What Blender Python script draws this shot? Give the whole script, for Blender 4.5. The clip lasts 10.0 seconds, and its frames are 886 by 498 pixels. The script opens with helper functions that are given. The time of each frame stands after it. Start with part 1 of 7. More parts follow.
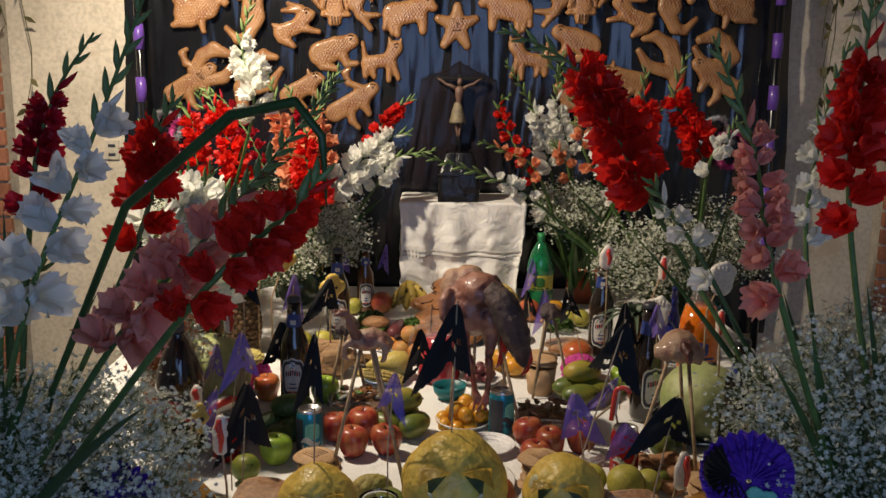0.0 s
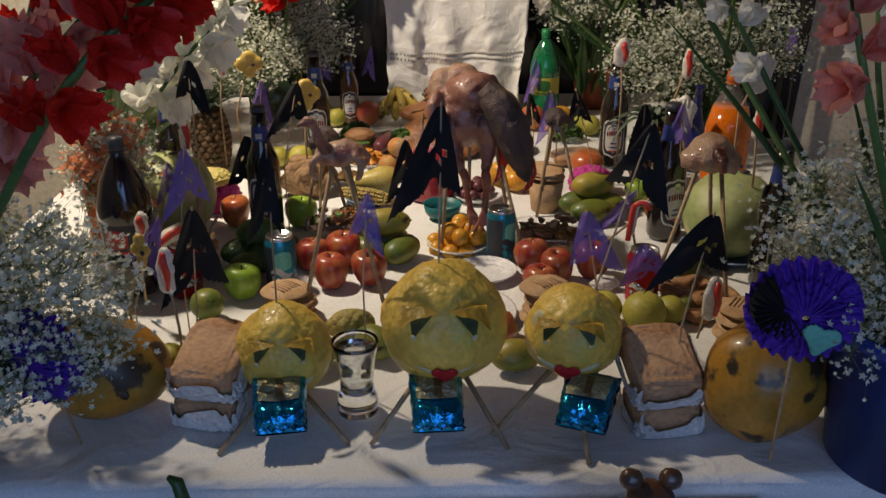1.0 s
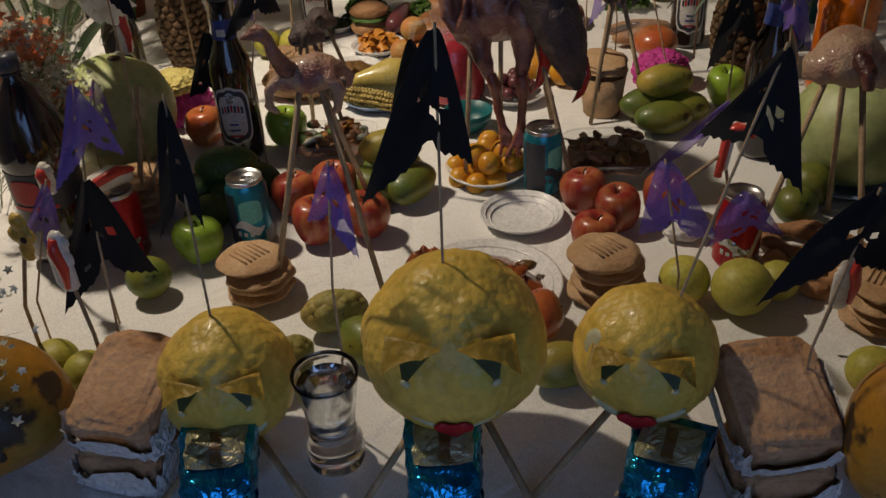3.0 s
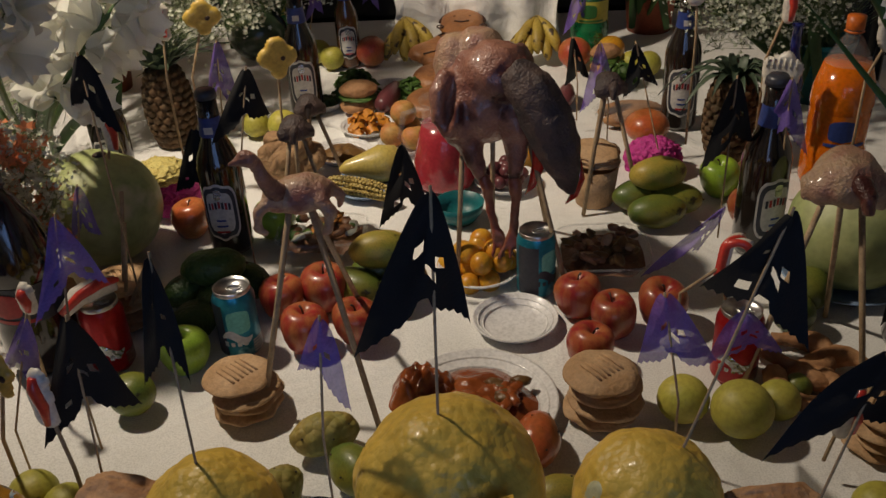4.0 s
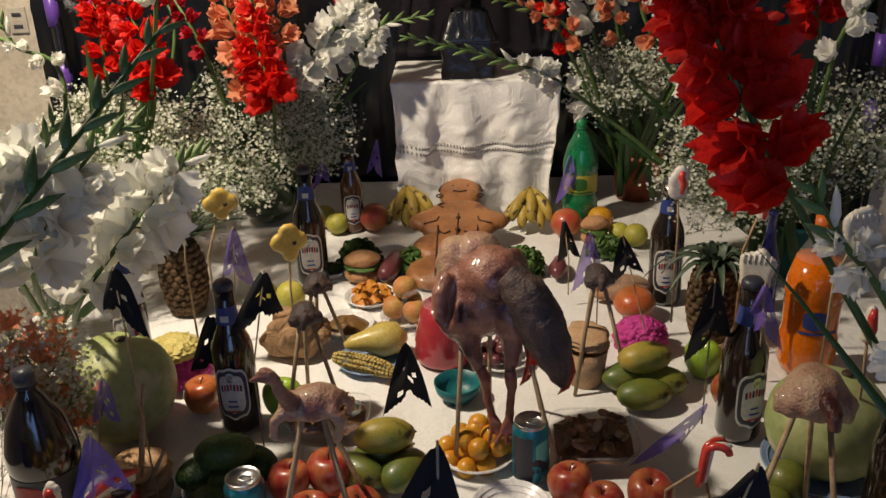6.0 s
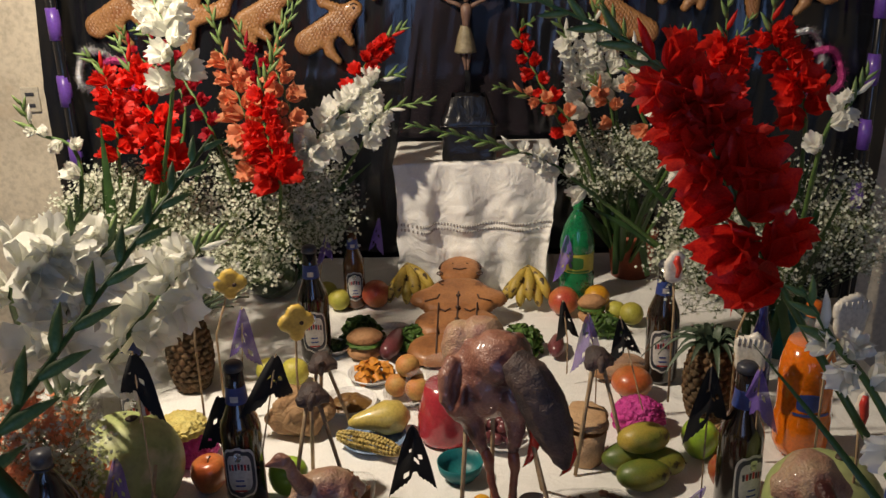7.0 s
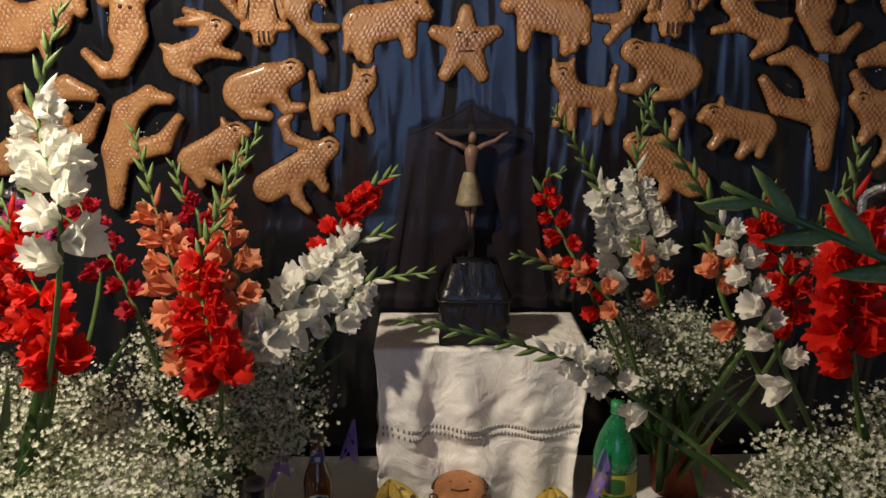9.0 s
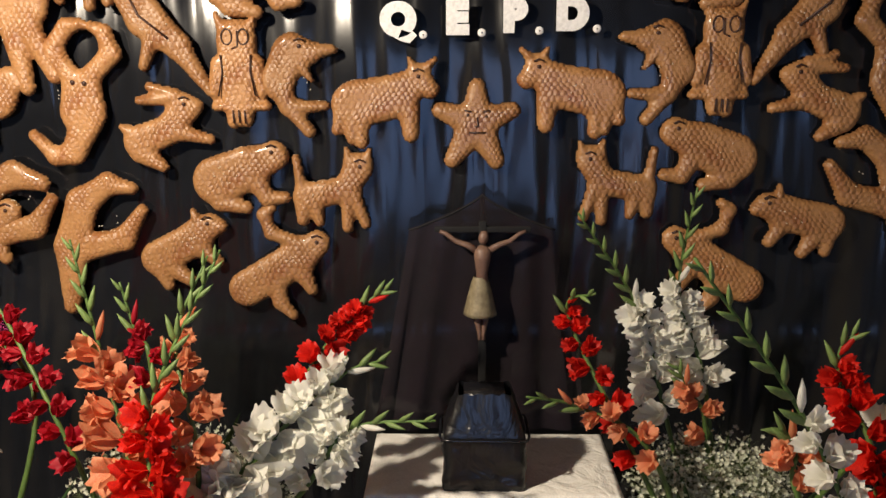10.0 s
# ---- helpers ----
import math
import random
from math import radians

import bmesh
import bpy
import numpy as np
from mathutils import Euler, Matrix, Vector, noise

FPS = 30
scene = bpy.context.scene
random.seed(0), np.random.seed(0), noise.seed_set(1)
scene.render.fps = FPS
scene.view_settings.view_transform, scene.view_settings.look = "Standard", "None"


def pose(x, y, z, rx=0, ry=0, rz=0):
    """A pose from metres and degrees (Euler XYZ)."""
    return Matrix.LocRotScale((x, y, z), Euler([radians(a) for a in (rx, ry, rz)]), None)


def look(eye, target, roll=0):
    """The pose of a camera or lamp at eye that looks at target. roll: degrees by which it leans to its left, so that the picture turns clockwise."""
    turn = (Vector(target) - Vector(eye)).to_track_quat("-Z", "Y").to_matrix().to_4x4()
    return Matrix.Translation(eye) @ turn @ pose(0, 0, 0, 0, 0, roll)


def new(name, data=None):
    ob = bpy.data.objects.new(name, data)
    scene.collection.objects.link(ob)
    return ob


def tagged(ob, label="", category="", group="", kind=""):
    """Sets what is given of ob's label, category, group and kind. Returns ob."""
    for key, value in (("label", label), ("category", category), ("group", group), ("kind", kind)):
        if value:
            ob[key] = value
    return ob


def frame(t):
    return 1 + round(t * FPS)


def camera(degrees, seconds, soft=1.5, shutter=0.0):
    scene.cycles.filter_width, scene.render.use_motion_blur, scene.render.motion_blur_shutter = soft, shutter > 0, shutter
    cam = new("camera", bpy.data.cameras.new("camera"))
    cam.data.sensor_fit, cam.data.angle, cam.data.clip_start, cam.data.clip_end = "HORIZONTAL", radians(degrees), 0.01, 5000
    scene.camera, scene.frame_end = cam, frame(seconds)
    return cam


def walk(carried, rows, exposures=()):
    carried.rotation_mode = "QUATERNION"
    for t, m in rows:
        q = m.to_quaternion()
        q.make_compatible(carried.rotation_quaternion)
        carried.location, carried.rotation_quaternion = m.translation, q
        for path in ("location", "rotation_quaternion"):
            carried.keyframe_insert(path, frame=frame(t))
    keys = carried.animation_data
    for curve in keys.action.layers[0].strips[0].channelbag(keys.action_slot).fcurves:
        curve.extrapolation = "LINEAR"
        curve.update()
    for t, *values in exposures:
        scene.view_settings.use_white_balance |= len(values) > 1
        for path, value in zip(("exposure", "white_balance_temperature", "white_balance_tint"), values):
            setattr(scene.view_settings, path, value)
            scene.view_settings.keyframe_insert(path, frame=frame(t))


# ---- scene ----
cam = camera(51.8, 10.0)
PATH = [
    (0, (0.021, -1.45, 1.688), (0.031, 0.511, 1.296), 0.8),
    (0.5, (0.023, -1.293, 1.651), (0.048, 0.613, 1.045), -0.1),
    (1, (0.056, -1.132, 1.586), (0.058, 0.71, 0.807), -0.6),
    (1.5, (0.098, -0.968, 1.528), (0.044, 0.809, 0.611), -1.7),
    (2, (0.115, -0.802, 1.509), (0.025, 0.915, 0.475), -2.3),
    (2.2, (0.115, -0.752, 1.511), (0.016, 0.944, 0.463), -2.5),
    (3.3, (0.106, -0.57, 1.556), (-0.013, 1.106, 0.472), -3.8),
    (3.5, (0.106, -0.551, 1.577), (0.003, 1.141, 0.515), -2.9),
    (4, (0.101, -0.517, 1.62), (0.014, 1.198, 0.595), -3.2),
    (4.5, (0.098, -0.512, 1.664), (0.014, 1.232, 0.689), -3.4),
    (5, (0.088, -0.526, 1.711), (0.015, 1.254, 0.801), -2.7),
    (5.5, (0.094, -0.545, 1.758), (0.031, 1.264, 0.908), -1.9),
    (5.7, (0.1, -0.545, 1.772), (0.03, 1.272, 0.935), -2.2),
    (7, (0.073, -0.595, 1.853), (0.029, 1.286, 1.176), -1.6),
    (7.5, (0.064, -0.479, 1.842), (0.038, 1.422, 1.223), -0.6),
    (8, (0.011, -0.3, 1.797), (0.031, 1.625, 1.256), 0.1),
    (8.5, (0.005, -0.113, 1.81), (0.021, 1.827, 1.323), 0.2),
    (9, (0.0, 0.074, 1.838), (0.024, 2.028, 1.411), -0.0),
    (9.5, (-0.003, 0.273, 1.911), (0.018, 2.228, 1.487), -0.1),
    (10, (0.045, 0.458, 2.002), (0.014, 2.412, 1.58), -0.2),
]
walk(cam, [(t, look(eye, target, roll)) for t, eye, target, roll in PATH],
     exposures=[(0.0, 0.02), (1.0, -0.08), (2.0, -0.3), (3.5, -0.54), (4.5, -0.46), (5.5, -0.08), (7.5, -0.12), (8.5, -0.36), (9.2, -0.34), (9.6, -0.2), (10.0, 0.04)])

# ---- world and lights ----
world = bpy.data.worlds.new("dusk_outside")
scene.world = world
world.use_nodes = True
wn = world.node_tree
sky = wn.nodes.new("ShaderNodeTexSky")
sky.sky_type, sky.sun_disc, sky.sun_elevation, sky.sun_rotation = "NISHITA", False, radians(6), radians(200)
wn.links.new(sky.outputs[0], wn.nodes["Background"].inputs[0])
wn.nodes["Background"].inputs[1].default_value = 0.008


def lamp(name, kind, where, aim, watts, colour, size):
    data = bpy.data.lights.new(name, kind)
    data.energy, data.color = watts, colour
    ob = new(name, data)
    ob.matrix_world = look(where, aim)
    if kind == "AREA":
        data.shape, data.size, data.size_y = "RECTANGLE", size[0], size[1]
    else:
        data.shadow_soft_size = size
    return ob


LAMP = Vector((-1.05, 1.06, 2.66))
main = lamp("lamp_light", "SPOT", LAMP, (-0.3, 2.05, 1.05), 240, (1.0, 0.85, 0.665), 0.05)
main.data.spot_size, main.data.spot_blend = radians(158), 1.0
lamp("doorway_light", "AREA", (0.3, -3.1, 1.7), (0.1, 0.6, 1.0), 37, (0.3, 0.5, 1.0), (2.2, 2.2))


# ---- materials ----
def material(name, colour, other=None, rough=0.5, scale=14.0, grain=160.0, bump=0.15, metal=0.0, glass=0.0, ior=1.45, gloss=0.0,
             stain=None, stain_scale=6.0, stain_from=0.6, vary=0.0, cells=0.0, cell_bump=0.0, cell_scale=120.0, sheer=0.0, sub=0.0, wave=0.0, thin=0.0, streak=0.0, scales=None):
    m = bpy.data.materials.new(name)
    m.use_nodes = True
    nt = m.node_tree
    n, link = nt.nodes, nt.links.new
    b = n["Principled BSDF"]
    co = n.new("ShaderNodeTexCoord")
    big = n.new("ShaderNodeTexNoise")
    big.inputs["Scale"].default_value, big.inputs["Detail"].default_value = scale, 5
    fine = n.new("ShaderNodeTexNoise")
    fine.inputs["Scale"].default_value, fine.inputs["Detail"].default_value = grain, 3
    for t in (big, fine):
        link(co.outputs["Object"], t.inputs["Vector"])
    if streak:
        run = n.new("ShaderNodeMapping")
        run.inputs["Scale"].default_value = (streak, streak, 0.35)
        link(co.outputs["Object"], run.inputs["Vector"])
        link(run.outputs[0], big.inputs["Vector"])
    mix = n.new("ShaderNodeMix")
    mix.data_type = "RGBA"
    other = other or tuple(c * 0.72 for c in colour)
    mix.inputs["A"].default_value, mix.inputs["B"].default_value = (*colour, 1), (*other, 1)
    ramp = n.new("ShaderNodeMapRange")
    ramp.inputs["From Min"].default_value, ramp.inputs["From Max"].default_value = 0.38, 0.66
    link(big.outputs["Fac"], ramp.inputs["Value"])
    link(ramp.outputs[0], mix.inputs["Factor"])
    out = mix.outputs["Result"]
    spots = n.new("ShaderNodeMix")
    spots.data_type, spots.blend_type = "RGBA", "MULTIPLY"
    spots.inputs["Factor"].default_value = 0.45
    grey = n.new("ShaderNodeMapRange")
    grey.inputs["From Min"].default_value, grey.inputs["From Max"].default_value, grey.inputs["To Min"].default_value = 0.3, 0.6, 0.5
    link(fine.outputs["Fac"], grey.inputs["Value"])
    link(out, spots.inputs["A"])
    link(grey.outputs[0], spots.inputs["B"])
    out = spots.outputs["Result"]
    if stain:
        st = n.new("ShaderNodeTexNoise")
        st.inputs["Scale"].default_value, st.inputs["Detail"].default_value = stain_scale, 4
        link(co.outputs["Object"], st.inputs["Vector"])
        sr = n.new("ShaderNodeMapRange")
        sr.inputs["From Min"].default_value, sr.inputs["From Max"].default_value = stain_from, stain_from + 0.06
        link(st.outputs["Fac"], sr.inputs["Value"])
        sm = n.new("ShaderNodeMix")
        sm.data_type = "RGBA"
        sm.inputs["B"].default_value = (*stain, 1)
        link(sr.outputs[0], sm.inputs["Factor"])
        link(out, sm.inputs["A"])
        out = sm.outputs["Result"]
    if vary:
        info = n.new("ShaderNodeObjectInfo")
        hsv = n.new("ShaderNodeHueSaturation")
        vr = n.new("ShaderNodeMapRange")
        vr.inputs["To Min"].default_value, vr.inputs["To Max"].default_value = 1 - vary, 1 + vary
        link(info.outputs["Random"], vr.inputs["Value"])
        link(vr.outputs[0], hsv.inputs["Value"])
        link(out, hsv.inputs["Color"])
        out = hsv.outputs["Color"]
    link(out, b.inputs["Base Color"])
    b.inputs["Roughness"].default_value, b.inputs["Metallic"].default_value = rough, metal
    b.inputs["Transmission Weight"].default_value, b.inputs["IOR"].default_value = glass, ior
    b.inputs["Coat Weight"].default_value = gloss
    b.inputs["Coat Roughness"].default_value = 0.12
    if sub:
        b.inputs["Subsurface Weight"].default_value, b.inputs["Subsurface Scale"].default_value = sub, 0.01
        b.inputs["Subsurface Radius"].default_value = (1, 0.5, 0.3)
    height = n.new("ShaderNodeBump")
    height.inputs["Strength"].default_value, height.inputs["Distance"].default_value = bump, 0.004
    link(fine.outputs["Fac"], height.inputs["Height"])
    last = height
    if cell_bump:
        vo = n.new("ShaderNodeTexVoronoi")
        vo.inputs["Scale"].default_value = cell_scale
        link(co.outputs["Object"], vo.inputs["Vector"])
        hb = n.new("ShaderNodeBump")
        hb.invert = True
        hb.inputs["Strength"].default_value, hb.inputs["Distance"].default_value = cell_bump, 0.006
        link(vo.outputs["Distance"], hb.inputs["Height"])
        link(height.outputs[0], hb.inputs["Normal"])
        last = hb
    if wave:
        wv = n.new("ShaderNodeTexNoise")
        wv.inputs["Scale"].default_value, wv.inputs["Detail"].default_value, wv.inputs["Distortion"].default_value = wave, 3, 1.2
        link(co.outputs["Object"], wv.inputs["Vector"])
        wb = n.new("ShaderNodeBump")
        wb.inputs["Strength"].default_value, wb.inputs["Distance"].default_value = 0.7, 0.02
        link(wv.outputs["Fac"], wb.inputs["Height"])
        link(last.outputs[0], wb.inputs["Normal"])
        last = wb
    if scales:
        # rows of pressed half-round marks, every other row shifted
        warp = n.new("ShaderNodeTexNoise")
        warp.inputs["Scale"].default_value = 13
        link(co.outputs["Object"], warp.inputs["Vector"])
        moved = n.new("ShaderNodeVectorMath")
        moved.operation = "MULTIPLY_ADD"
        moved.inputs[1].default_value = (0.045, 0.045, 0.045)
        link(warp.outputs["Color"], moved.inputs[0])
        link(co.outputs["Object"], moved.inputs[2])
        axes = n.new("ShaderNodeSeparateXYZ")
        link(moved.outputs[0], axes.inputs[0])

        def calc(op, *vals):
            q = n.new("ShaderNodeMath")
            q.operation = op
            for i, v in enumerate(vals):
                if isinstance(v, (int, float)):
                    q.inputs[i].default_value = v
                else:
                    link(v, q.inputs[i])
            return q.outputs[0]

        row = calc("DIVIDE", axes.outputs["Z"], scales[1])
        odd = calc("MULTIPLY", calc("FLOORED_MODULO", calc("FLOOR", row), 2.0), 0.5)
        across = calc("SUBTRACT", calc("FRACT", calc("ADD", calc("DIVIDE", axes.outputs["X"], scales[0]), odd)), 0.5)
        up = calc("FRACT", row)
        away = calc("SQRT", calc("ADD", calc("MULTIPLY", calc("MULTIPLY", across, across), 3.4), calc("MULTIPLY", calc("MULTIPLY", up, up), 0.9)))
        tall = calc("MAXIMUM", calc("SUBTRACT", 1.0, away), 0.0)
        sb = n.new("ShaderNodeBump")
        sb.inputs["Strength"].default_value, sb.inputs["Distance"].default_value = 0.55, 0.006
        part_of = n.new("ShaderNodeMapRange")
        part_of.inputs["From Min"].default_value, part_of.inputs["From Max"].default_value, part_of.inputs["To Min"].default_value = 0.36, 0.52, 0.12
        link(big.outputs["Fac"], part_of.inputs["Value"])
        link(calc("MULTIPLY", tall, part_of.outputs[0]), sb.inputs["Height"])
        link(last.outputs[0], sb.inputs["Normal"])
        last = sb
    link(last.outputs[0], b.inputs["Normal"])
    if thin:
        back = n.new("ShaderNodeBsdfTranslucent")
        link(out, back.inputs["Color"])
        both = n.new("ShaderNodeMixShader")
        both.inputs[0].default_value = thin
        link(b.outputs[0], both.inputs[1])
        link(back.outputs[0], both.inputs[2])
        link(both.outputs[0], n["Material Output"].inputs["Surface"])
    if sheer:
        tr = n.new("ShaderNodeBsdfTransparent")
        ms = n.new("ShaderNodeMixShader")
        ms.inputs[0].default_value = sheer
        link(b.outputs[0], ms.inputs[1])
        link(tr.outputs[0], ms.inputs[2])
        link(ms.outputs[0], n["Material Output"].inputs["Surface"])
    return m


M = {}


def mat(name, *a, **k):
    M[name] = material(name, *a, **k)


mat("plaster", (0.62, 0.55, 0.43), (0.5, 0.44, 0.34), rough=0.9, scale=3, grain=60, bump=0.3, stain=(0.44, 0.36, 0.26), stain_scale=2.5, stain_from=0.62)
mat("brick", (0.32, 0.13, 0.07), (0.22, 0.09, 0.05), rough=0.9, scale=9, grain=90, bump=0.6, vary=0.2)
mat("mortar", (0.4, 0.36, 0.3), rough=0.95, grain=120, bump=0.5)
mat("floor", (0.22, 0.2, 0.18), (0.14, 0.13, 0.12), rough=0.7, scale=4)
mat("ceiling", (0.14, 0.12, 0.1), rough=0.9, scale=3)
mat("cloth", (0.84, 0.83, 0.8), (0.77, 0.76, 0.73), rough=0.85, scale=5, grain=420, bump=0.12, stain=(0.6, 0.54, 0.46), stain_scale=5, stain_from=0.68, wave=7)
mat("linen", (0.82, 0.8, 0.75), (0.76, 0.74, 0.69), rough=0.9, scale=9, grain=420, bump=0.15, wave=11)
mat("stitch", (0.5, 0.47, 0.42), rough=0.9)
mat("black_film", (0.006, 0.0065, 0.008), (0.009, 0.01, 0.013), rough=0.2, scale=3, grain=25, bump=0.04, gloss=0.32)
mat("black_bag", (0.006, 0.006, 0.007), (0.01, 0.01, 0.012), rough=0.3, bump=0.05, wave=12, gloss=0.2)
mat("veil", (0.014, 0.007, 0.012), (0.009, 0.005, 0.008), rough=0.95, sheer=0.42)
mat("dough", (0.36, 0.18, 0.068), (0.25, 0.105, 0.036), rough=0.42, scale=20, grain=170, bump=0.3, vary=0.16, gloss=0.22, scales=(0.0135, 0.0105), stain=(0.22, 0.08, 0.024), stain_scale=13, stain_from=0.6)
mat("dough_plain", (0.38, 0.165, 0.058), (0.23, 0.09, 0.03), rough=0.45, scale=12, grain=140, bump=0.4, vary=0.1, gloss=0.15, stain=(0.16, 0.06, 0.022), stain_scale=14, stain_from=0.62)
mat("icing_line", (0.05, 0.02, 0.012), rough=0.5)
mat("sugar", (0.8, 0.7, 0.55), rough=0.4)
mat("letter_white", (0.85, 0.84, 0.82), (0.78, 0.77, 0.75), rough=0.6)
mat("wood_stick", (0.42, 0.3, 0.17), (0.3, 0.2, 0.11), rough=0.7, scale=60, grain=400, vary=0.2)
mat("dark_wood", (0.05, 0.03, 0.02), rough=0.5)
mat("skin_paint", (0.17, 0.1, 0.07), (0.11, 0.06, 0.045), rough=0.5)
mat("gold_cloth", (0.24, 0.2, 0.12), (0.15, 0.12, 0.07), rough=0.6, scale=60)
mat("melon_yellow", (0.74, 0.5, 0.085), (0.64, 0.43, 0.07), rough=0.45, scale=9, grain=60, bump=0.8, stain=(0.52, 0.42, 0.08), stain_scale=7, cell_bump=0.3, cell_scale=95, gloss=0.06)
mat("melon_flesh", (0.62, 0.6, 0.36), rough=0.5)
# dark green stands in for the shade inside the carved eye holes
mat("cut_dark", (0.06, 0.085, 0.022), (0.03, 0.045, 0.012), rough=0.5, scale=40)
mat("paper_red", (0.45, 0.01, 0.015), rough=0.6)
mat("papaya", (0.46, 0.21, 0.02), (0.26, 0.15, 0.018), rough=0.4, scale=13, grain=110, stain=(0.04, 0.025, 0.012), stain_scale=19, stain_from=0.53, gloss=0.2)
mat("crust", (0.45, 0.24, 0.11), (0.32, 0.15, 0.06), rough=0.75, scale=16, grain=110, bump=0.7, vary=0.12)
mat("loaf_crust", (0.58, 0.35, 0.19), (0.46, 0.25, 0.12), rough=0.85, scale=14, grain=120, bump=0.9, vary=0.08, stain=(0.36, 0.18, 0.08), stain_scale=18, stain_from=0.62)
mat("cookie", (0.55, 0.36, 0.2), (0.42, 0.25, 0.12), rough=0.75, scale=25, grain=200, bump=0.5, vary=0.1)
mat("paper_white", (0.72, 0.7, 0.67), (0.62, 0.6, 0.57), rough=0.8, scale=20, wave=40)
mat("foil_blue", (0.02, 0.38, 0.68), (0.01, 0.2, 0.45), rough=0.2, metal=0.9, scale=20, wave=17)
mat("wrap_beige", (0.42, 0.37, 0.22), (0.3, 0.3, 0.16), rough=0.35, metal=0.3, scale=30, wave=40)
mat("foil_silver", (0.6, 0.62, 0.62), rough=0.25, metal=0.9, wave=40)
mat("glass", (0.96, 0.97, 0.97), (0.94, 0.95, 0.95), rough=0.02, glass=1.0, bump=0.0)
mat("water", (0.95, 0.97, 0.98), (0.94, 0.96, 0.97), rough=0.0, glass=1.0, ior=1.33, bump=0.0)
mat("clear_plastic", (0.85, 0.87, 0.87), (0.8, 0.82, 0.82), rough=0.12, sheer=0.9, gloss=0.6)
mat("apple_red", (0.28, 0.022, 0.02), (0.38, 0.12, 0.04), rough=0.34, scale=17, grain=420, bump=0.03, gloss=0.18, vary=0.22, streak=4.0, stain=(0.34, 0.2, 0.05), stain_scale=9, stain_from=0.66)
mat("apple_green", (0.3, 0.45, 0.04), (0.21, 0.34, 0.03), rough=0.34, scale=14, grain=420, bump=0.03, gloss=0.18, streak=3.0)
mat("mango_green", (0.1, 0.15, 0.025), (0.24, 0.22, 0.03), rough=0.42, scale=14, grain=330, gloss=0.1, vary=0.18, stain=(0.035, 0.03, 0.012), stain_scale=38, stain_from=0.62)
mat("avocado", (0.035, 0.075, 0.015), (0.06, 0.11, 0.02), rough=0.45, scale=20, cell_bump=0.3, cell_scale=160, vary=0.15)
mat("mango_yellow", (0.42, 0.3, 0.05), (0.2, 0.23, 0.035), rough=0.42, scale=15, grain=330, vary=0.12, stain=(0.08, 0.05, 0.02), stain_scale=34, stain_from=0.61)
mat("mango_red", (0.45, 0.06, 0.04), (0.5, 0.2, 0.05), rough=0.35, scale=12, gloss=0.2)
mat("guava", (0.46, 0.4, 0.07), (0.36, 0.36, 0.05), rough=0.5, scale=20, vary=0.12, stain=(0.12, 0.07, 0.02), stain_scale=26, stain_from=0.68)
mat("orange_small", (0.6, 0.24, 0.015), (0.62, 0.36, 0.03), rough=0.38, scale=30, vary=0.16, gloss=0.15)
mat("peach", (0.5, 0.2, 0.06), (0.45, 0.3, 0.08), rough=0.6, scale=22, vary=0.12)
mat("tomato", (0.5, 0.1, 0.03), (0.46, 0.18, 0.05), rough=0.3, scale=12, gloss=0.3, vary=0.1)
mat("melon_green", (0.42, 0.45, 0.2), (0.3, 0.37, 0.13), rough=0.45, scale=9, grain=60, stain=(0.55, 0.5, 0.3), stain_scale=7, stain_from=0.6)
mat("watermelon", (0.02, 0.035, 0.02), (0.035, 0.055, 0.03), rough=0.25, scale=9, gloss=0.3)
mat("tuna_fruit", (0.36, 0.27, 0.07), (0.28, 0.28, 0.07), rough=0.6, scale=18, cell_bump=0.8, cell_scale=70, vary=0.25)
mat("banana", (0.5, 0.36, 0.06), (0.38, 0.26, 0.05), rough=0.5, scale=18, stain=(0.06, 0.035, 0.015), stain_scale=45, stain_from=0.58, vary=0.08)
mat("pineapple", (0.13, 0.07, 0.028), (0.07, 0.045, 0.02), rough=0.75, scale=30, cell_bump=1.0, cell_scale=55)
mat("leaf_grey", (0.07, 0.1, 0.06), (0.045, 0.075, 0.045), rough=0.5, scale=30, vary=0.2)
mat("corn", (0.55, 0.42, 0.14), (0.5, 0.36, 0.1), rough=0.45, cell_bump=1.0, cell_scale=130)
mat("squash", (0.55, 0.42, 0.1), (0.48, 0.38, 0.1), rough=0.4, scale=8, gloss=0.2)
mat("plate_white", (0.8, 0.79, 0.78), (0.75, 0.74, 0.73), rough=0.35, gloss=0.2)
mat("plate_blue", (0.25, 0.36, 0.55), rough=0.35, gloss=0.2)
mat("sauce", (0.3, 0.075, 0.015), (0.2, 0.05, 0.015), rough=0.25, scale=30, grain=120, bump=0.5, gloss=0.4)
mat("mole", (0.13, 0.065, 0.025), (0.2, 0.11, 0.03), rough=0.35, scale=40, grain=120, bump=0.6)
mat("rice", (0.6, 0.55, 0.45), rough=0.7, cell_bump=1.0, cell_scale=190)
mat("meat", (0.2, 0.09, 0.04), (0.32, 0.16, 0.08), rough=0.45, scale=40, vary=0.25, bump=0.6)
mat("chips", (0.62, 0.26, 0.03), (0.52, 0.18, 0.02), rough=0.5, scale=40, vary=0.15)
mat("lettuce", (0.09, 0.17, 0.03), (0.05, 0.11, 0.02), rough=0.5, scale=30, vary=0.2)
mat("carrot", (0.5, 0.2, 0.03), rough=0.5, vary=0.2)
mat("onion", (0.6, 0.6, 0.5), rough=0.4, vary=0.2)
mat("aubergine", (0.16, 0.045, 0.05), (0.1, 0.03, 0.035), rough=0.35, gloss=0.2)
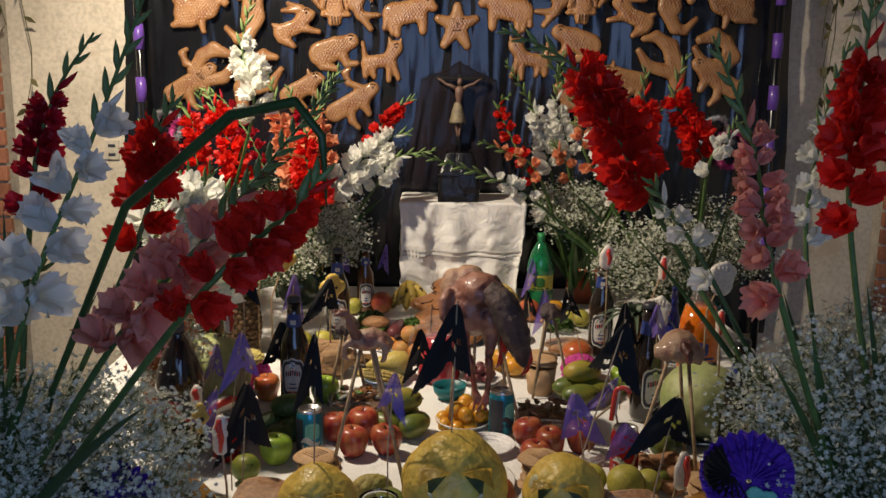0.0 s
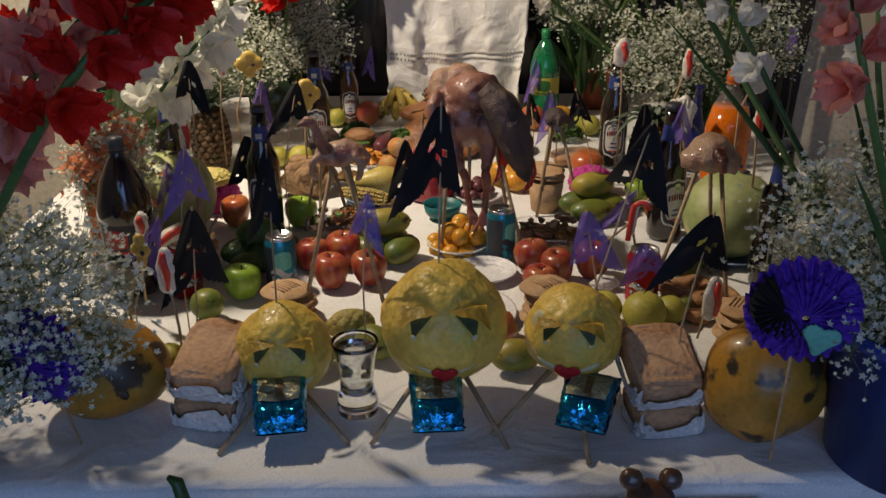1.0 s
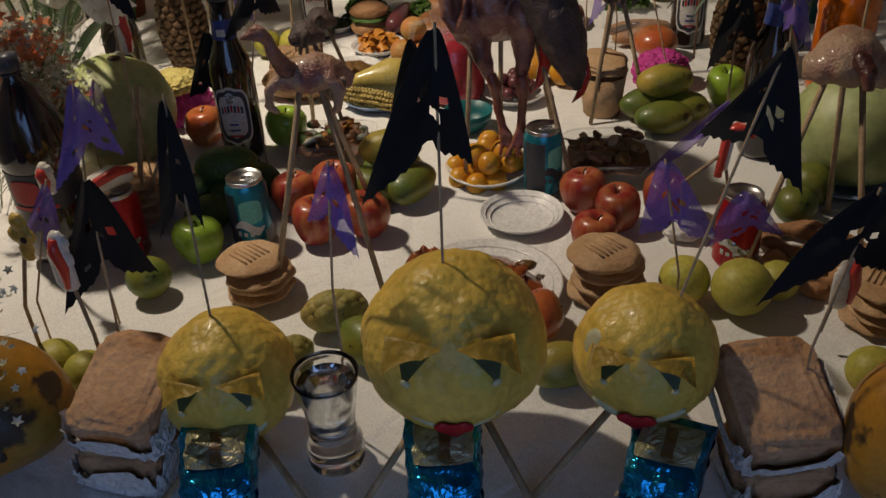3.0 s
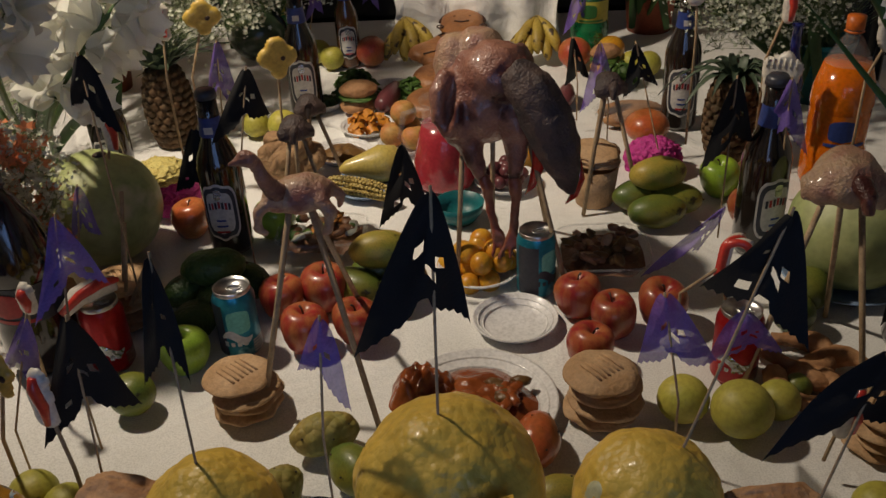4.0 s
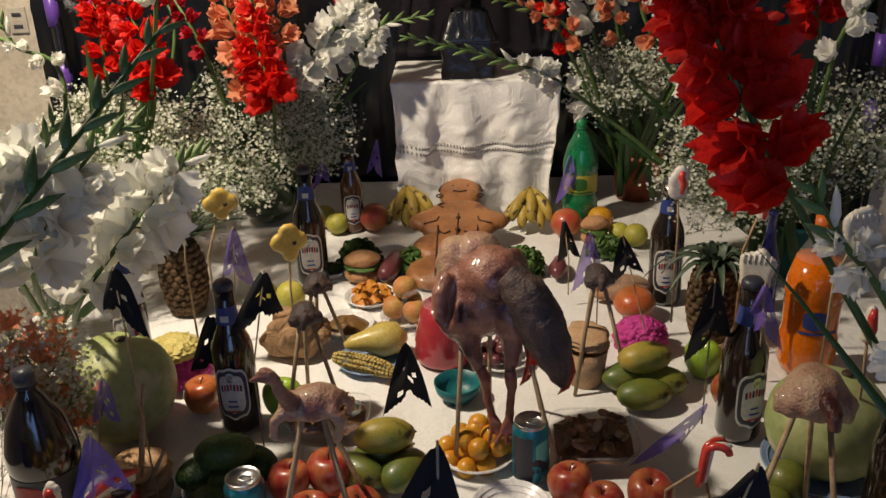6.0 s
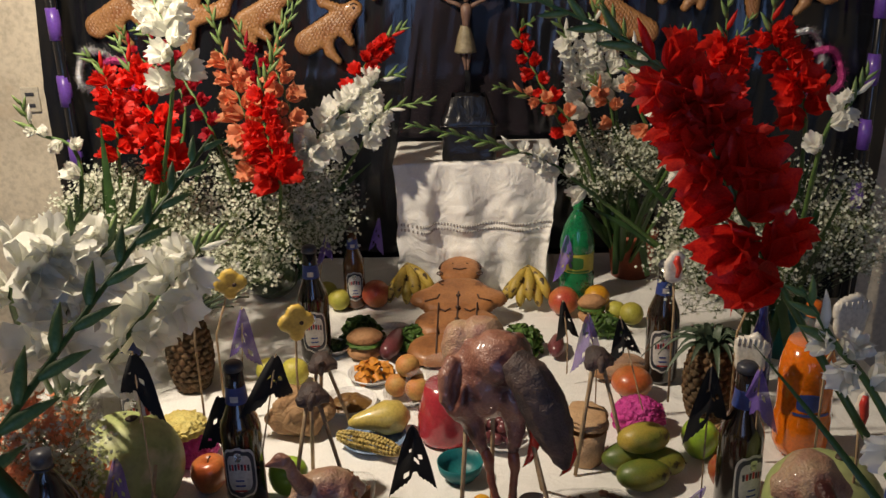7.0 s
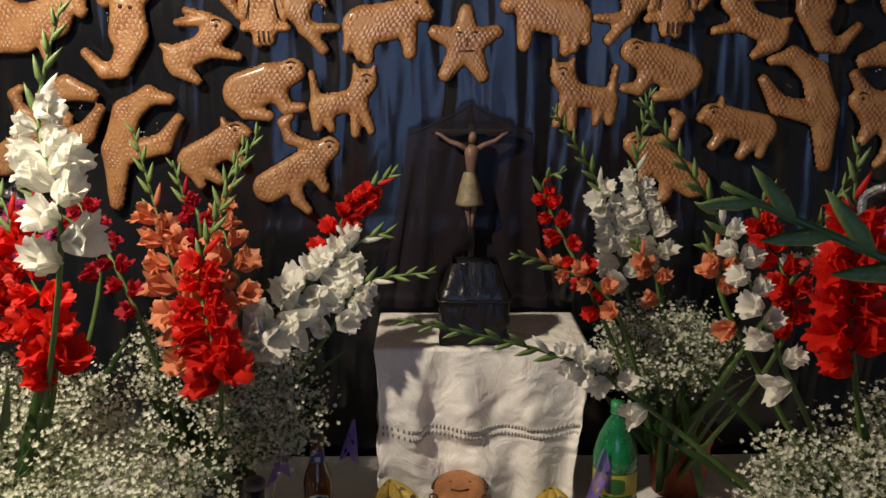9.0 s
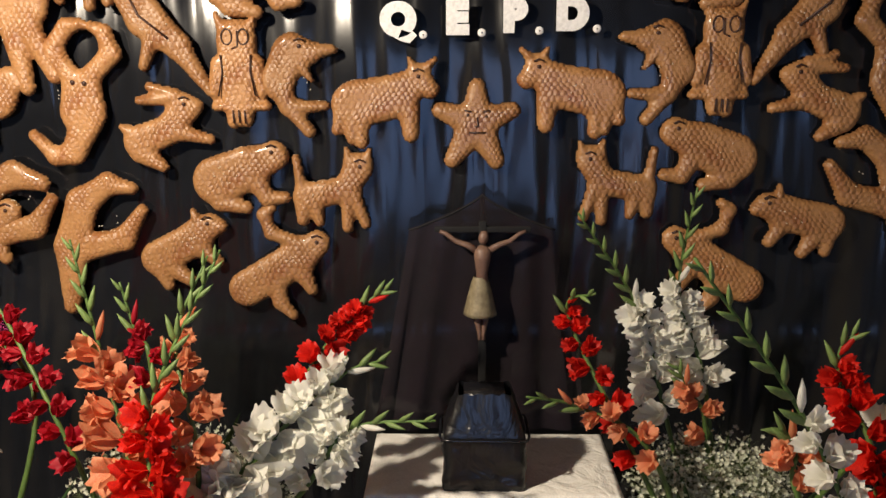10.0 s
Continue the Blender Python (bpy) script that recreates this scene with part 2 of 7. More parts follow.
mat("red_drink", (0.42, 0.035, 0.05), (0.36, 0.03, 0.04), rough=0.2, bump=0.0, gloss=0.6)
mat("can_teal", (0.02, 0.27, 0.36), (0.01, 0.1, 0.17), rough=0.3, metal=0.5, scale=24, grain=50, stain=(0.25, 0.5, 0.55), stain_scale=18, stain_from=0.6)
mat("can_red", (0.42, 0.012, 0.016), (0.34, 0.01, 0.014), rough=0.3, metal=0.4)
mat("aluminium", (0.6, 0.6, 0.6), rough=0.28, metal=1.0, bump=0.03)
mat("beer_glass", (0.13, 0.045, 0.012), (0.09, 0.03, 0.009), rough=0.08, gloss=0.8, bump=0.0)
mat("black_glass", (0.014, 0.01, 0.008), (0.02, 0.014, 0.01), rough=0.08, gloss=0.8, bump=0.0)
mat("label_dark", (0.03, 0.035, 0.05), (0.05, 0.05, 0.06), rough=0.4)
mat("label_white", (0.62, 0.6, 0.55), (0.5, 0.48, 0.44), rough=0.5)
mat("label_blue", (0.03, 0.06, 0.25), rough=0.4)
mat("label_red", (0.45, 0.03, 0.03), rough=0.4)
mat("label_yellow", (0.5, 0.42, 0.06), (0.42, 0.4, 0.05), rough=0.45)
mat("ink_green", (0.03, 0.14, 0.03), rough=0.5)
mat("soda_green", (0.01, 0.2, 0.07), (0.01, 0.13, 0.05), rough=0.1, gloss=0.8, bump=0.0, sheer=0.12)
mat("soda_orange", (0.72, 0.17, 0.005), (0.66, 0.14, 0.005), rough=0.15, gloss=0.7, bump=0.0, sub=0.2)
mat("cola", (0.02, 0.012, 0.01), rough=0.1, gloss=0.8, bump=0.0)
mat("cap_green", (0.02, 0.25, 0.08), rough=0.4)
mat("cap_orange", (0.7, 0.16, 0.02), rough=0.4)
mat("blue_glass", (0.02, 0.03, 0.2), (0.015, 0.02, 0.14), rough=0.1, gloss=0.8)
mat("poultry", (0.3, 0.135, 0.09), (0.14, 0.04, 0.03), rough=0.38, scale=15, grain=210, bump=0.7, gloss=0.3, stain=(0.06, 0.015, 0.012), stain_scale=12, stain_from=0.51)
mat("poultry_skin", (0.42, 0.28, 0.17), (0.33, 0.15, 0.11), rough=0.42, scale=24, grain=230, bump=0.8, gloss=0.15, stain=(0.2, 0.07, 0.055), stain_scale=15, stain_from=0.58)
mat("poultry_dark", (0.035, 0.026, 0.026), (0.1, 0.062, 0.05), rough=0.6, scale=18, grain=230, bump=0.8, stain=(0.26, 0.16, 0.11), stain_scale=11, stain_from=0.68)
mat("poultry_leg", (0.22, 0.05, 0.03), (0.3, 0.13, 0.07), rough=0.4, scale=30)
mat("chili", (0.45, 0.008, 0.008), rough=0.2, gloss=0.6)
mat("icing_white", (0.74, 0.7, 0.62), (0.68, 0.62, 0.52), rough=0.4, gloss=0.2)
mat("icing_red", (0.62, 0.04, 0.03), (0.55, 0.05, 0.03), rough=0.35, gloss=0.3)
mat("icing_yellow", (0.62, 0.42, 0.08), (0.55, 0.36, 0.07), rough=0.4, gloss=0.2)
mat("crepe_pink", (0.62, 0.06, 0.32), (0.5, 0.03, 0.24), rough=0.6, scale=40, wave=60)
mat("crepe_yellow", (0.65, 0.55, 0.18), (0.58, 0.45, 0.12), rough=0.6, scale=40, wave=60)
mat("flag_black", (0.003, 0.003, 0.0035), (0.005, 0.005, 0.006), rough=0.85, grain=300, bump=0.2)
mat("flag_purple", (0.2, 0.12, 0.48), (0.15, 0.085, 0.38), rough=0.6, grain=300, bump=0.2, wave=14, sheer=0.24)
mat("tissue_purple", (0.1, 0.02, 0.4), (0.06, 0.01, 0.28), rough=0.7, scale=40, wave=50)
mat("mint_paper", (0.16, 0.5, 0.38), rough=0.6)
mat("bucket_blue", (0.012, 0.045, 0.3), (0.01, 0.035, 0.24), rough=0.35, gloss=0.2)
mat("pot_clay", (0.4, 0.1, 0.05), (0.3, 0.08, 0.04), rough=0.6)
mat("pot_teal", (0.01, 0.14, 0.15), rough=0.4)
mat("glazed_clay", (0.16, 0.06, 0.025), (0.07, 0.045, 0.03), rough=0.3, scale=30, grain=160, bump=0.4, gloss=0.5)
mat("stem", (0.09, 0.16, 0.035), (0.055, 0.11, 0.025), rough=0.5, scale=30, vary=0.15)
mat("leaf", (0.045, 0.1, 0.025), (0.03, 0.07, 0.018), rough=0.42, scale=16, vary=0.2, thin=0.15)
mat("bud", (0.16, 0.23, 0.07), (0.11, 0.18, 0.05), rough=0.5, vary=0.15)
mat("petal_red", (0.85, 0.035, 0.015), (0.66, 0.012, 0.012), rough=0.5, scale=26, grain=260, vary=0.16, thin=0.55)
mat("petal_dark", (0.45, 0.008, 0.025), (0.58, 0.02, 0.04), rough=0.5, scale=26, grain=260, vary=0.16, thin=0.5)
mat("petal_orange", (0.78, 0.26, 0.12), (0.8, 0.4, 0.22), rough=0.55, scale=26, grain=260, vary=0.14, thin=0.5)
mat("petal_pink", (0.88, 0.34, 0.26), (0.88, 0.46, 0.36), rough=0.55, scale=26, grain=260, vary=0.12, thin=0.6)
mat("petal_white", (0.93, 0.92, 0.86), (0.9, 0.9, 0.8), rough=0.55, scale=26, grain=260, vary=0.05, thin=0.5)
mat("breath_white", (0.76, 0.77, 0.66), (0.6, 0.64, 0.48), rough=0.7, scale=60, thin=0.3)
mat("breath_stem", (0.13, 0.17, 0.065), (0.09, 0.13, 0.04), rough=0.6, scale=40)
mat("plastic_ivory", (0.55, 0.5, 0.4), rough=0.4)
mat("ribbon_purple", (0.16, 0.07, 0.42), rough=0.35, gloss=0.3)
mat("tinsel", (0.6, 0.6, 0.62), rough=0.25, metal=0.8, wave=60)
mat("tinsel_pink", (0.6, 0.06, 0.25), rough=0.35, metal=0.3, wave=60)
mat("vine", (0.06, 0.09, 0.03), (0.1, 0.08, 0.03), rough=0.6, vary=0.2)
mat("brown_paper", (0.36, 0.22, 0.11), (0.3, 0.17, 0.08), rough=0.8, scale=20, wave=30)


# ---- building helpers ----
def finish(name, bm, mats, smooth=True):
    me = bpy.data.meshes.new(name)
    bm.to_mesh(me)
    bm.free()
    for m in mats if isinstance(mats, (list, tuple)) else [mats]:
        me.materials.append(M[m])
    if smooth:
        me.polygons.foreach_set("use_smooth", [True] * len(me.polygons))
        me.update()
    return me


def part(name, bm, mats, parent, label="", at=None, smooth=True):
    me = bm if isinstance(bm, bpy.types.Mesh) else finish(name, bm, mats, smooth)
    ob = new(name, me)
    ob.parent = parent
    if at is not None:
        ob.matrix_basis = at
    return tagged(ob, label)


def thing(name, label, category, where, turn=0.0, group="", bm=None, mats=None, kind="", tilt=(0, 0), smooth=True):
    ob = new(name, finish(name, bm, mats, smooth) if bm is not None else None)
    ob.matrix_basis = pose(*where, tilt[0], tilt[1], turn)
    return tagged(ob, label, category, group, kind)


def lathe(profile, n=24, bm=None, centre=(0, 0), index=0, wobble=0.0):
    bm = bm or bmesh.new()
    rings = []
    for r, z in profile:
        if r < 1e-5:
            rings.append([bm.verts.new((centre[0], centre[1], z))])
        else:
            rings.append([bm.verts.new((centre[0] + r * (1 + wobble * math.sin(3 * a)) * math.cos(a), centre[1] + r * math.sin(a), z)) for a in (math.tau * i / n for i in range(n))])
    for a, b in zip(rings, rings[1:]):
        for i in range(n):
            j = (i + 1) % n
            if len(a) == 1 and len(b) == 1:
                continue
            vs = [a[0], b[j], b[i]] if len(a) == 1 else [a[i], a[j], b[0]] if len(b) == 1 else [a[i], a[j], b[j], b[i]]
            f = bm.faces.new(vs)
            f.material_index = index
    return bm


def tube(points, radii, n=8, bm=None, index=0):
    bm = bm or bmesh.new()
    pts = [Vector(p) for p in points]
    radii = radii if isinstance(radii, (list, tuple)) else [radii] * len(pts)
    rings, side = [], None
    for i, (p, r) in enumerate(zip(pts, radii)):
        d = (pts[min(i + 1, len(pts) - 1)] - pts[max(i - 1, 0)]).normalized()
        if side is None:
            side = d.orthogonal().normalized()
        side = (side - d * side.dot(d)).normalized()
        up = d.cross(side)
        rings.append([bm.verts.new(p + (side * math.cos(a) + up * math.sin(a)) * max(r, 1e-4)) for a in (math.tau * k / n for k in range(n))])
    for a, b in zip(rings, rings[1:]):
        for k in range(n):
            bm.faces.new([a[k], a[(k + 1) % n], b[(k + 1) % n], b[k]]).material_index = index
    bm.faces.new(rings[0][::-1]).material_index = index
    bm.faces.new(rings[-1]).material_index = index
    return bm


def blob(size, at=(0, 0, 0), rough=0.0, freq=12.0, seed=0, sub=3, bm=None, turn=(0, 0, 0), index=0):
    bm = bm or bmesh.new()
    made = bmesh.ops.create_icosphere(bm, subdivisions=sub, radius=1.0)["verts"]
    m = pose(*at, *turn) @ Matrix.Diagonal((*size, 1))
    for v in made:
        q = v.co.copy()
        if rough:
            q *= 1 + rough * noise.noise(q * freq * 0.2 + Vector((seed * 3.7, seed, 0)))
        v.co = m @ q
        for f in v.link_faces:
            f.material_index = index
    return bm


def box(size, at=(0, 0, 0), bevel=0.0, bm=None, turn=(0, 0, 0), index=0):
    bm = bm or bmesh.new()
    made = bmesh.ops.create_cube(bm, size=1.0, matrix=pose(*at, *turn) @ Matrix.Diagonal((*size, 1)))["verts"]
    for f in {f for v in made for f in v.link_faces}:
        f.material_index = index
    if bevel:
        bmesh.ops.bevel(bm, geom=list({e for v in made for e in v.link_edges}), offset=bevel, segments=2, affect="EDGES", profile=0.6)
    return bm


def sheet(fn, nu, nv, bm=None, index=0, skip=()):
    bm = bm or bmesh.new()
    g = [[bm.verts.new(fn(i / nu, j / nv)) for j in range(nv + 1)] for i in range(nu + 1)]
    for i in range(nu):
        for j in range(nv):
            if (i, j) not in skip:
                bm.faces.new([g[i][j], g[i + 1][j], g[i + 1][j + 1], g[i][j + 1]]).material_index = index
    return bm


def puffy(strokes, thick, cell, k=0.9):
    """A flat dough shape: rounded strokes (x0, z0, x1, z1, r0, r1) melted together, raised towards the wall's open side (-y)."""
    s = np.array(strokes, float)
    lo = np.minimum((s[:, :2] - s[:, 4:5]).min(0), (s[:, 2:4] - s[:, 5:6]).min(0)) - cell * 2
    hi = np.maximum((s[:, :2] + s[:, 4:5]).max(0), (s[:, 2:4] + s[:, 5:6]).max(0)) + cell * 2
    nx, nz = (np.ceil((hi - lo) / cell).astype(int) + 1)

    def field(x, z):
        total = np.zeros_like(x)
        for x0, z0, x1, z1, r0, r1 in s:
            dx, dz = x1 - x0, z1 - z0
            t = np.clip(((x - x0) * dx + (z - z0) * dz) / max(dx * dx + dz * dz, 1e-9), 0, 1)
            d = np.hypot(x - x0 - t * dx, z - z0 - t * dz) - (r0 + (r1 - r0) * t)
            total += np.exp(-d / (k * 0.35))
        return -np.log(total + 1e-12) * k * 0.35

    X, Z = np.meshgrid(lo[0] + np.arange(nx) * cell, lo[1] + np.arange(nz) * cell, indexing="ij")
    D = field(X, Z)
    use = D < 0.4 * cell
    for _ in range(3):
        near = D > -0.7 * cell
        e = cell * 0.1
        gx, gz = (field(X + e, Z) - field(X - e, Z)) / (2 * e), (field(X, Z + e) - field(X, Z - e)) / (2 * e)
        g2 = gx * gx + gz * gz + 0.05
        D = field(X, Z)
        edge = use & near & ((D > 0) | (D > -0.25 * cell))
        X, Z = np.where(edge, X - gx / g2 * D, X), np.where(edge, Z - gz / g2 * D, Z)
    D = np.minimum(field(X, Z), 0)
    deep = np.clip(-D / (thick * 1.3), 0, 1)
    H = thick * np.sqrt(1 - (1 - deep) ** 2)
    bm = bmesh.new()
    front, back = {}, {}
    for i in range(nx):
        for j in range(nz):
            if use[i, j]:
                front[i, j] = bm.verts.new((X[i, j], -H[i, j] - 0.15 * thick, Z[i, j]))
                back[i, j] = bm.verts.new((X[i, j], 0, Z[i, j]))
    edges = {}
    for i in range(nx - 1):
        for j in range(nz - 1):
            q = [(i, j), (i + 1, j), (i + 1, j + 1), (i, j + 1)]
            if all(c in front for c in q):
                bm.faces.new([front[c] for c in q])
                for a, b in zip(q, q[1:] + q[:1]):
                    if (b, a) in edges:
                        del edges[b, a]
                    else:
                        edges[a, b] = 1
    for a, b in edges:
        bm.faces.new([front[b], front[a], back[a], back[b]])
    for v in [v for v in bm.verts if not v.link_faces]:
        bm.verts.remove(v)
    return bm


# ---- the room ----
def slab(name, size, at, m, label, category, kind="structure", bevel=0.0):
    return thing(name, label, category, at, bm=box(size, bevel=bevel), mats=m, kind=kind, smooth=False)


slab("floor", (4.4, 7.0, 0.1), (0.05, -0.9, -0.05), "floor", "worn grey concrete floor of the room", "floor")
slab("ceiling", (4.4, 7.0, 0.1), (0.05, -0.9, 3.05), "ceiling", "plain dim plastered ceiling", "ceiling")
slab("wall_north", (4.4, 0.12, 3.0), (0.05, 2.53, 1.5), "plaster", "cream plastered wall, stained and patchy", "wall")
slab("wall_west", (0.12, 4.9, 3.0), (-2.02, 0.0, 1.5), "plaster", "cream plastered side wall", "wall")
slab("wall_east", (0.12, 4.9, 3.0), (2.14, 0.0, 1.5), "plaster", "cream plastered side wall", "wall")
slab("wall_south_west", (0.9, 0.12, 3.0), (-1.6, -3.6, 1.5), "plaster", "cream wall beside the doorway", "wall")
slab("wall_south_east", (1.0, 0.12, 3.0), (1.7, -3.6, 1.5), "plaster", "cream wall beside the doorway", "wall")


def brick_pillar(name, x):
    p = thing(name, "pillar of weathered red bricks with sandy joints", "pillar", (x, 2.42, 0), kind="structure", bm=box((0.22, 0.096, 3.0), (0, 0, 1.5)), mats="mortar", smooth=False)
    one = finish("brick", box((0.225, 0.03, 0.062), bevel=0.004), "brick", False)
    half = finish("brick", box((0.108, 0.03, 0.062), bevel=0.004), "brick", False)
    for row in range(40):
        z = 0.04 + row * 0.074
        if row % 2:
            part("brick", one, None, p, at=pose(0, -0.045, z))
        else:
            part("brick", half, None, p, at=pose(-0.058, -0.045, z))
            part("brick", half, None, p, at=pose(0.058, -0.045, z))


# black plastic sheet pinned on the wall, with hanging folds
def film(u, v):
    x, z = -1.3 + 2.78 * u, 0.55 + 2.1 * v
    lean = max(0.0, min(1.0, (z - 1.95) / 0.35))
    y = 2.43 + 0.032 * lean * lean * (3 - 2 * lean) + 0.014 * noise.noise((x * 7 + 0.8 * math.sin(z * 1.6), z * 0.9, 3))
    y += 0.006 * noise.noise((x * 21 + math.sin(z * 2.3), z * 1.7, 7)) + 0.0026 * noise.noise((x * 55, z * 7, 9))
    if abs(z - 1.35) < 0.02:
        y -= 0.006
    return (x + 0.015 * math.sin(z * 4 + u * 3), y, z)


thing("plastic_sheet", "shiny black plastic sheet hung in folds on the wall", "plastic sheet", (0, 0, 0), kind="structure", bm=sheet(film, 260, 70), mats="black_film")


# ---- the table and its cloth ----
table = thing("table", "long table under a white tablecloth", "table", (0.05, 1.2, 0))
part("tabletop", box((2.06, 2.36, 0.03), (0, 0, 0.72), 0.004), "dark_wood", table)
for lx in (-0.96, 0.96):
    for ly in (-1.1, 0, 1.1):
        part("leg", box((0.05, 0.05, 0.705), (lx, ly, 0.3525), 0.004), "dark_wood", table)


def cloth_fn(u, v):
    s = -0.46 + 2.86 * v
    x = -1.06 + 2.12 * u
    z = 0.748 + 0.0016 * noise.noise((x * 6, s * 6, 0)) + 0.0009 * noise.noise((x * 17, s * 15, 2))
    if s < -0.03:
        d = -0.03 - s
        return (x + 0.05, -0.042 + 0.004 * math.sin(x * 31) * min(1, d * 9), 0.75 - d)
    return (x + 0.05, s, z)


thing("tablecloth", "white cotton tablecloth, creased and slightly soiled", "tablecloth", (0, 0, 0), bm=sheet(cloth_fn, 110, 140), mats="cloth")
bench = thing("bench", "low bench under a pale cloth before the table", "bench", (0.08, -0.25, 0))
part("bench_top", box((0.86, 0.38, 0.03), (0, 0, 0.705), 0.004), "dark_wood", bench)
part("cloth", box((0.88, 0.39, 0.012), (0, 0, 0.727), 0.005), "cloth", bench, "pale thin cloth")
for lx in (-0.38, 0.38):
    for ly in (-0.14, 0.14):
        part("leg", box((0.05, 0.05, 0.69), (lx, ly, 0.345), 0.004), "dark_wood", bench)

# glazed clay figure and a leaf standing on the bench
fig = bmesh.new()
blob((0.05, 0.042, 0.075), (0, 0, 0.073), 0.06, 7, 3, 3, fig)
blob((0.034, 0.03, 0.03), (0, -0.004, 0.185), 0.12, 14, 5, 3, fig)
blob((0.016, 0.018, 0.014), (0.006, -0.03, 0.178), 0.1, 9, 6, 2, fig)
for s in (-1, 1):
    blob((0.016, 0.015, 0.016), (s * 0.026, 0.002, 0.217), 0.12, 12, 7, 2, fig)
    tube([(s * 0.03, -0.005, 0.145), (s * 0.058, -0.012, 0.125), (s * 0.062, -0.03, 0.085)], [0.019, 0.017, 0.013], 10, fig)
tube([(0, 0, 0.13), (0, -0.002, 0.17)], [0.032, 0.022], 12, fig)
bmesh.ops.scale(fig, vec=(0.88, 0.88, 0.88), verts=fig.verts)
thing("clay_figurine", "small glazed brown clay figurine on the pale bench", "figurine", (0.296, -0.262, 0.733), bm=fig, mats="glazed_clay")
sprig = thing("cut_leaf", "thick green curled leaf standing on the pale bench", "leaf", (-0.26, -0.262, 0.733))
part("blade", tube([(-0.02, -0.02, 0), (0.0, 0, 0.09), (0.012, 0, 0.16), (0.006, 0, 0.195), (-0.004, 0, 0.203)], [0.008, 0.01, 0.009, 0.008, 0.003], 8), "leaf", sprig)

# wilted flower head lying on the bench
wilted = thing("wilted_flower", "wilted brown flower head on the pale bench cloth", "flower", (0.36, -0.21, 0.745))
for i in range(9):
    a = i * 2.4
    part("petal", blob((0.018, 0.008, 0.014), (0.022 * math.cos(a), 0.018 * math.sin(a), 0.008 * (i % 3)), 0.4, 9, i, 2, turn=(20 * i, 30, 40 * i)), "meat", wilted)


# ---- draped stand ----
def drape(u, v):
    per = u * 4
    side, f = int(per) % 4, per - int(per)
    x0, x1, y0, y1 = -0.135, 0.365, 2.07, 2.37
    c = [(x0, y1), (x0, y0), (x1, y0), (x1, y1)]
    a, b = c[side], c[(side + 1) % 4]
    x, y = a[0] + (b[0] - a[0]) * f, a[1] + (b[1] - a[1]) * f
    cx, cy = 0.115, 2.22
    dx, dy = x - cx, y - cy
    if v < 0.25:
        k = v / 0.25
        return (cx + dx * k, cy + dy * k, 1.168 + 0.002 * noise.noise((x * 9, y * 9, k * 3)))
    d = (v - 0.25) / 0.75
    fold = 0.017 * math.sin(x * 47 + 1.3 * math.sin(d * 4 + x * 9)) + 0.02 * noise.noise((x * 9, d * 2.2, y * 5)) + 0.007 * noise.noise((x * 30, d * 9, y * 18))
    fold += 0.014 * (0.3 - abs(noise.noise((x * 11 + d * 3, d * 5 - x * 4, y * 7 + 2)))) + (0.0035 * math.sin(d * 95 + 5 * noise.noise((x * 14, d * 4, 3))) * noise.noise((x * 8, d * 3, 8)) if d > 0.5 else 0)
    grow = 1 - 0.1 * d + fold * min(1, d * 3) * 3.2
    lean = -0.03 * d if side == 1 else 0
    return (cx + dx * grow, cy + dy * (1 - 0.04 * d) + fold * min(1, d * 3) + lean, 1.165 - 0.41 * d)


stand = thing("draped_stand", "box stand under a crumpled white embroidered cloth", "stand", (0, 0, 0))
part("box", box((0.42, 0.24, 0.4), (0.115, 2.22, 0.955)), "brown_paper", stand)
part("cloth", sheet(drape, 256, 96), "linen", stand, "crumpled white cloth with an openwork hem")
for z in (0.975, 0.958):
    bm = bmesh.new()
    for i in range(56):
        x = -0.088 + i * 0.0073
        v = drape(0.25 + 0.25 * (0.04 + 0.92 * i / 55), 0.25 + 0.75 * (1.165 - z) / 0.41)
        box((0.0045, 0.003, 0.008), (v[0], v[1] - 0.002, v[2]), bm=bm)
    part("openwork_stitches", bm, "stitch", stand)

# black wrapped block, crucifix and sheer dark veil on the stand
bm = bmesh.new()
sheet(lambda u, v: (lambda a, h: (0.098 + (0.08 + 0.006 * noise.noise((a * 3, h * 30, 0))) * max(-1, min(1, 1.35 * math.cos(a))) * (1 if h < 0.11 else 1 - (h - 0.11) * 4.5),
                                2.15 + 0.06 * max(-1, min(1, 1.35 * math.sin(a))) * (1 if h < 0.11 else 1 - (h - 0.11) * 5), 1.168 + h + 0.003 * math.sin(a * 17)))(math.tau * u, 0.19 * v), 48, 24, bm)
box((0.08, 0.07, 0.004), (0.098, 2.15, 1.355), bm=bm)
block = thing("wrapped_box", "box wrapped in shiny black plastic bags on the white stand", "box", (0, 0, 0), bm=bm, mats="black_bag")
part("band", tube([(0.098 + 0.086 * max(-1, min(1, 1.35 * math.cos(a))), 2.15 + 0.066 * max(-1, min(1, 1.35 * math.sin(a))), 1.275) for a in (math.tau * i / 24 for i in range(25))], 0.003, 5), "black_film", block)

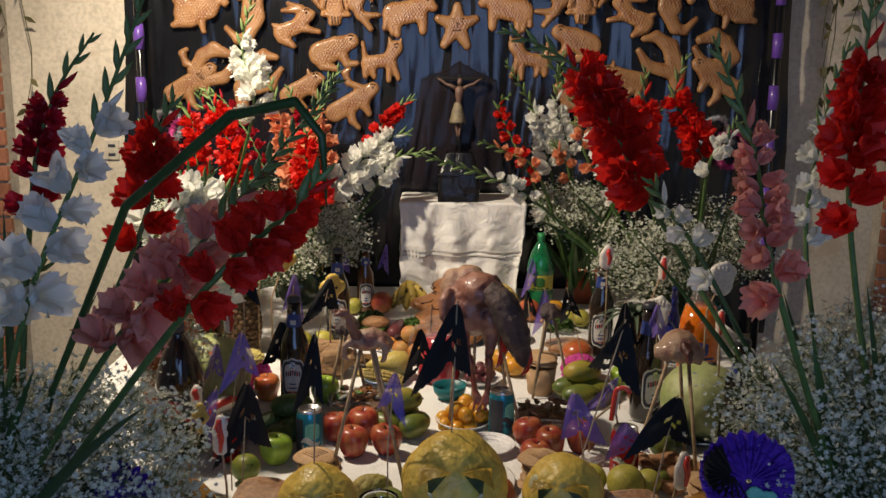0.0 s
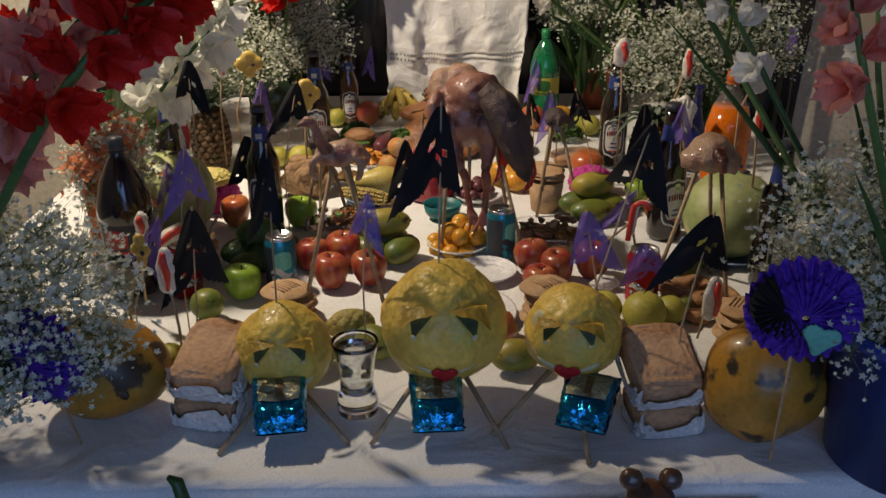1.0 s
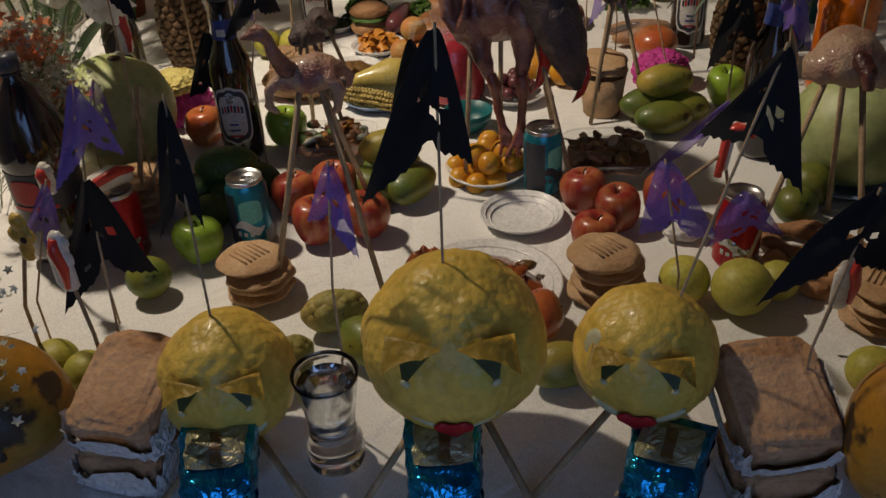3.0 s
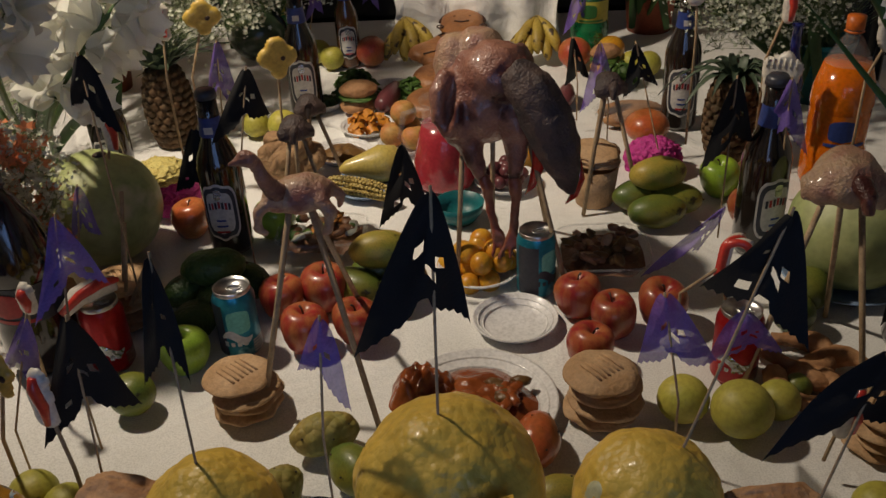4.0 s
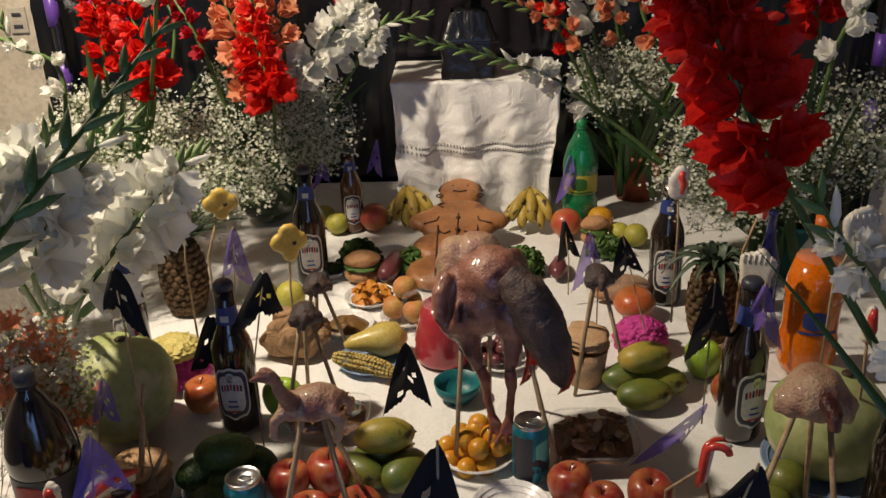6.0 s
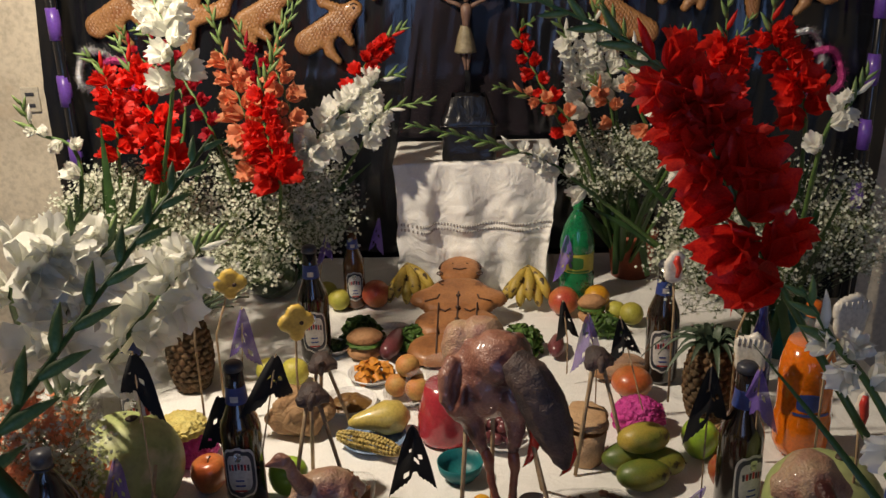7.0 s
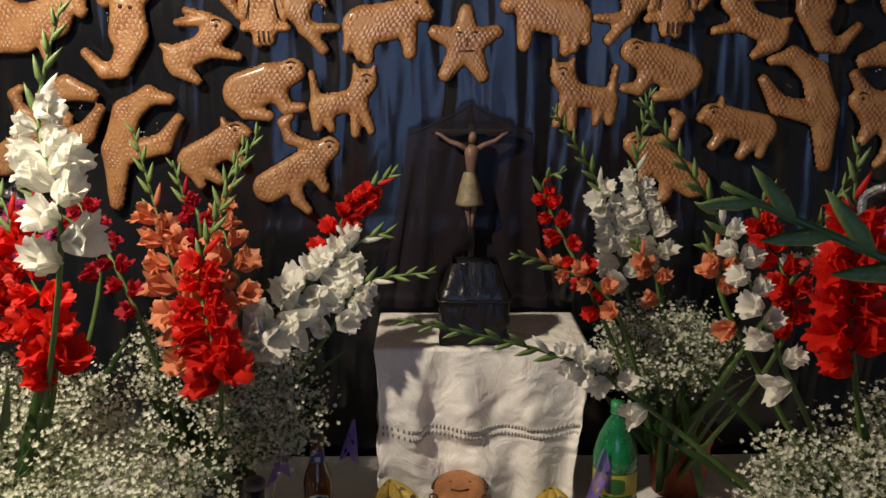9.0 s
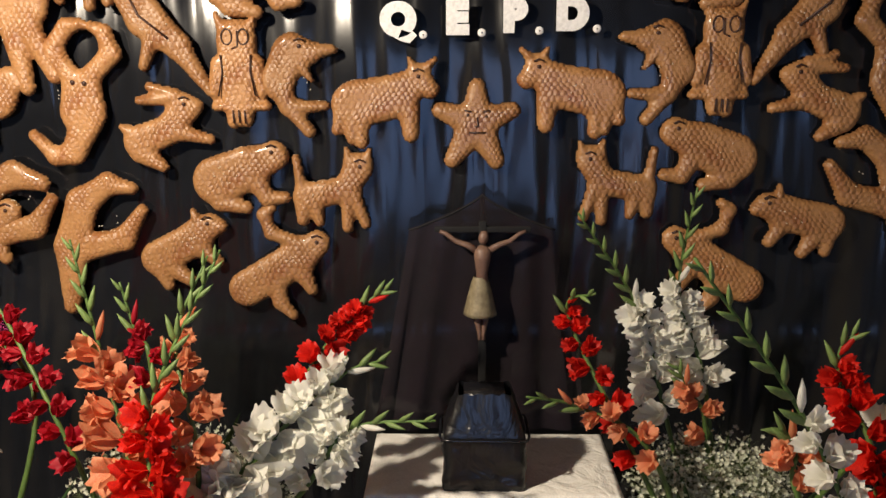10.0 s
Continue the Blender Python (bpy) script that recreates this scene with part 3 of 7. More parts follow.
bm = bmesh.new()
box((0.016, 0.012, 0.42), (0.098, 2.318, 1.445), 0.002, bm)
box((0.2, 0.01, 0.012), (0.098, 2.318, 1.638), 0.002, bm)
tube([(0.097, 2.3, 1.522), (0.096, 2.298, 1.55), (0.097, 2.298, 1.578), (0.098, 2.3, 1.598), (0.098, 2.3, 1.608)], [0.014, 0.012, 0.017, 0.019, 0.008], 12, bm, 1)
blob((0.0105, 0.0115, 0.0145), (0.099, 2.293, 1.626), 0.1, 9, 2, 3, bm, (0, 8, 0), 1)
for s in (-1, 1):
    tube([(0.098 + s * 0.014, 2.3, 1.598), (0.098 + s * 0.034, 2.3, 1.609), (0.098 + s * 0.056, 2.303, 1.616), (0.098 + s * 0.076, 2.306, 1.631), (0.098 + s * 0.089, 2.307, 1.636)], [0.0085, 0.0065, 0.0055, 0.0045, 0.004], 8, bm, 1)
    tube([(0.096 + s * 0.009, 2.298, 1.475), (0.095 + s * 0.008, 2.292, 1.45), (0.096 + s * 0.004, 2.3, 1.42), (0.096 + s * 0.004, 2.292, 1.406)], [0.008, 0.0075, 0.005, 0.0035], 8, bm, 1)
lathe([(0.014, 1.542), (0.018, 1.53), (0.026, 1.5), (0.033, 1.468), (0.035, 1.46), (0.029, 1.462), (0.0, 1.5)], 24, bm, (0.093, 2.3), 2, 0.06)
thing("crucifix", "small dark wooden crucifix with a pale skirted figure", "crucifix", (0, 0, 0.004), bm=bm, mats=["flag_black", "skin_paint", "gold_cloth"])


def veil_fn(u, v):
    a = math.pi * (0.02 + 0.96 * u)
    cx = 0.098
    w = 0.155 + 0.075 * v + 0.01 * math.sin(u * 40) * v
    z = 1.715 - 0.08 * (abs(math.cos(a)) ** 0.8) * (1 - v) - 0.53 * v
    return (cx - w * math.cos(a), 2.37 - 0.028 * math.sin(a) + 0.009 * math.sin(u * 33 + v * 3) * (0.2 + v), z)


veil = thing("veil", "sheer dark purple veil tented behind the crucifix", "veil", (0, 0, 0), bm=sheet(veil_fn, 90, 30), mats="veil")
part("hoop", tube([veil_fn(i / 30, 0.01) for i in range(31)], 0.002, 6), "flag_black", veil)
part("prop", tube([(0.098, 2.352, 1.165), (0.098, 2.35, 1.71)], 0.004, 6), "flag_black", veil)

# ---- bread figures on the wall ----
U = 0.0122
SHAPES = dict(
    star=[(0, 0, 0, 6.2, 3.1, 1.6), (0, 0, 6.2, 2.1, 3.1, 1.5), (0, 0, -6.4, 2.1, 3.1, 1.5), (0, 0, 3.4, -6.6, 3.1, 1.6), (0, 0, -4.2, -6.4, 3.1, 1.6)],
    bull=[(-5, 0.3, 2.5, 1.6, 4.2, 3.8), (2.5, 2, 6, 4.6, 3.4, 2.4), (6, 4.4, 8, 2.8, 2.3, 1.7), (4.3, -1, 4.6, -5, 1.9, 1.5), (-4.2, -2, -4, -6.2, 1.8, 1.3), (-6, -2, -5.6, -5.6, 1.6, 1.2), (-7.6, 1, -8.2, -4.2, 0.9, 1.1), (5.4, 6.4, 4.4, 8, 0.8, 0.5), (7.3, 6.4, 8.8, 7.8, 0.9, 0.6)],
    dolphin=[(-1, 6, 1.6, 5.4, 3.0, 2.2), (1.6, 5.6, 6, 6.0, 1.8, 0.9), (-1.6, 5, -3.6, 0.6, 3.2, 3.0), (-3.6, 0.6, -2, -3.6, 2.8, 1.5), (-2, -3.6, 1.6, -8, 1.5, 1.2), (-1.5, -3.8, 4.4, -3.6, 1.5, 0.9), (0, 4, 2.2, 0.8, 1.4, 0.5)],
    owl=[(0, 1.5, 0, -4, 3.6, 3.2), (0, 5.6, 0, 5, 3.5, 3.5), (-2.5, 8, -3.4, 9.8, 1.0, 0.5), (2.5, 8, 3.4, 9.8, 1.0, 0.5), (-3.2, 1.5, -4.2, -3.4, 1.5, 1.2), (3.2, 1.5, 4.2, -3.4, 1.5, 1.2), (-4, -5.8, 4.8, -5.8, 0.9, 0.9), (-0.8, -6.2, -1, -8.4, 1.6, 1.3), (1, -6.2, 1.1, -8.2, 1.6, 1.3)],
    rabbit=[(-4.8, -2.2, 1.2, 0.2, 3.0, 2.6), (1.4, 1.4, 3.4, 3.6, 2.4, 2.7), (3.8, 3.4, 5.4, 4, 2.0, 1.3), (1.4, 5.4, -4.4, 5.0, 1.4, 0.9), (1.8, 6, -2.6, 7.4, 1.1, 0.8), (2.4, -0.6, 7.6, -1.8, 1.5, 1.0), (-4.6, -4, -1, -6.6, 2.2, 1.1), (-6.8, -0.2, -7.8, 0.4, 1.0, 0.7)],
    guinea=[(-3.8, -0.8, 1.6, 1.4, 4.4, 4.0), (3, 2, 6.4, 3.6, 3.2, 2.7), (3.6, -1.6, 5, -4, 1.9, 1.4), (5, -4, 8.2, -3.8, 1.4, 1.1), (-3.4, -4.6, 1.2, -5.6, 1.8, 1.2)],
    cat=[(-5, -1, 2.2, 0.2, 2.5, 2.4), (2.8, 1.6, 4.2, 4, 2.4, 2.7), (2.6, 5.8, 2.2, 7.4, 1.0, 0.5), (5.8, 5.6, 6.3, 7.2, 1.0, 0.5), (-5.8, 0.4, -6.7, 5.8, 1.1, 0.8), (2.2, -1.6, 2.2, -6.6, 1.3, 1.1), (3.6, -1, 5.4, -6, 1.3, 1.0), (-5.6, -2.6, -5.8, -5.2, 1.6, 1.2), (-3.6, -2.6, -2.8, -5.6, 1.5, 1.0)],
    pig=[(-5.4, -1.6, 1.8, 1.0, 3.3, 3.2), (2.4, 1.6, 5, 3, 2.9, 2.2), (5, 2.6, 6.8, 2.6, 1.8, 1.3), (2.8, 4.4, 2.4, 6, 1.1, 0.6), (2.6, -1, 5, -3.6, 1.6, 1.2), (-2.8, -4, -0.6, -6.4, 1.8, 1.2), (-5.4, -4, -4.6, -6.8, 1.6, 1.1)],
    walrus=[(-6.4, -4, 3, 1.6, 3.4, 3.4), (3.6, 2, 6.6, 4.4, 3.0, 2.4), (4.2, 4, -1.6, 6.2, 1.4, 1.2), (-1.6, 6.2, -2.8, 9.6, 1.2, 1.2), (-2.8, 9.6, -1.4, 10.8, 1.2, 1.0), (3.6, -0.8, 5.4, -4.2, 2.0, 1.2), (-1, -2, -0.4, -6.6, 2.0, 1.4), (-0.4, -6.6, 1.8, -9, 1.4, 1.0)],
    gaper=[(-7.2, -15, -6.4, -4, 1.6, 3.1), (-6.4, -4, -3.8, 4, 3.1, 2.9), (-3.8, 4, 1, 7.4, 2.8, 2.0), (1, 7.4, 5.2, 6.6, 2.0, 1.2), (-4.6, -4.4, 3.2, -2.6, 2.6, 2.1), (3.2, -2.6, 6.8, 2.6, 2.1, 1.2)],
    squid=[(0.4, -2.4, 0.4, 1, 4.2, 3.6), (-1, 3, -4.2, 8, 1.9, 1.8), (-4.2, 8, -1.4, 12, 1.8, 1.5), (-1.4, 12, 1, 12.4, 1.4, 1.1), (1.6, 3, 6, 7.4, 1.9, 1.8), (6, 7.4, 5, 11, 1.7, 1.4), (5, 11, 3, 12, 1.4, 1.0), (0.4, -5, -1.8, -9.6, 2.8, 2.2), (-1.8, -9.6, -5, -10.4, 2.0, 1.6), (-5, -10.4, -8.6, -6.6, 1.5, 1.1)],
    parrot=[(-5.6, 8, -2.6, 3, 3.0, 3.4), (-2.6, 3, 2.6, -1.6, 3.4, 2.4), (2.6, -1.6, 8, -9.6, 2.2, 0.9), (-2, -1, -3.4, -5, 1.5, 1.0), (-6, 9, -8, 7.4, 1.6, 0.7)],
    hound=[(-5, 5, 3, 5, 3.2, 3.2), (3, 5.6, 5.4, 9, 2.6, 2.6), (5.4, 9, 8.4, 8, 2.0, 1.2), (2, 3, 6.4, -6.4, 2.3, 1.5), (-0.6, 3, 1.4, -8.4, 2.3, 1.5), (-5, 3, -6, -7, 2.2, 1.4), (-7.6, 6, -10, 9, 1.0, 0.8)],
    wing_bird=[(-6, 0, 1, 2, 4.4, 4.2), (1, 2.6, 4, 4.6, 3.4, 2.6), (4.4, 4.6, 7, 3.6, 1.8, 0.7), (-6, 2, -11, 7, 3.2, 1.4), (-5, -2, -10.4, -4, 3, 1.2), (-1, -3, -0.4, -6, 1.3, 1.0)],
    ring=[(-5, 3, -1, 5, 2.2, 2.6), (-1, 5, 4, 3.6, 2.5, 1.6), (-5, 3, -7.6, -2, 2.2, 2.6), (-7.6, -2, -4, -5.4, 2.6, 2.4), (-4, -5.4, 2, -4.4, 2.4, 2.2), (2, -4.4, 5.6, 0.6, 2.1, 1.2)],
)
SAYS = dict(star="five-pointed star", bull="bull", dolphin="dolphin", owl="owl", rabbit="rabbit", guinea="guinea pig", cat="cat", pig="pig", walrus="sea lion", gaper="open-jawed crocodile", squid="ring-armed creature", parrot="long-tailed parrot", hound="standing dog", wing_bird="spread-winged bird", ring="curled snake")
bread_mesh = {}


def bread(kind, x, z, flip=False, spin=0.0):
    if kind not in bread_mesh:
        bread_mesh[kind] = finish("figure_bread", puffy([[c * U for c in s] for s in SHAPES[kind]], 0.016, 0.0042, 0.9 * U), "dough")
    ob = new("figure_bread", bread_mesh[kind])
    ob.matrix_basis = pose(x, 2.412, z, 0, spin, 0) @ Matrix.Diagonal((-1 if flip else 1, 1, 1, 1))
    tagged(ob, f"glazed brown bread shaped like a {SAYS[kind]} on black plastic", "bread", "figure breads on the wall")
    return ob


def dots(ob, spots, r=0.004, name="eye", m="icing_line"):
    for x, z in spots:
        part(name, blob((r, r * 0.6, r), sub=2), m, ob, at=pose(x * U, -0.019, z * U))


def line(ob, pts, name="icing_line", r=0.0019):
    part(name, tube([(x * U, -0.0195, z * U) for x, z in pts], r, 6), "icing_line", ob, "dark scored line")


def px(a, b):
    return 0.015 + (a - 784) * 0.00122, 1.585 - (b - 441) * 0.00121


star = bread("star", *px(843, 218))
dots(star, [(-1.6, 1.4), (1.6, 1.2)], 0.003)
line(star, [(-2.2, 2.2), (-1, 2)])
line(star, [(1, 2), (2.2, 2.2)])
line(star, [(0, 1), (0.2, -0.4), (-0.4, -0.6)])
line(star, [(-1.4, -1.6), (1.5, -1.6)])
for kind, a, b, c, d, spin in [("bull", 682, 188, 1008, 172, 0), ("dolphin", 535, 152, 1152, 132, 0), ("owl", 430, 130, 1262, 112, 0), ("rabbit", 300, 228, 1428, 176, 0), ("guinea", 422, 312, 1252, 272, 0),
                               ("cat", 592, 338, 1086, 325, 0), ("pig", 322, 438, 1408, 388, -8), ("walrus", 492, 478, 1262, 470, 0), ("gaper", 178, 400, 1528, 320, 0), ("squid", 152, 172, 1560, 120, 0),
                               ("parrot", 302, 68, 1398, 50, 0), ("hound", 48, 70, 1640, 40, 0), ("wing_bird", -8, 190, 1740, 150, 0), ("ring", 30, 360, 1705, 290, 0), ("guinea", 455, -28, 1240, -40, 0), ("cat", 160, -50, 1520, -60, 0), ("walrus", -60, 420, 1730, 380, 0)]:
    for flip, (a1, b1) in ((False, (a, b)), (True, (c, d))):
        ob = bread(kind, *px(a1, b1), flip, spin)
        if kind == "owl":
            for s in (-1, 1):
                part("eye", tube([(s * 1.4 * U + 0.011 * math.cos(t), -0.019, 6 * U + 0.016 * math.sin(t)) for t in (math.tau * i / 14 for i in range(15))], 0.0018, 5), "icing_line", ob)
                line(ob, [(s * 2.6, 3), (s * 2.4, 0), (s * 3.2, -4)])
            line(ob, [(0.4, 7), (0.4, 4.4), (-0.6, 4)])
            for s in (-0.9, 0.1, 1.1):
                line(ob, [(s, -6.4), (s + 0.1, -8.6)])
        elif kind in ("bull", "rabbit", "guinea", "cat", "pig", "walrus", "dolphin"):
            hx, hz = {"bull": (6, 5), "rabbit": (3.6, 4.4), "guinea": (6.2, 4.4), "cat": (4.6, 4.4), "pig": (4.8, 3.6), "walrus": (6.6, 4.8), "dolphin": (0.4, 6.6)}[kind]
            dots(ob, [(hx, hz)], 0.0045)
            line(ob, [(hx - 0.9, hz + 0.9), (hx, hz + 1.3), (hx + 0.9, hz + 0.9)])
        elif kind == "squid":
            dots(ob, [(-0.6, 2.6), (1.4, 2.4)], 0.0055)
        elif kind == "parrot":
            line(ob, [(-4.6, 6), (-3.4, 3.4), (1.4, -0.4)], r=0.0028)
        for i in range(7):
            r = random.Random(i * 31 + int(a1))
            sx, sz = r.uniform(-4, 3), r.uniform(-1, 2)
            part("sugar_grain", blob((0.0016, 0.0012, 0.0016), sub=1), "sugar", ob, at=pose(sx * U, -0.0185, sz * U))

# white letters of board, pinned over the breads
for ch, a, w in (("Q", 708, 0), ("E", 808, 0), ("P", 906, 0), ("D", 1004, 0)):
    cu = bpy.data.curves.new("letter", "FONT")
    cu.body, cu.size, cu.extrude, cu.offset, cu.align_x, cu.align_y = ch, 0.084, 0.003, 0.0075, "CENTER", "CENTER"
    me = bpy.data.meshes.new_from_object(bpy.data.objects.new("letter", cu))
    me.materials.append(M["letter_white"])
    ob = new("letter", me)
    x, z = px(a, 44 - (a - 708) * 0.03)
    ob.matrix_basis = pose(x, 2.41, z, 90, 0, 0)
    tagged(ob, f"white cut-out capital letter {ch} pinned on black plastic", "letter", "letters on the wall")
    dot = thing("letter_dot", "small white round dot pinned after a letter", "letter", (x + 0.052, 2.41, z - 0.028), group="letters on the wall", bm=blob((0.009, 0.003, 0.009), sub=2), mats="letter_white")
    part("pin", blob((0.002, 0.002, 0.002), (0, -0.003, 0), sub=1), "label_dark", dot)

# socket plate, ribbon-wrapped poles, tinsel and vines at the sides of the altar
plate = thing("wall_socket", "ivory plastic wall socket with dark slots", "socket", (-1.38, 2.466, 1.32), bm=box((0.06, 0.012, 0.085), bevel=0.004), mats="plastic_ivory", smooth=False)
for z in (-0.02, 0.018):
    part("socket_hole", box((0.03, 0.004, 0.012), (0, -0.007, z), 0.001), "label_dark", plate)


def ribbon_pole(x, y):
    p = thing("ribbon_pole", "thin black pole wrapped with shiny purple ribbon", "pole", (x, y, 0.0), bm=tube([(0, 0, 0.0), (0.01, 0, 1.0), (0, 0, 2.75)], 0.017, 10), mats="black_film")
    for i in range(9):
        z = 0.9 + i * 0.21
        part("ribbon", tube([(0.003, 0, z), (0.005, 0, z + 0.05), (0.003, 0, z + 0.1)], [0.02, 0.022, 0.02], 10), "ribbon_purple", p, "shiny purple ribbon")


ribbon_pole(-1.2, 2.32)
ribbon_pole(1.39, 2.36)


def tinsel(x, y, z, m, label, r):
    bm = tube([(r * math.cos(t), 0.02 * math.sin(3 * t), r * 1.25 * math.sin(t)) for t in (math.tau * i / 24 for i in range(25))], 0.012, 6)
    rr = random.Random(int(x * 100))
    for i in range(420):
        t = rr.uniform(0, math.tau)
        c = Vector((r * math.cos(t), 0.02 * math.sin(3 * t), r * 1.25 * math.sin(t)))
        d = Vector((rr.gauss(0, 1), rr.gauss(0, 1), rr.gauss(0, 1))).normalized() * 0.028
        s = d.orthogonal().normalized() * 0.002
        bm.faces.new([bm.verts.new(c - s), bm.verts.new(c + s), bm.verts.new(c + d)])
    thing("tinsel_wreath", label, "wreath", (x, y, z), bm=bm, mats=m, smooth=False)


tinsel(-1.12, 2.4, 1.42, "tinsel", "silver tinsel wreath against black plastic", 0.055)
tinsel(-1.05, 2.4, 1.38, "tinsel_pink", "pink tinsel wreath against black plastic", 0.06)
tinsel(1.18, 2.4, 1.42, "tinsel", "silver tinsel wreath against black plastic", 0.06)
tinsel(1.25, 2.4, 1.36, "tinsel_pink", "pink tinsel wreath against black plastic", 0.06)


def vine(x, y, n, length, seed):
    r = random.Random(seed)
    v = thing("hanging_vine", "dry green vine hanging down the plastered wall", "vine", (x, y, 2.98))
    leaf = finish("leaf", sheet(lambda a, b: ((a - 0.5) * 0.022 * math.sin(math.pi * min(0.97, b + 0.06)), 0.004 * math.sin(b * 3), -0.05 * b), 2, 4), "vine")
    for i in range(n):
        ox, ln = r.uniform(-0.12, 0.12), length * r.uniform(0.5, 1)
        pts = [(ox + 0.03 * math.sin(k * 0.9 + i), r.uniform(-0.01, 0.02), -ln * k / 12) for k in range(13)]
        part("tendril", tube(pts, [0.004 - 0.0002 * k for k in range(13)], 5), "vine", v)
        for k in range(16):
            p = pts[r.randrange(2, 13)]
            part("leaf", leaf, None, v, at=pose(p[0], p[1] - 0.01, p[2], r.uniform(-40, 40), r.uniform(-60, 60), r.uniform(0, 360)))


vine(-1.72, 2.4, 6, 1.5, 3)
vine(1.72, 2.38, 7, 1.75, 9)


# ---- things on the table ----
Z = 0.75


def fruit_bm(r, high=1.0, dimple=0.25, foot=0.12, n=20, neck=0.0):
    prof = []
    for i in range(15):
        a = math.pi * i / 14
        rad, z = math.sin(a), -math.cos(a)
        if z < 0:
            rad *= 1 - 0.10 * z * z
        z = z * (1 + neck * max(0, z))
        z -= dimple * math.exp(-(rad / 0.28) ** 2) * (1 if z > 0 else -foot / max(dimple, 0.01))
        prof.append((r * rad, r * high * (z + 1)))
    return lathe(prof, n)


def stalk(ob, r, high, m="dark_wood"):
    part("stem", tube([(0, 0, r * high * 1.72), (0.002, 0.001, r * high * 2.02), (0.006, 0.002, r * high * 2.16)], [0.0018, 0.0014, 0.002], 6), m, ob)


def apple_bm(r, n=24):
    # broad shoulders, tapering to a narrow lobed foot
    bm = lathe([(r * a, r * b) for a, b in ((0, 0.1), (0.14, 0.05), (0.34, 0.0), (0.58, 0.09), (0.78, 0.36), (0.93, 0.75), (1.0, 1.12), (0.97, 1.42), (0.84, 1.68), (0.62, 1.83), (0.4, 1.85), (0.2, 1.72), (0.07, 1.55), (0, 1.5))], n)
    for v in bm.verts:
        a = math.atan2(v.co.y, v.co.x)
        k = 1 + 0.035 * math.sin(5 * a) * (1 - v.co.z / (2 * r)) + 0.03 * math.sin(a * 2 + r * 900)
        v.co.x, v.co.y = v.co.x * k, v.co.y * k
        v.co.z += 0.06 * v.co.x * v.co.z / r
    return bm


fruit_cache = {}


def fruit(name, label, m, x, y, r, high=0.92, dimple=0.25, z=Z, turn=0, tilt=(0, 0), group="", stem=True, n=20):
    key = (m, round(r, 3), high, dimple)
    if key not in fruit_cache:
        fruit_cache[key] = finish(name, apple_bm(r) if name == "apple" else fruit_bm(r, high, dimple, n=n), m)
    ob = new(name, fruit_cache[key])
    ob.matrix_basis = pose(x, y, z, tilt[0], tilt[1], turn)
    tagged(ob, label, name.replace("_", " "), group)
    if stem:
        stalk(ob, r, high)
    return ob


def oval(name, label, category, m, x, y, size, turn=0, z=Z, rough=0.06, seed=1, group="", tilt=(0, 0), tip=True):
    ob = thing(name, label, category, (x, y, z + size[2]), turn, group, blob(size, rough=rough, seed=seed, freq=7), m, tilt=tilt)
    if tip:
        part("stem_end", blob((0.004, 0.003, 0.003), (size[0] * 0.98, 0, 0), sub=1), "dark_wood", ob)
    return ob


# red apples in two heaps, green apples
for i, (x, y, r) in enumerate([(-0.239, 0.735, 0.038), (-0.168, 0.755, 0.041), (-0.182, 0.64, 0.039), (-0.1, 0.665, 0.039)]):
    fruit("apple", "shiny red apple in a heap on the white cloth", "apple_red", x, y, r, turn=70 * i, tilt=(6 * (i % 3) - 6, 5), group="red apples")
for i, (x, y, r) in enumerate([(0.252, 0.715, 0.038), (0.309, 0.66, 0.037), (0.382, 0.69, 0.041), (0.251, 0.588, 0.037)]):
    fruit("apple", "red and yellow apple on the white cloth", "apple_red", x, y, r, turn=95 * i, tilt=(-8, 6 * (i % 2)), group="red apples")
for x, y, r in ((-0.364, 0.6, 0.039), (0.578, 1.125, 0.041), (-0.3, 1.01, 0.04)):
    fruit("apple", "bright green apple on the white cloth", "apple_green", x, y, r, turn=x * 300, tilt=(-6, 4), group="green apples")
fruit("apple", "red apple behind a beer bottle", "tomato", -0.463, 1.02, 0.039)
fruit("apple", "red apple beside a tall dark bottle", "apple_red", 0.6, 1.0, 0.038)
fruit("tomato", "large orange-red tomato with a green star", "tomato", 0.476, 1.385, 0.05, 0.75, 0.2, stem=False)
fruit("mango", "round red mango beside the bananas", "mango_red", -0.194, 1.96, 0.044, 0.98, 0.05, stem=False)
fruit("mango", "round red mango near the green soda bottle", "mango_red", 0.365, 1.88, 0.045, 0.95, 0.05, stem=False)
fruit("orange", "orange on a roll beside the soda bottle", "orange_small", 0.47, 1.93, 0.038, 0.9, 0.08, stem=False)
for x, y, r in ((-0.304, 1.945, 0.034), (-0.35, 2.0, 0.035), (-0.27, 1.99, 0.03), (-0.36, 1.47, 0.037), (-0.43, 1.49, 0.033), (0.55, 1.8, 0.034), (0.51, 1.83, 0.03)):
    fruit("guava", "yellow-green guava with brown specks", "guava", x, y, r, 0.98, 0.06, turn=x * 500, group="guavas", stem=False)
for x, y, r in ((0.37, 0.46, 0.036), (0.442, 0.43, 0.042), (0.5, 0.46, 0.03), (0.54, 0.5, 0.02), (-0.413, 0.5, 0.034), (-0.43, 0.29, 0.03), (-0.48, 0.31, 0.032), (-0.37, 0.28, 0.032), (0.56, 0.26, 0.033), (0.62, 0.72, 0.038), (0.58, 0.66, 0.034)):
    fruit("lime", "yellow-green lime or guava on the cloth", "guava" if y < 0.48 else "mango_green", x, y, r, 0.95, 0.05, turn=x * 700, group="limes", stem=False)

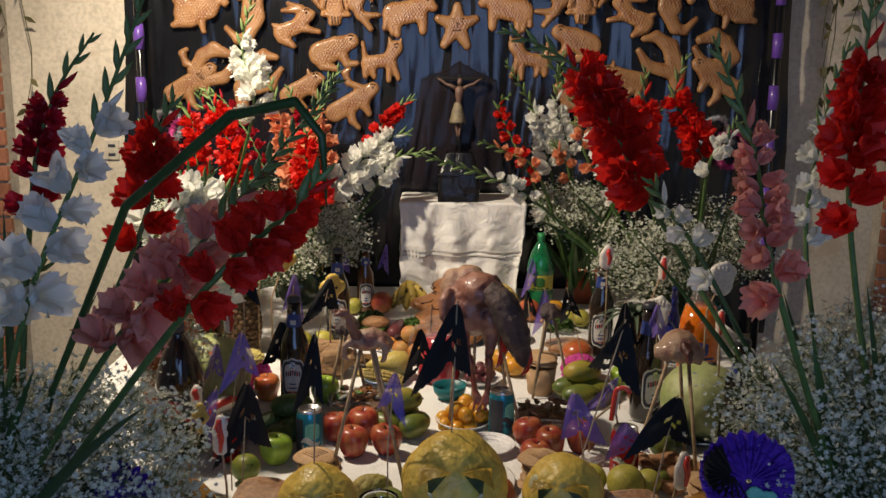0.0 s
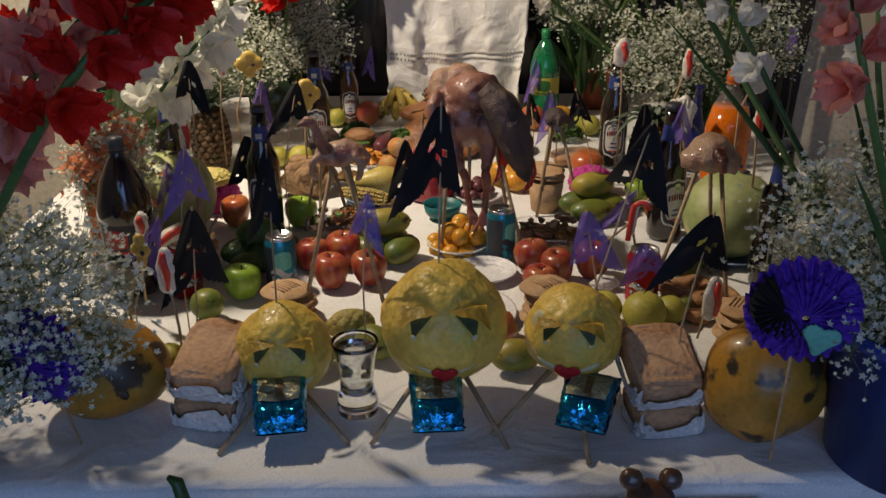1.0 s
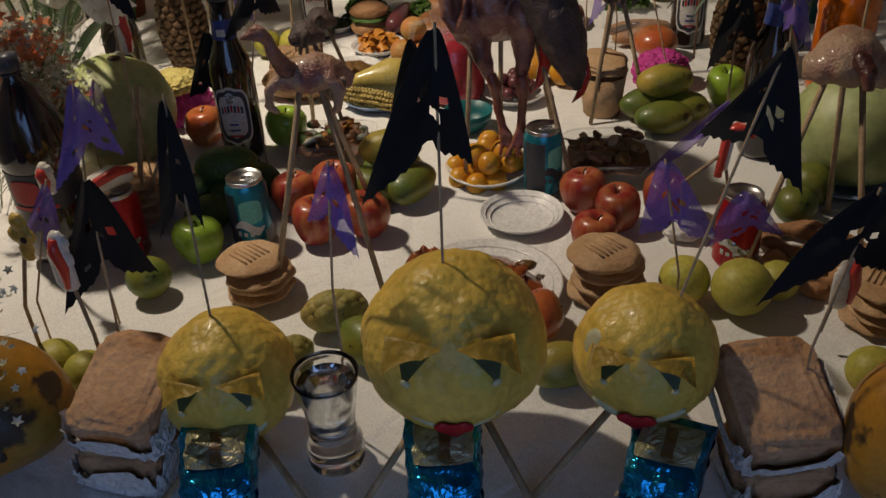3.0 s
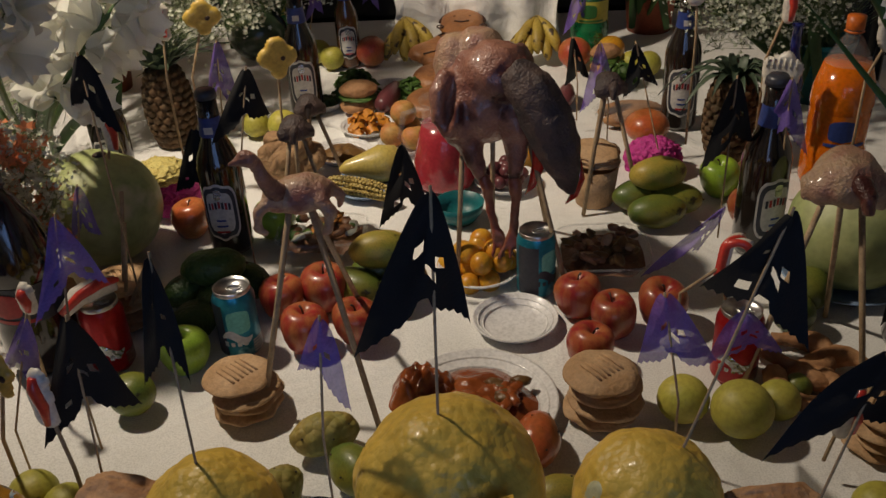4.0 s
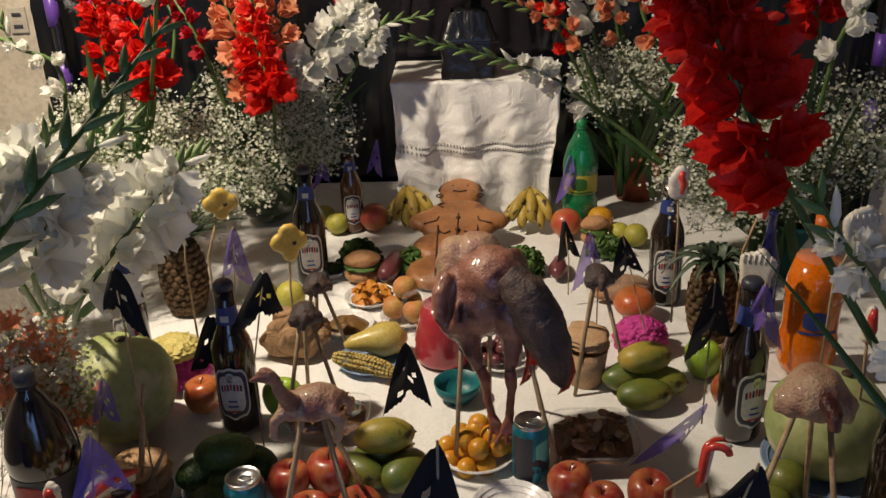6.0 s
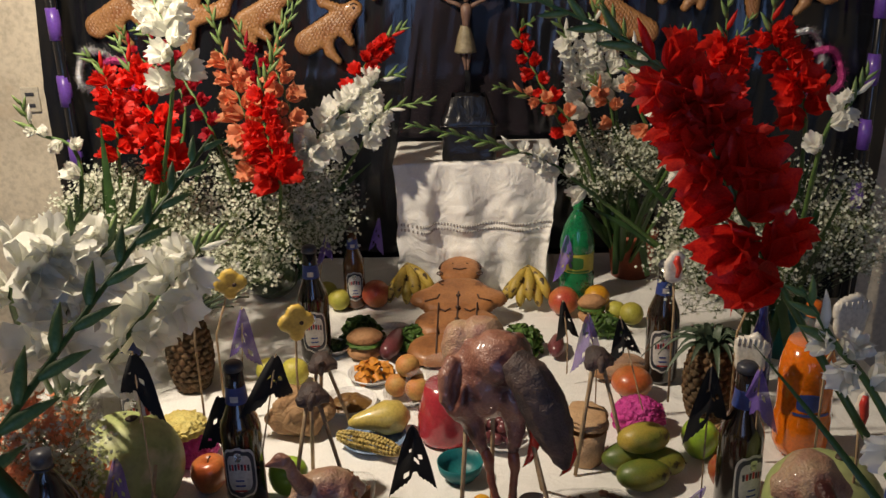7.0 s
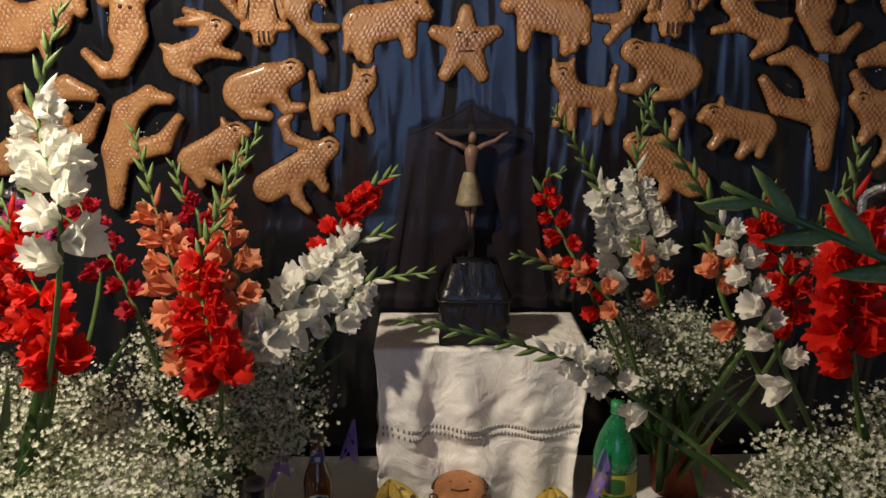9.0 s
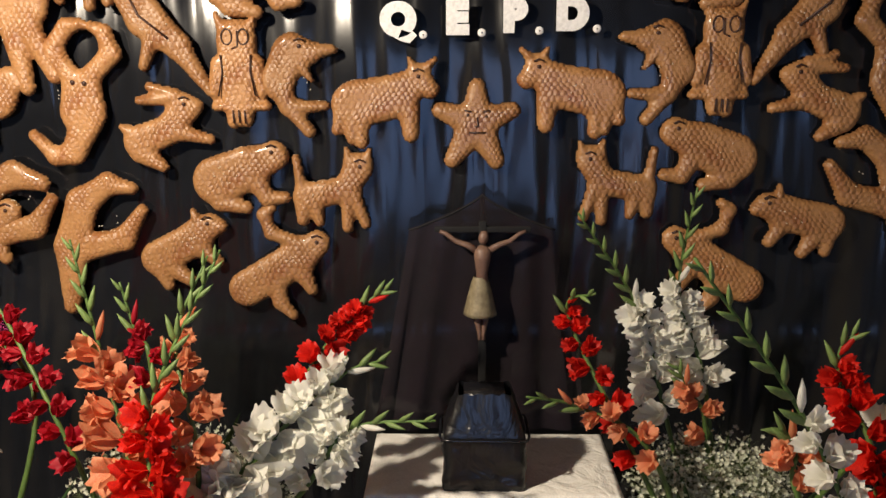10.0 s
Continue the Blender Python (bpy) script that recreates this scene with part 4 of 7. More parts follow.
# green mangoes and avocados
for i, (x, y, s, t) in enumerate([(-0.4, 0.78, (0.05, 0.033, 0.03), 40), (-0.345, 0.735, (0.052, 0.034, 0.032), 100), (-0.31, 0.8, (0.05, 0.034, 0.032), -30), (-0.37, 0.68, (0.05, 0.034, 0.032), 70), (-0.35, 0.77, (0.055, 0.036, 0.03), 10)]):
    oval("avocado", "dark green avocado in a heap", "avocado", "avocado", x, y, s, t, Z + (0.05 if i == 4 else 0), seed=i, group="avocados")
for i, (x, y, z, t, m) in enumerate([(-0.075, 0.83, 0.0, 20, "mango_green"), (-0.115, 0.77, 0.0, -30, "mango_green"), (-0.035, 0.77, 0.0, 60, "mango_green"), (-0.07, 0.8, 0.055, 10, "mango_yellow"), (0.41, 1.07, 0.0, 15, "mango_green"), (0.47, 1.05, 0.0, -10, "mango_green"), (0.43, 1.0, 0.0, 5, "mango_green"), (0.44, 1.06, 0.05, 12, "mango_yellow")]):
    oval("mango", "green mango with dark specks in a heap", "mango", m, x, y, (0.056, 0.035, 0.032), t, Z + z, seed=i + 9, group="mangoes")

# prickly pears behind the melon heads
for x, y, t, m in ((-0.12, 0.41, 20, "tuna_fruit"), (-0.07, 0.34, -50, "mango_green"), (0.165, 0.39, 80, "tomato"), (0.185, 0.285, 10, "mango_yellow"), (-0.17, 0.3, 60, "tuna_fruit")):
    ob = oval("prickly_pear", "prickly pear fruit with small dark spots", "prickly pear", m, x, y, (0.047, 0.03, 0.03), t, group="prickly pears", tip=False, rough=0.12)
    for i in range(16):
        a, b = i * 2.4, math.asin(-0.8 + 1.7 * i / 16)
        part("spot", blob((0.0016,) * 3, sub=1), "dark_wood", ob, at=pose(0.047 * math.sin(b), 0.03 * math.cos(b) * math.cos(a), 0.03 * math.cos(b) * math.sin(a)))


# melon heads: carved yellow melons on sticks over a snack packet
def melon_head(x, y, z, r, tall, feet, label, pack_turn, roll, pack_x):
    head = thing("carved_melon", label, "carved melon", (x, y, z), roll)
    bm = bmesh.new()
    bmesh.ops.create_icosphere(bm, subdivisions=5, radius=1.0)
    for v in bm.verts:
        q = v.co.copy()
        k = 1 + 0.05 * noise.noise(q * 2.2 + Vector((x * 9, 0, 0))) + 0.02 * noise.noise(q * 6 + Vector((0, x * 9, 0))) + 0.014 * noise.noise(q * 15)
        wide = 1.0 if q.z < 0 else 1 - 0.12 * q.z * q.z
        v.co = Vector((q.x * r * wide * k, q.y * r * wide * k, q.z * r * tall * k))
    part("melon", bm, "melon_yellow", head)
    for s in (-1, 1):
        ex, ez = s * 0.36 * r, 0.4 * r
        ey = -math.sqrt(max(0.0, r * r - ex * ex - (ez / tall) ** 2))
        turn = math.degrees(math.atan2(ex, -ey))
        # wedge coloured dark for the hole's shade, and the rind flap raised over it
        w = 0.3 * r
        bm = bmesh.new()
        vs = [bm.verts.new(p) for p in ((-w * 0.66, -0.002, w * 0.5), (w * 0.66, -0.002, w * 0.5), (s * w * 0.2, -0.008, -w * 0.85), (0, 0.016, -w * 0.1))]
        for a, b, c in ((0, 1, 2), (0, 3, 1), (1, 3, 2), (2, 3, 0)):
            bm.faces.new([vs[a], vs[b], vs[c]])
        eye = part("eye_cut", bm, "cut_dark", head, "dark wedge coloured as the shade in the eye cut", pose(ex, ey - 0.003, ez, -18, 0, turn), False)
        bm = sheet(lambda u, v: ((u - 0.5) * 2.05 * w * (1 - 0.3 * v) + s * 0.16 * w * v, -0.006 - 0.15 * r * v - 0.03 * r * math.sin(math.pi * u),
                                 w * 0.74 + 0.1 * w * math.sin(math.pi * u) - w * v * (0.3 + 0.95 * (u if s > 0 else 1 - u) ** 1.3)), 8, 6)
        bmesh.ops.solidify(bm, geom=bm.faces[:], thickness=0.004)
        part("rind_flap", bm, "melon_yellow", eye, "raised flap of yellow rind")
        part("cut_edge", blob((w * 0.2, 0.003, w * 0.13), sub=2), "melon_flesh", eye, "pale cut flesh", pose(s * w * 0.16, -0.006, -w * 0.75, 0, -20 * s, 0))
    mz = -0.46 * r * tall
    my = -math.sqrt(max(0.0, r * r * 0.78))
    bm = puffy([(-0.011, 0.004, 0, -0.014, 0.01, 0.004), (0.011, 0.004, 0, -0.014, 0.01, 0.004)], 0.003, 0.002, 0.008)
    part("paper_mouth", bm, "paper_red", head, "red paper lips", pose(0.0, my - 0.003, mz, 24, 0, 0))
    for s in (-1, 1):
        part("mouth_cut", blob((0.022, 0.004, 0.006), sub=2), "melon_flesh", head, "pale cut flesh", pose(s * 0.03, my + 0.004, mz + 0.008, -35, -20 * s, 14 * s))
    for fx, fy in feet:
        top = Vector((fx - x, fy - y, 0)).normalized() * r * 0.55
        top.z = -r * tall * 0.72
        part("stick_leg", tube([(fx - x, fy - y, Z - z + 0.001), top], [0.0042, 0.0046], 7), "wood_stick", head, "wooden stick leg")
    # the packet under the head
    p = thing("snack_packet", "crumpled shiny blue snack packet with a beige label", "packet", (pack_x, 0.058, Z + 0.022), pack_turn, "snack packets", tilt=(-46, 0))
    h = 0.1

    def pack(u, v):
        a = math.tau * u
        flat = 1 - abs(2 * v - 1) ** 3
        c, s = math.cos(a), math.sin(a)
        return (0.041 * math.copysign(abs(c) ** 0.5, c) * (0.95 + 0.1 * v) + 0.003 * noise.noise((u * 14, v * 9, x)), 0.03 * math.copysign(abs(s) ** 0.6, s) * (0.2 + 0.8 * flat) + 0.004 * noise.noise((u * 11, v * 12, x + 3)) - 0.015 + 0.03 * v, h * v + 0.004 * noise.noise((u * 9, v * 5, x + 5)) * flat)

    part("foil", sheet(pack, 48, 22), "foil_blue", p, "shiny blue foil")
    part("label", sheet(lambda u, v: (lambda q: (q[0] * 0.92, q[1] - 0.0028, q[2]))(pack(0.62 + 0.26 * u, 0.5 + 0.42 * v)), 16, 10), "wrap_beige", p, "beige and olive label")
    part("print_bar", sheet(lambda u, v: (lambda q: (q[0], q[1] - 0.0042, q[2]))(pack(0.748 + 0.007 * u, 0.55 + 0.33 * v)), 4, 10), "mole", p, "dark red vertical print")
    part("seal", sheet(lambda u, v: (-0.042 + 0.084 * u, -0.018 + 0.004 * math.sin(u * 60) - 0.012 * v, 0.002 + 0.006 * (1 - v) + 0.002 * math.sin(u * 31)), 30, 2), "foil_silver", p, "silver crimped seal")
    return head


melon_head(-0.208, 0.195, 0.85, 0.079, 1.03, [(-0.307, 0.05), (-0.109, 0.055), (-0.2, 0.3)], "yellow melon carved with a sleepy face and red paper lips", 8, 6, -0.196)
melon_head(0.058, 0.19, 0.902, 0.102, 1.0, [(-0.058, 0.06), (0.155, 0.045), (0.05, 0.32)], "largest yellow melon carved with a drowsy face, on three sticks", 3, 0, 0.047)
right_head = melon_head(0.268, 0.182, 0.884, 0.079, 0.98, [(0.16, 0.055), (0.316, 0.012), (0.28, 0.3)], "yellow melon carved with a tilted face and a white spot", -22, -14, 0.268)
part("bare_patch", blob((0.015, 0.004, 0.017), sub=3), "melon_flesh", right_head, "pale spot of peeled rind", pose(-0.052, -0.04, 0.034, -24, 0, -50))


# papayas
def papaya(x, y, turn, size, seed):
    ob = thing("papaya", "large ripe orange papaya with dark bruises", "papaya", (x, y, Z + size[2] * 0.97), turn, "papayas", blob(size, rough=0.1, seed=seed, freq=6, sub=4), "papaya")
    part("stem_scar", blob((0.01, 0.006, 0.01), (size[0] * 0.6, -size[1] * 0.72, -0.01), 0.3, 8, 1, 2), "dark_wood", ob, "black stem scar")


papaya(-0.5, 0.165, -8, (0.108, 0.085, 0.088), 3)
papaya(0.556, 0.09, 20, (0.1, 0.085, 0.1), 6)


# bread loaves in white paper
def loaf(x, y, turn, seed):
    t = thing("bread_loaf", "two square brown loaves stacked in torn white paper", "bread", (x, y, Z), turn, "paper-wrapped bread")

    def squared(c, p):
        return math.copysign(abs(c) ** p, c)

    for k, (w, d, h, z, oy, tip) in enumerate(((0.104, 0.1, 0.048, 0.026, 0.012, 0), (0.11, 0.135, 0.052, 0.094, 0.03, 20))):
        bm = bmesh.new()
        bmesh.ops.create_icosphere(bm, subdivisions=5, radius=1.0)
        for v in bm.verts:
            q = v.co.copy()
            lump = 0.004 * noise.noise(q * 3 + Vector((seed, k, 0))) + 0.002 * noise.noise(q * 9)
            v.co = Vector((squared(q.x, 0.36) * w / 2, squared(q.y, 0.36) * d / 2, squared(q.z, 0.42) * h / 2)) + q * lump
        place = pose(0, oy, z, tip, 0, 0)
        roll = part("loaf", bm, "loaf_crust", t, "rough brown crust", place)

        def wrap(u, v, w=w, d=d, h=h, k=k):
            a = math.pi * (0.8 + 1.4 * u)
            torn = 0.62 + 0.2 * math.sin(a * 5 + seed + k) + 0.12 * math.sin(a * 13 + seed)
            crease = 0.004 * noise.noise((a * 5, v * 4, seed + k)) + 0.002 * noise.noise((a * 15, v * 9, seed))
            return ((w / 2 + 0.005 + crease) * squared(math.cos(a), 0.32), (d / 2 + 0.005 + crease) * squared(math.sin(a), 0.32) - 0.004 * v, -h / 2 - 0.001 + h * torn * v)

        part("paper", sheet(wrap, 90, 8), "paper_white", roll, "torn white paper")


loaf(-0.325, 0.15, -12, 2)
loaf(0.408, 0.115, 8, 7)

# glass of water
g = thing("glass", "clear drinking glass full of water", "glass", (-0.086, 0.16, Z))
prof = [(0.0, 0.002), (0.033, 0.002), (0.034, 0.008), (0.0325, 0.013), (0.034, 0.019), (0.032, 0.025), (0.033, 0.031), (0.028, 0.04), (0.027, 0.06), (0.031, 0.09), (0.037, 0.125), (0.038, 0.132), (0.0355, 0.132), (0.034, 0.122), (0.0285, 0.09), (0.0245, 0.06), (0.025, 0.042), (0.0, 0.04)]
part("glass_wall", lathe(prof, 32), "glass", g)
part("water", lathe([(0.0, 0.0405), (0.0245, 0.0425), (0.024, 0.06), (0.028, 0.09), (0.0325, 0.118), (0.0, 0.118)], 32), "water", g, "clear water")


# round cookie stacks
def cookies(x, y, r, n, h=0.017, label="stack of round pale cookies with pressed marks", m="cookie"):
    for i in range(n):
        rr = random.Random(i + int(x * 99))
        c = thing("cookie", label, "cookie", (x + rr.uniform(-0.006, 0.006), y + rr.uniform(-0.006, 0.006), Z + i * h), rr.uniform(0, 360), "round cookies", blob((r, r, h * 0.56), (0, 0, h * 0.56), 0.12, 10, i, 4), m)
    for k in range(6):
        part("ridge", tube([(-0.02 + 0.008 * k, -0.02, h * 1.08), (-0.02 + 0.008 * k, 0, h * 1.14), (-0.02 + 0.008 * k, 0.02, h * 1.08)], 0.002, 5), m, c, "pressed ridge")


cookies(-0.25, 0.5, 0.05, 4)
cookies(0.262, 0.47, 0.052, 4, 0.022)
cookies(-0.495, 0.74, 0.052, 5)
cookies(0.62, 0.4, 0.05, 4)
cookies(0.63, 1.13, 0.036, 3)
cookies(-0.63, 0.77, 0.036, 3)
for x, y, r in ((0.56, 0.58, 0.05), (0.6, 0.53, 0.05), (0.55, 0.5, 0.045)):
    thing("sweet_bread", "golden twisted sweet bread", "bread", (x, y, Z + 0.018), x * 900, "golden breads", tube([(r * math.cos(t), r * 0.7 * math.sin(t), 0.006 * math.sin(2 * t)) for t in (math.tau * i / 20 for i in range(19))], [0.014 + 0.004 * math.sin(i) for i in range(19)], 8), "crust")


# plates and dishes
def plate_bm(r, rim=0.018, deep=0.012, wavy=0.0):
    return lathe([(0, 0.002), (r * 0.62, 0.002), (r * 0.72, 0.004), (r * 0.97, rim), (r, rim + 0.001), (r, rim - 0.002), (r * 0.96, rim - 0.004), (r * 0.7, 0.0), (0, 0.0)], 48)


def plate(x, y, r, label, m="plate_white"):
    p = thing("plate", label, "plate", (x, y, Z))
    part("dish", plate_bm(r), m, p)
    for k in (0.74, 0.86):
        part("ring", lathe([(r * k, 0.0045 + (k - 0.72) * 0.055), (r * (k + 0.015), 0.0075 + (k - 0.72) * 0.055), (r * (k + 0.03), 0.0065 + (k - 0.72) * 0.055)], 48), m, p)
    return p


plate(0.15, 0.69, 0.069, "empty white plastic plate with raised rings")
mp = plate(0.085, 0.49, 0.118, "white plate smeared with red stew")
heap = lambda r, h, seed, rough=0.35: sheet(lambda u, v: (lambda a, q: (q * r * math.cos(a) * (1 + 0.1 * math.sin(a * 4 + seed)), q * r * math.sin(a), 0.006 + h * (1 - q ** 2.2) * (1 + rough * noise.noise((q * math.cos(a) * 4, q * math.sin(a) * 4, seed)))))(math.tau * u, v), 40, 12)
part("stew", heap(0.085, 0.025, 2), "sauce", mp, "red stew")
thing("shredded_meat", "heap of orange shredded food at the edge of the stew plate", "food", (0.01, 0.5, Z + 0.012), bm=heap(0.052, 0.04, 5, 0.8), mats="sauce")
for i in range(14):
    a = i * 2.39
    part("stew_piece", blob((0.016, 0.009, 0.008), sub=2, rough=0.4, seed=i), "sauce" if i % 3 else "mole", mp, at=pose(0.04 + 0.04 * math.cos(a) * (i % 4) / 3, 0.05 * math.sin(a) * (i % 5) / 4, 0.026, 0, 0, a * 50))

fp = plate(0.095, 0.85, 0.074, "white plate heaped with small orange fruits")
small = finish("small_fruit", fruit_bm(0.021, 0.95, 0.1, n=16), "orange_small")
spots_ = [(0.05 * math.cos(i * math.tau / 8), 0.05 * math.sin(i * math.tau / 8), 0.008) for i in range(8)] + [(0.014 * math.cos(i * 2.1), 0.014 * math.sin(i * 2.1), 0.008) for i in range(2)] + [(0.031 * math.cos(0.4 + i * math.tau / 5), 0.031 * math.sin(0.4 + i * math.tau / 5), 0.037) for i in range(5)] + [(0.002, 0.004, 0.066)]
for i, (x, y, z) in enumerate(spots_):
    ob = new("small_fruit", small)
    ob.matrix_basis = pose(0.095 + x, 0.85 + y, Z + z, 20 * i, 13 * i, 47 * i)
    tagged(ob, "small round orange fruit on a heaped white plate", "fruit", "small orange fruits")


def tub(x, y, w, d, label, fill, seed):
    t = thing("food_tub", label, "food tub", (x, y, Z))

    def wall(u, v):
        a = math.tau * u
        c, s = math.cos(a), math.sin(a)
        k = 0.8 + 0.2 * v
        return (math.copysign(abs(c) ** 0.45, c) * w / 2 * k, math.copysign(abs(s) ** 0.45, s) * d / 2 * k, 0.045 * v + 0.001)

    part("tub", sheet(wall, 64, 4), "clear_plastic", t, "clear thin plastic tub")
    part("rim", tube([(wall(i / 48, 1)[0], wall(i / 48, 1)[1], 0.046) for i in range(49)], 0.0022, 6), "clear_plastic", t)
    part("filling", sheet(lambda u, v: (lambda q: (q[0] * v * 0.97, q[1] * v * 0.97, 0.028 + 0.014 * noise.noise((q[0] * v * 60, q[1] * v * 60, seed)) + 0.012 * (1 - v)))(wall(u, 0.55)), 40, 10), fill[0], t)
    r = random.Random(seed)
    for i in range(34):
        a, q = r.uniform(0, math.tau), math.sqrt(r.uniform(0, 1)) * 0.78
        m = r.choice(fill)
        size = (r.uniform(0.008, 0.02), r.uniform(0.006, 0.012), r.uniform(0.004, 0.008))
        part("food_piece", blob(size, sub=2, rough=0.5, seed=i), m, t, at=pose(q * w / 2 * math.cos(a), q * d / 2 * math.sin(a), 0.046 + r.uniform(-0.004, 0.008), r.uniform(-30, 30), r.uniform(-30, 30), r.uniform(0, 360)))


tub(0.31, 0.855, 0.16, 0.16, "clear plastic tub full of dark cooked meat and potato", ["meat", "mole", "meat", "cookie", "mole"], 4)
tub(-0.195, 0.945, 0.165, 0.12, "clear plastic tub of meat with salad and carrots", ["meat", "lettuce", "lettuce", "carrot", "onion", "meat"], 8)

sp = plate(-0.135, 1.19, 0.073, "blue-rimmed plate with a squash and corn cobs", "plate_blue")
sq = thing("squash", "pale yellow gourd lying on a plate", "squash", (-0.12, 1.22, Z + 0.045), 10, bm=tube([(-0.075, -0.01, 0.0), (-0.06, -0.005, 0.0), (-0.03, 0, 0.0), (0.01, 0, 0), (0.045, 0, 0), (0.066, 0, 0)], [0.006, 0.016, 0.024, 0.04, 0.036, 0.008], 18), mats="squash")
for k, (x, y, t) in enumerate(((-0.16, 1.15, -25), (-0.125, 1.135, -32))):
    bm = bmesh.new()
    for row in range(10):
        for i in range(14):
            a, q = math.tau * row / 10, -0.055 + 0.11 * i / 13
            rad = 0.017 * math.sqrt(max(0.05, 1 - (q / 0.064) ** 2))
            blob((0.0052, 0.0044, 0.0044), (q, rad * math.cos(a), rad * math.sin(a)), sub=1, bm=bm)
    thing("corn_cob", "boiled pale yellow corn cob on a plate", "corn", (x, y, Z + 0.03), t, "corn cobs", bm, "corn")
gb = thing("bowl", "small dark green glass bowl", "bowl", (0.058, 1.05, Z), bm=lathe([(0, 0.003), (0.026, 0.003), (0.042, 0.02), (0.047, 0.04), (0.049, 0.04), (0.045, 0.02), (0.03, 0.0), (0, 0.0)], 32), mats="pot_teal")

pt = thing("pitcher", "clear glass pitcher of red fruit drink", "pitcher", (0.028, 1.21, Z))
part("jug", lathe([(0.0455, 0.139), (0.043, 0.15), (0.045, 0.185), (0.048, 0.19), (0.046, 0.19), (0.042, 0.15), (0.0445, 0.139)], 36), "clear_plastic", pt)
part("drink", lathe([(0, 0.002), (0.055, 0.002), (0.063, 0.008), (0.065, 0.02), (0.065, 0.06), (0.053, 0.11), (0.044, 0.138), (0, 0.138)], 36), "red_drink", pt, "opaque red fruit drink")
part("handle", tube([(-0.045, 0, 0.17), (-0.08, 0, 0.16), (-0.09, 0, 0.11), (-0.066, 0, 0.06)], 0.006, 8), "clear_plastic", pt)

d2 = plate(-0.21, 1.355, 0.068, "white plate of dark brown stew")
part("stew", heap(0.055, 0.02, 7), "mole", d2, "dark brown stew")
d3 = plate(-0.165, 1.5, 0.066, "white plate heaped with orange fried snacks")
r3 = random.Random(5)
curl = finish("fried_snack", sheet(lambda u, v: ((u - 0.5) * 0.026, (v - 0.5) * 0.02, 0.008 * math.sin(u * 3.1)), 5, 3), "chips")
for i in range(60):
    a, q = r3.uniform(0, math.tau), math.sqrt(r3.uniform(0, 1))
    part("fried_snack", curl, None, d3, at=pose(0.048 * q * math.cos(a), 0.048 * q * math.sin(a), 0.01 + 0.034 * (1 - q) + r3.uniform(0, 0.006), r3.uniform(-50, 50), r3.uniform(-50, 50), r3.uniform(0, 360)))
d4 = plate(-0.07, 1.39, 0.062, "white bowl of peaches")
for x, y, z in ((-0.095, 1.39, 0.008), (-0.045, 1.37, 0.008), (-0.06, 1.425, 0.008), (-0.068, 1.395, 0.058)):
    fruit("peach", "peach piled in a white bowl", "peach", x, y, 0.03, 0.95, 0.12, Z + z, x * 900, group="peaches", stem=False)
d5 = plate(0.155, 1.19, 0.068, "white plate of dark grapes and plums")
for i in range(20):
    a, q = i * 2.4, 0.045 * math.sqrt((i % 13) / 13)
    fruit("grape", "dark purple grape on a white plate", "aubergine", 0.155 + q * math.cos(a), 1.19 + q * math.sin(a), 0.0135, 1.0, 0.02, Z + (0.008 if i < 13 else 0.028), group="dark grapes", stem=False, n=10)
for x, y, z in ((0.2, 1.27, 0), (0.25, 1.3, 0), (0.225, 1.34, 0), (0.26, 1.25, 0)):
    fruit("peach", "small yellow peach beside the grapes", "orange_small", x, y, 0.031, 0.95, 0.1, Z + z, group="peaches", stem=False)

# sandwiches with greens
def greens(x, y, r, h, seed, z=Z):
    rr = random.Random(seed)
    t = thing("salad_greens", "bunch of fresh chopped green leaves", "greens", (x, y, z))
    leaf = finish("leaf", sheet(lambda u, v: ((u - 0.5) * 0.022 * math.sin(math.pi * min(0.96, v + 0.08)), (v - 0.5) * 0.036, 0.006 * math.sin(u * 9) + 0.006 * math.sin(v * 4)), 4, 4), "lettuce")
    part("heap", blob((r * 0.85, r * 0.8, h * 0.5), (0, 0, h * 0.45), 0.3, 9, seed, 3), "lettuce", t)
    for i in range(80):
        a, b = rr.uniform(0, math.tau), math.asin(rr.uniform(0.0, 1))
        part("leaf", leaf, None, t, at=pose(r * math.cos(b) * math.cos(a), r * math.cos(b) * math.sin(a), 0.006 + h * math.sin(b), rr.uniform(-60, 60), rr.uniform(-60, 60), rr.uniform(0, 360)))


def roll_bread(x, y, z, w=0.048):
    b = thing("bread_roll", "golden split bread roll", "bread", (x, y, z), 5, "bread rolls", blob((w, w * 0.75, 0.022), (0, 0, 0.022), 0.08, 8, 1, 4), "crust")
    part("filling", blob((w * 0.96, w * 0.74, 0.007), (0, 0, 0.044), 0.3, 14, 2, 3), "lettuce", b)
    part("upper_half", blob((w, w * 0.75, 0.022), (0, 0.004, 0.062), 0.08, 8, 3, 4), "crust", b)


roll_bread(-0.195, 1.615, Z)
greens(-0.215, 1.72, 0.05, 0.06, 1)
thing("aubergine", "dark red aubergine lying on greens", "aubergine", (-0.12, 1.64, Z + 0.03), 75, bm=tube([(-0.07, 0, 0), (-0.06, 0, 0), (-0.03, 0, 0), (0.02, 0, 0.004), (0.05, 0, 0.01), (0.06, 0, 0.012)], [0.01, 0.02, 0.027, 0.024, 0.016, 0.004], 16), mats="aubergine")
greens(-0.07, 1.68, 0.042, 0.045, 2)
greens(0.225, 1.64, 0.05, 0.06, 3)
greens(0.46, 1.74, 0.045, 0.045, 4)
plate(-0.13, 1.76, 0.05, "white plate under pale cheese")
roll_bread(0.44, 1.82, Z, 0.04)
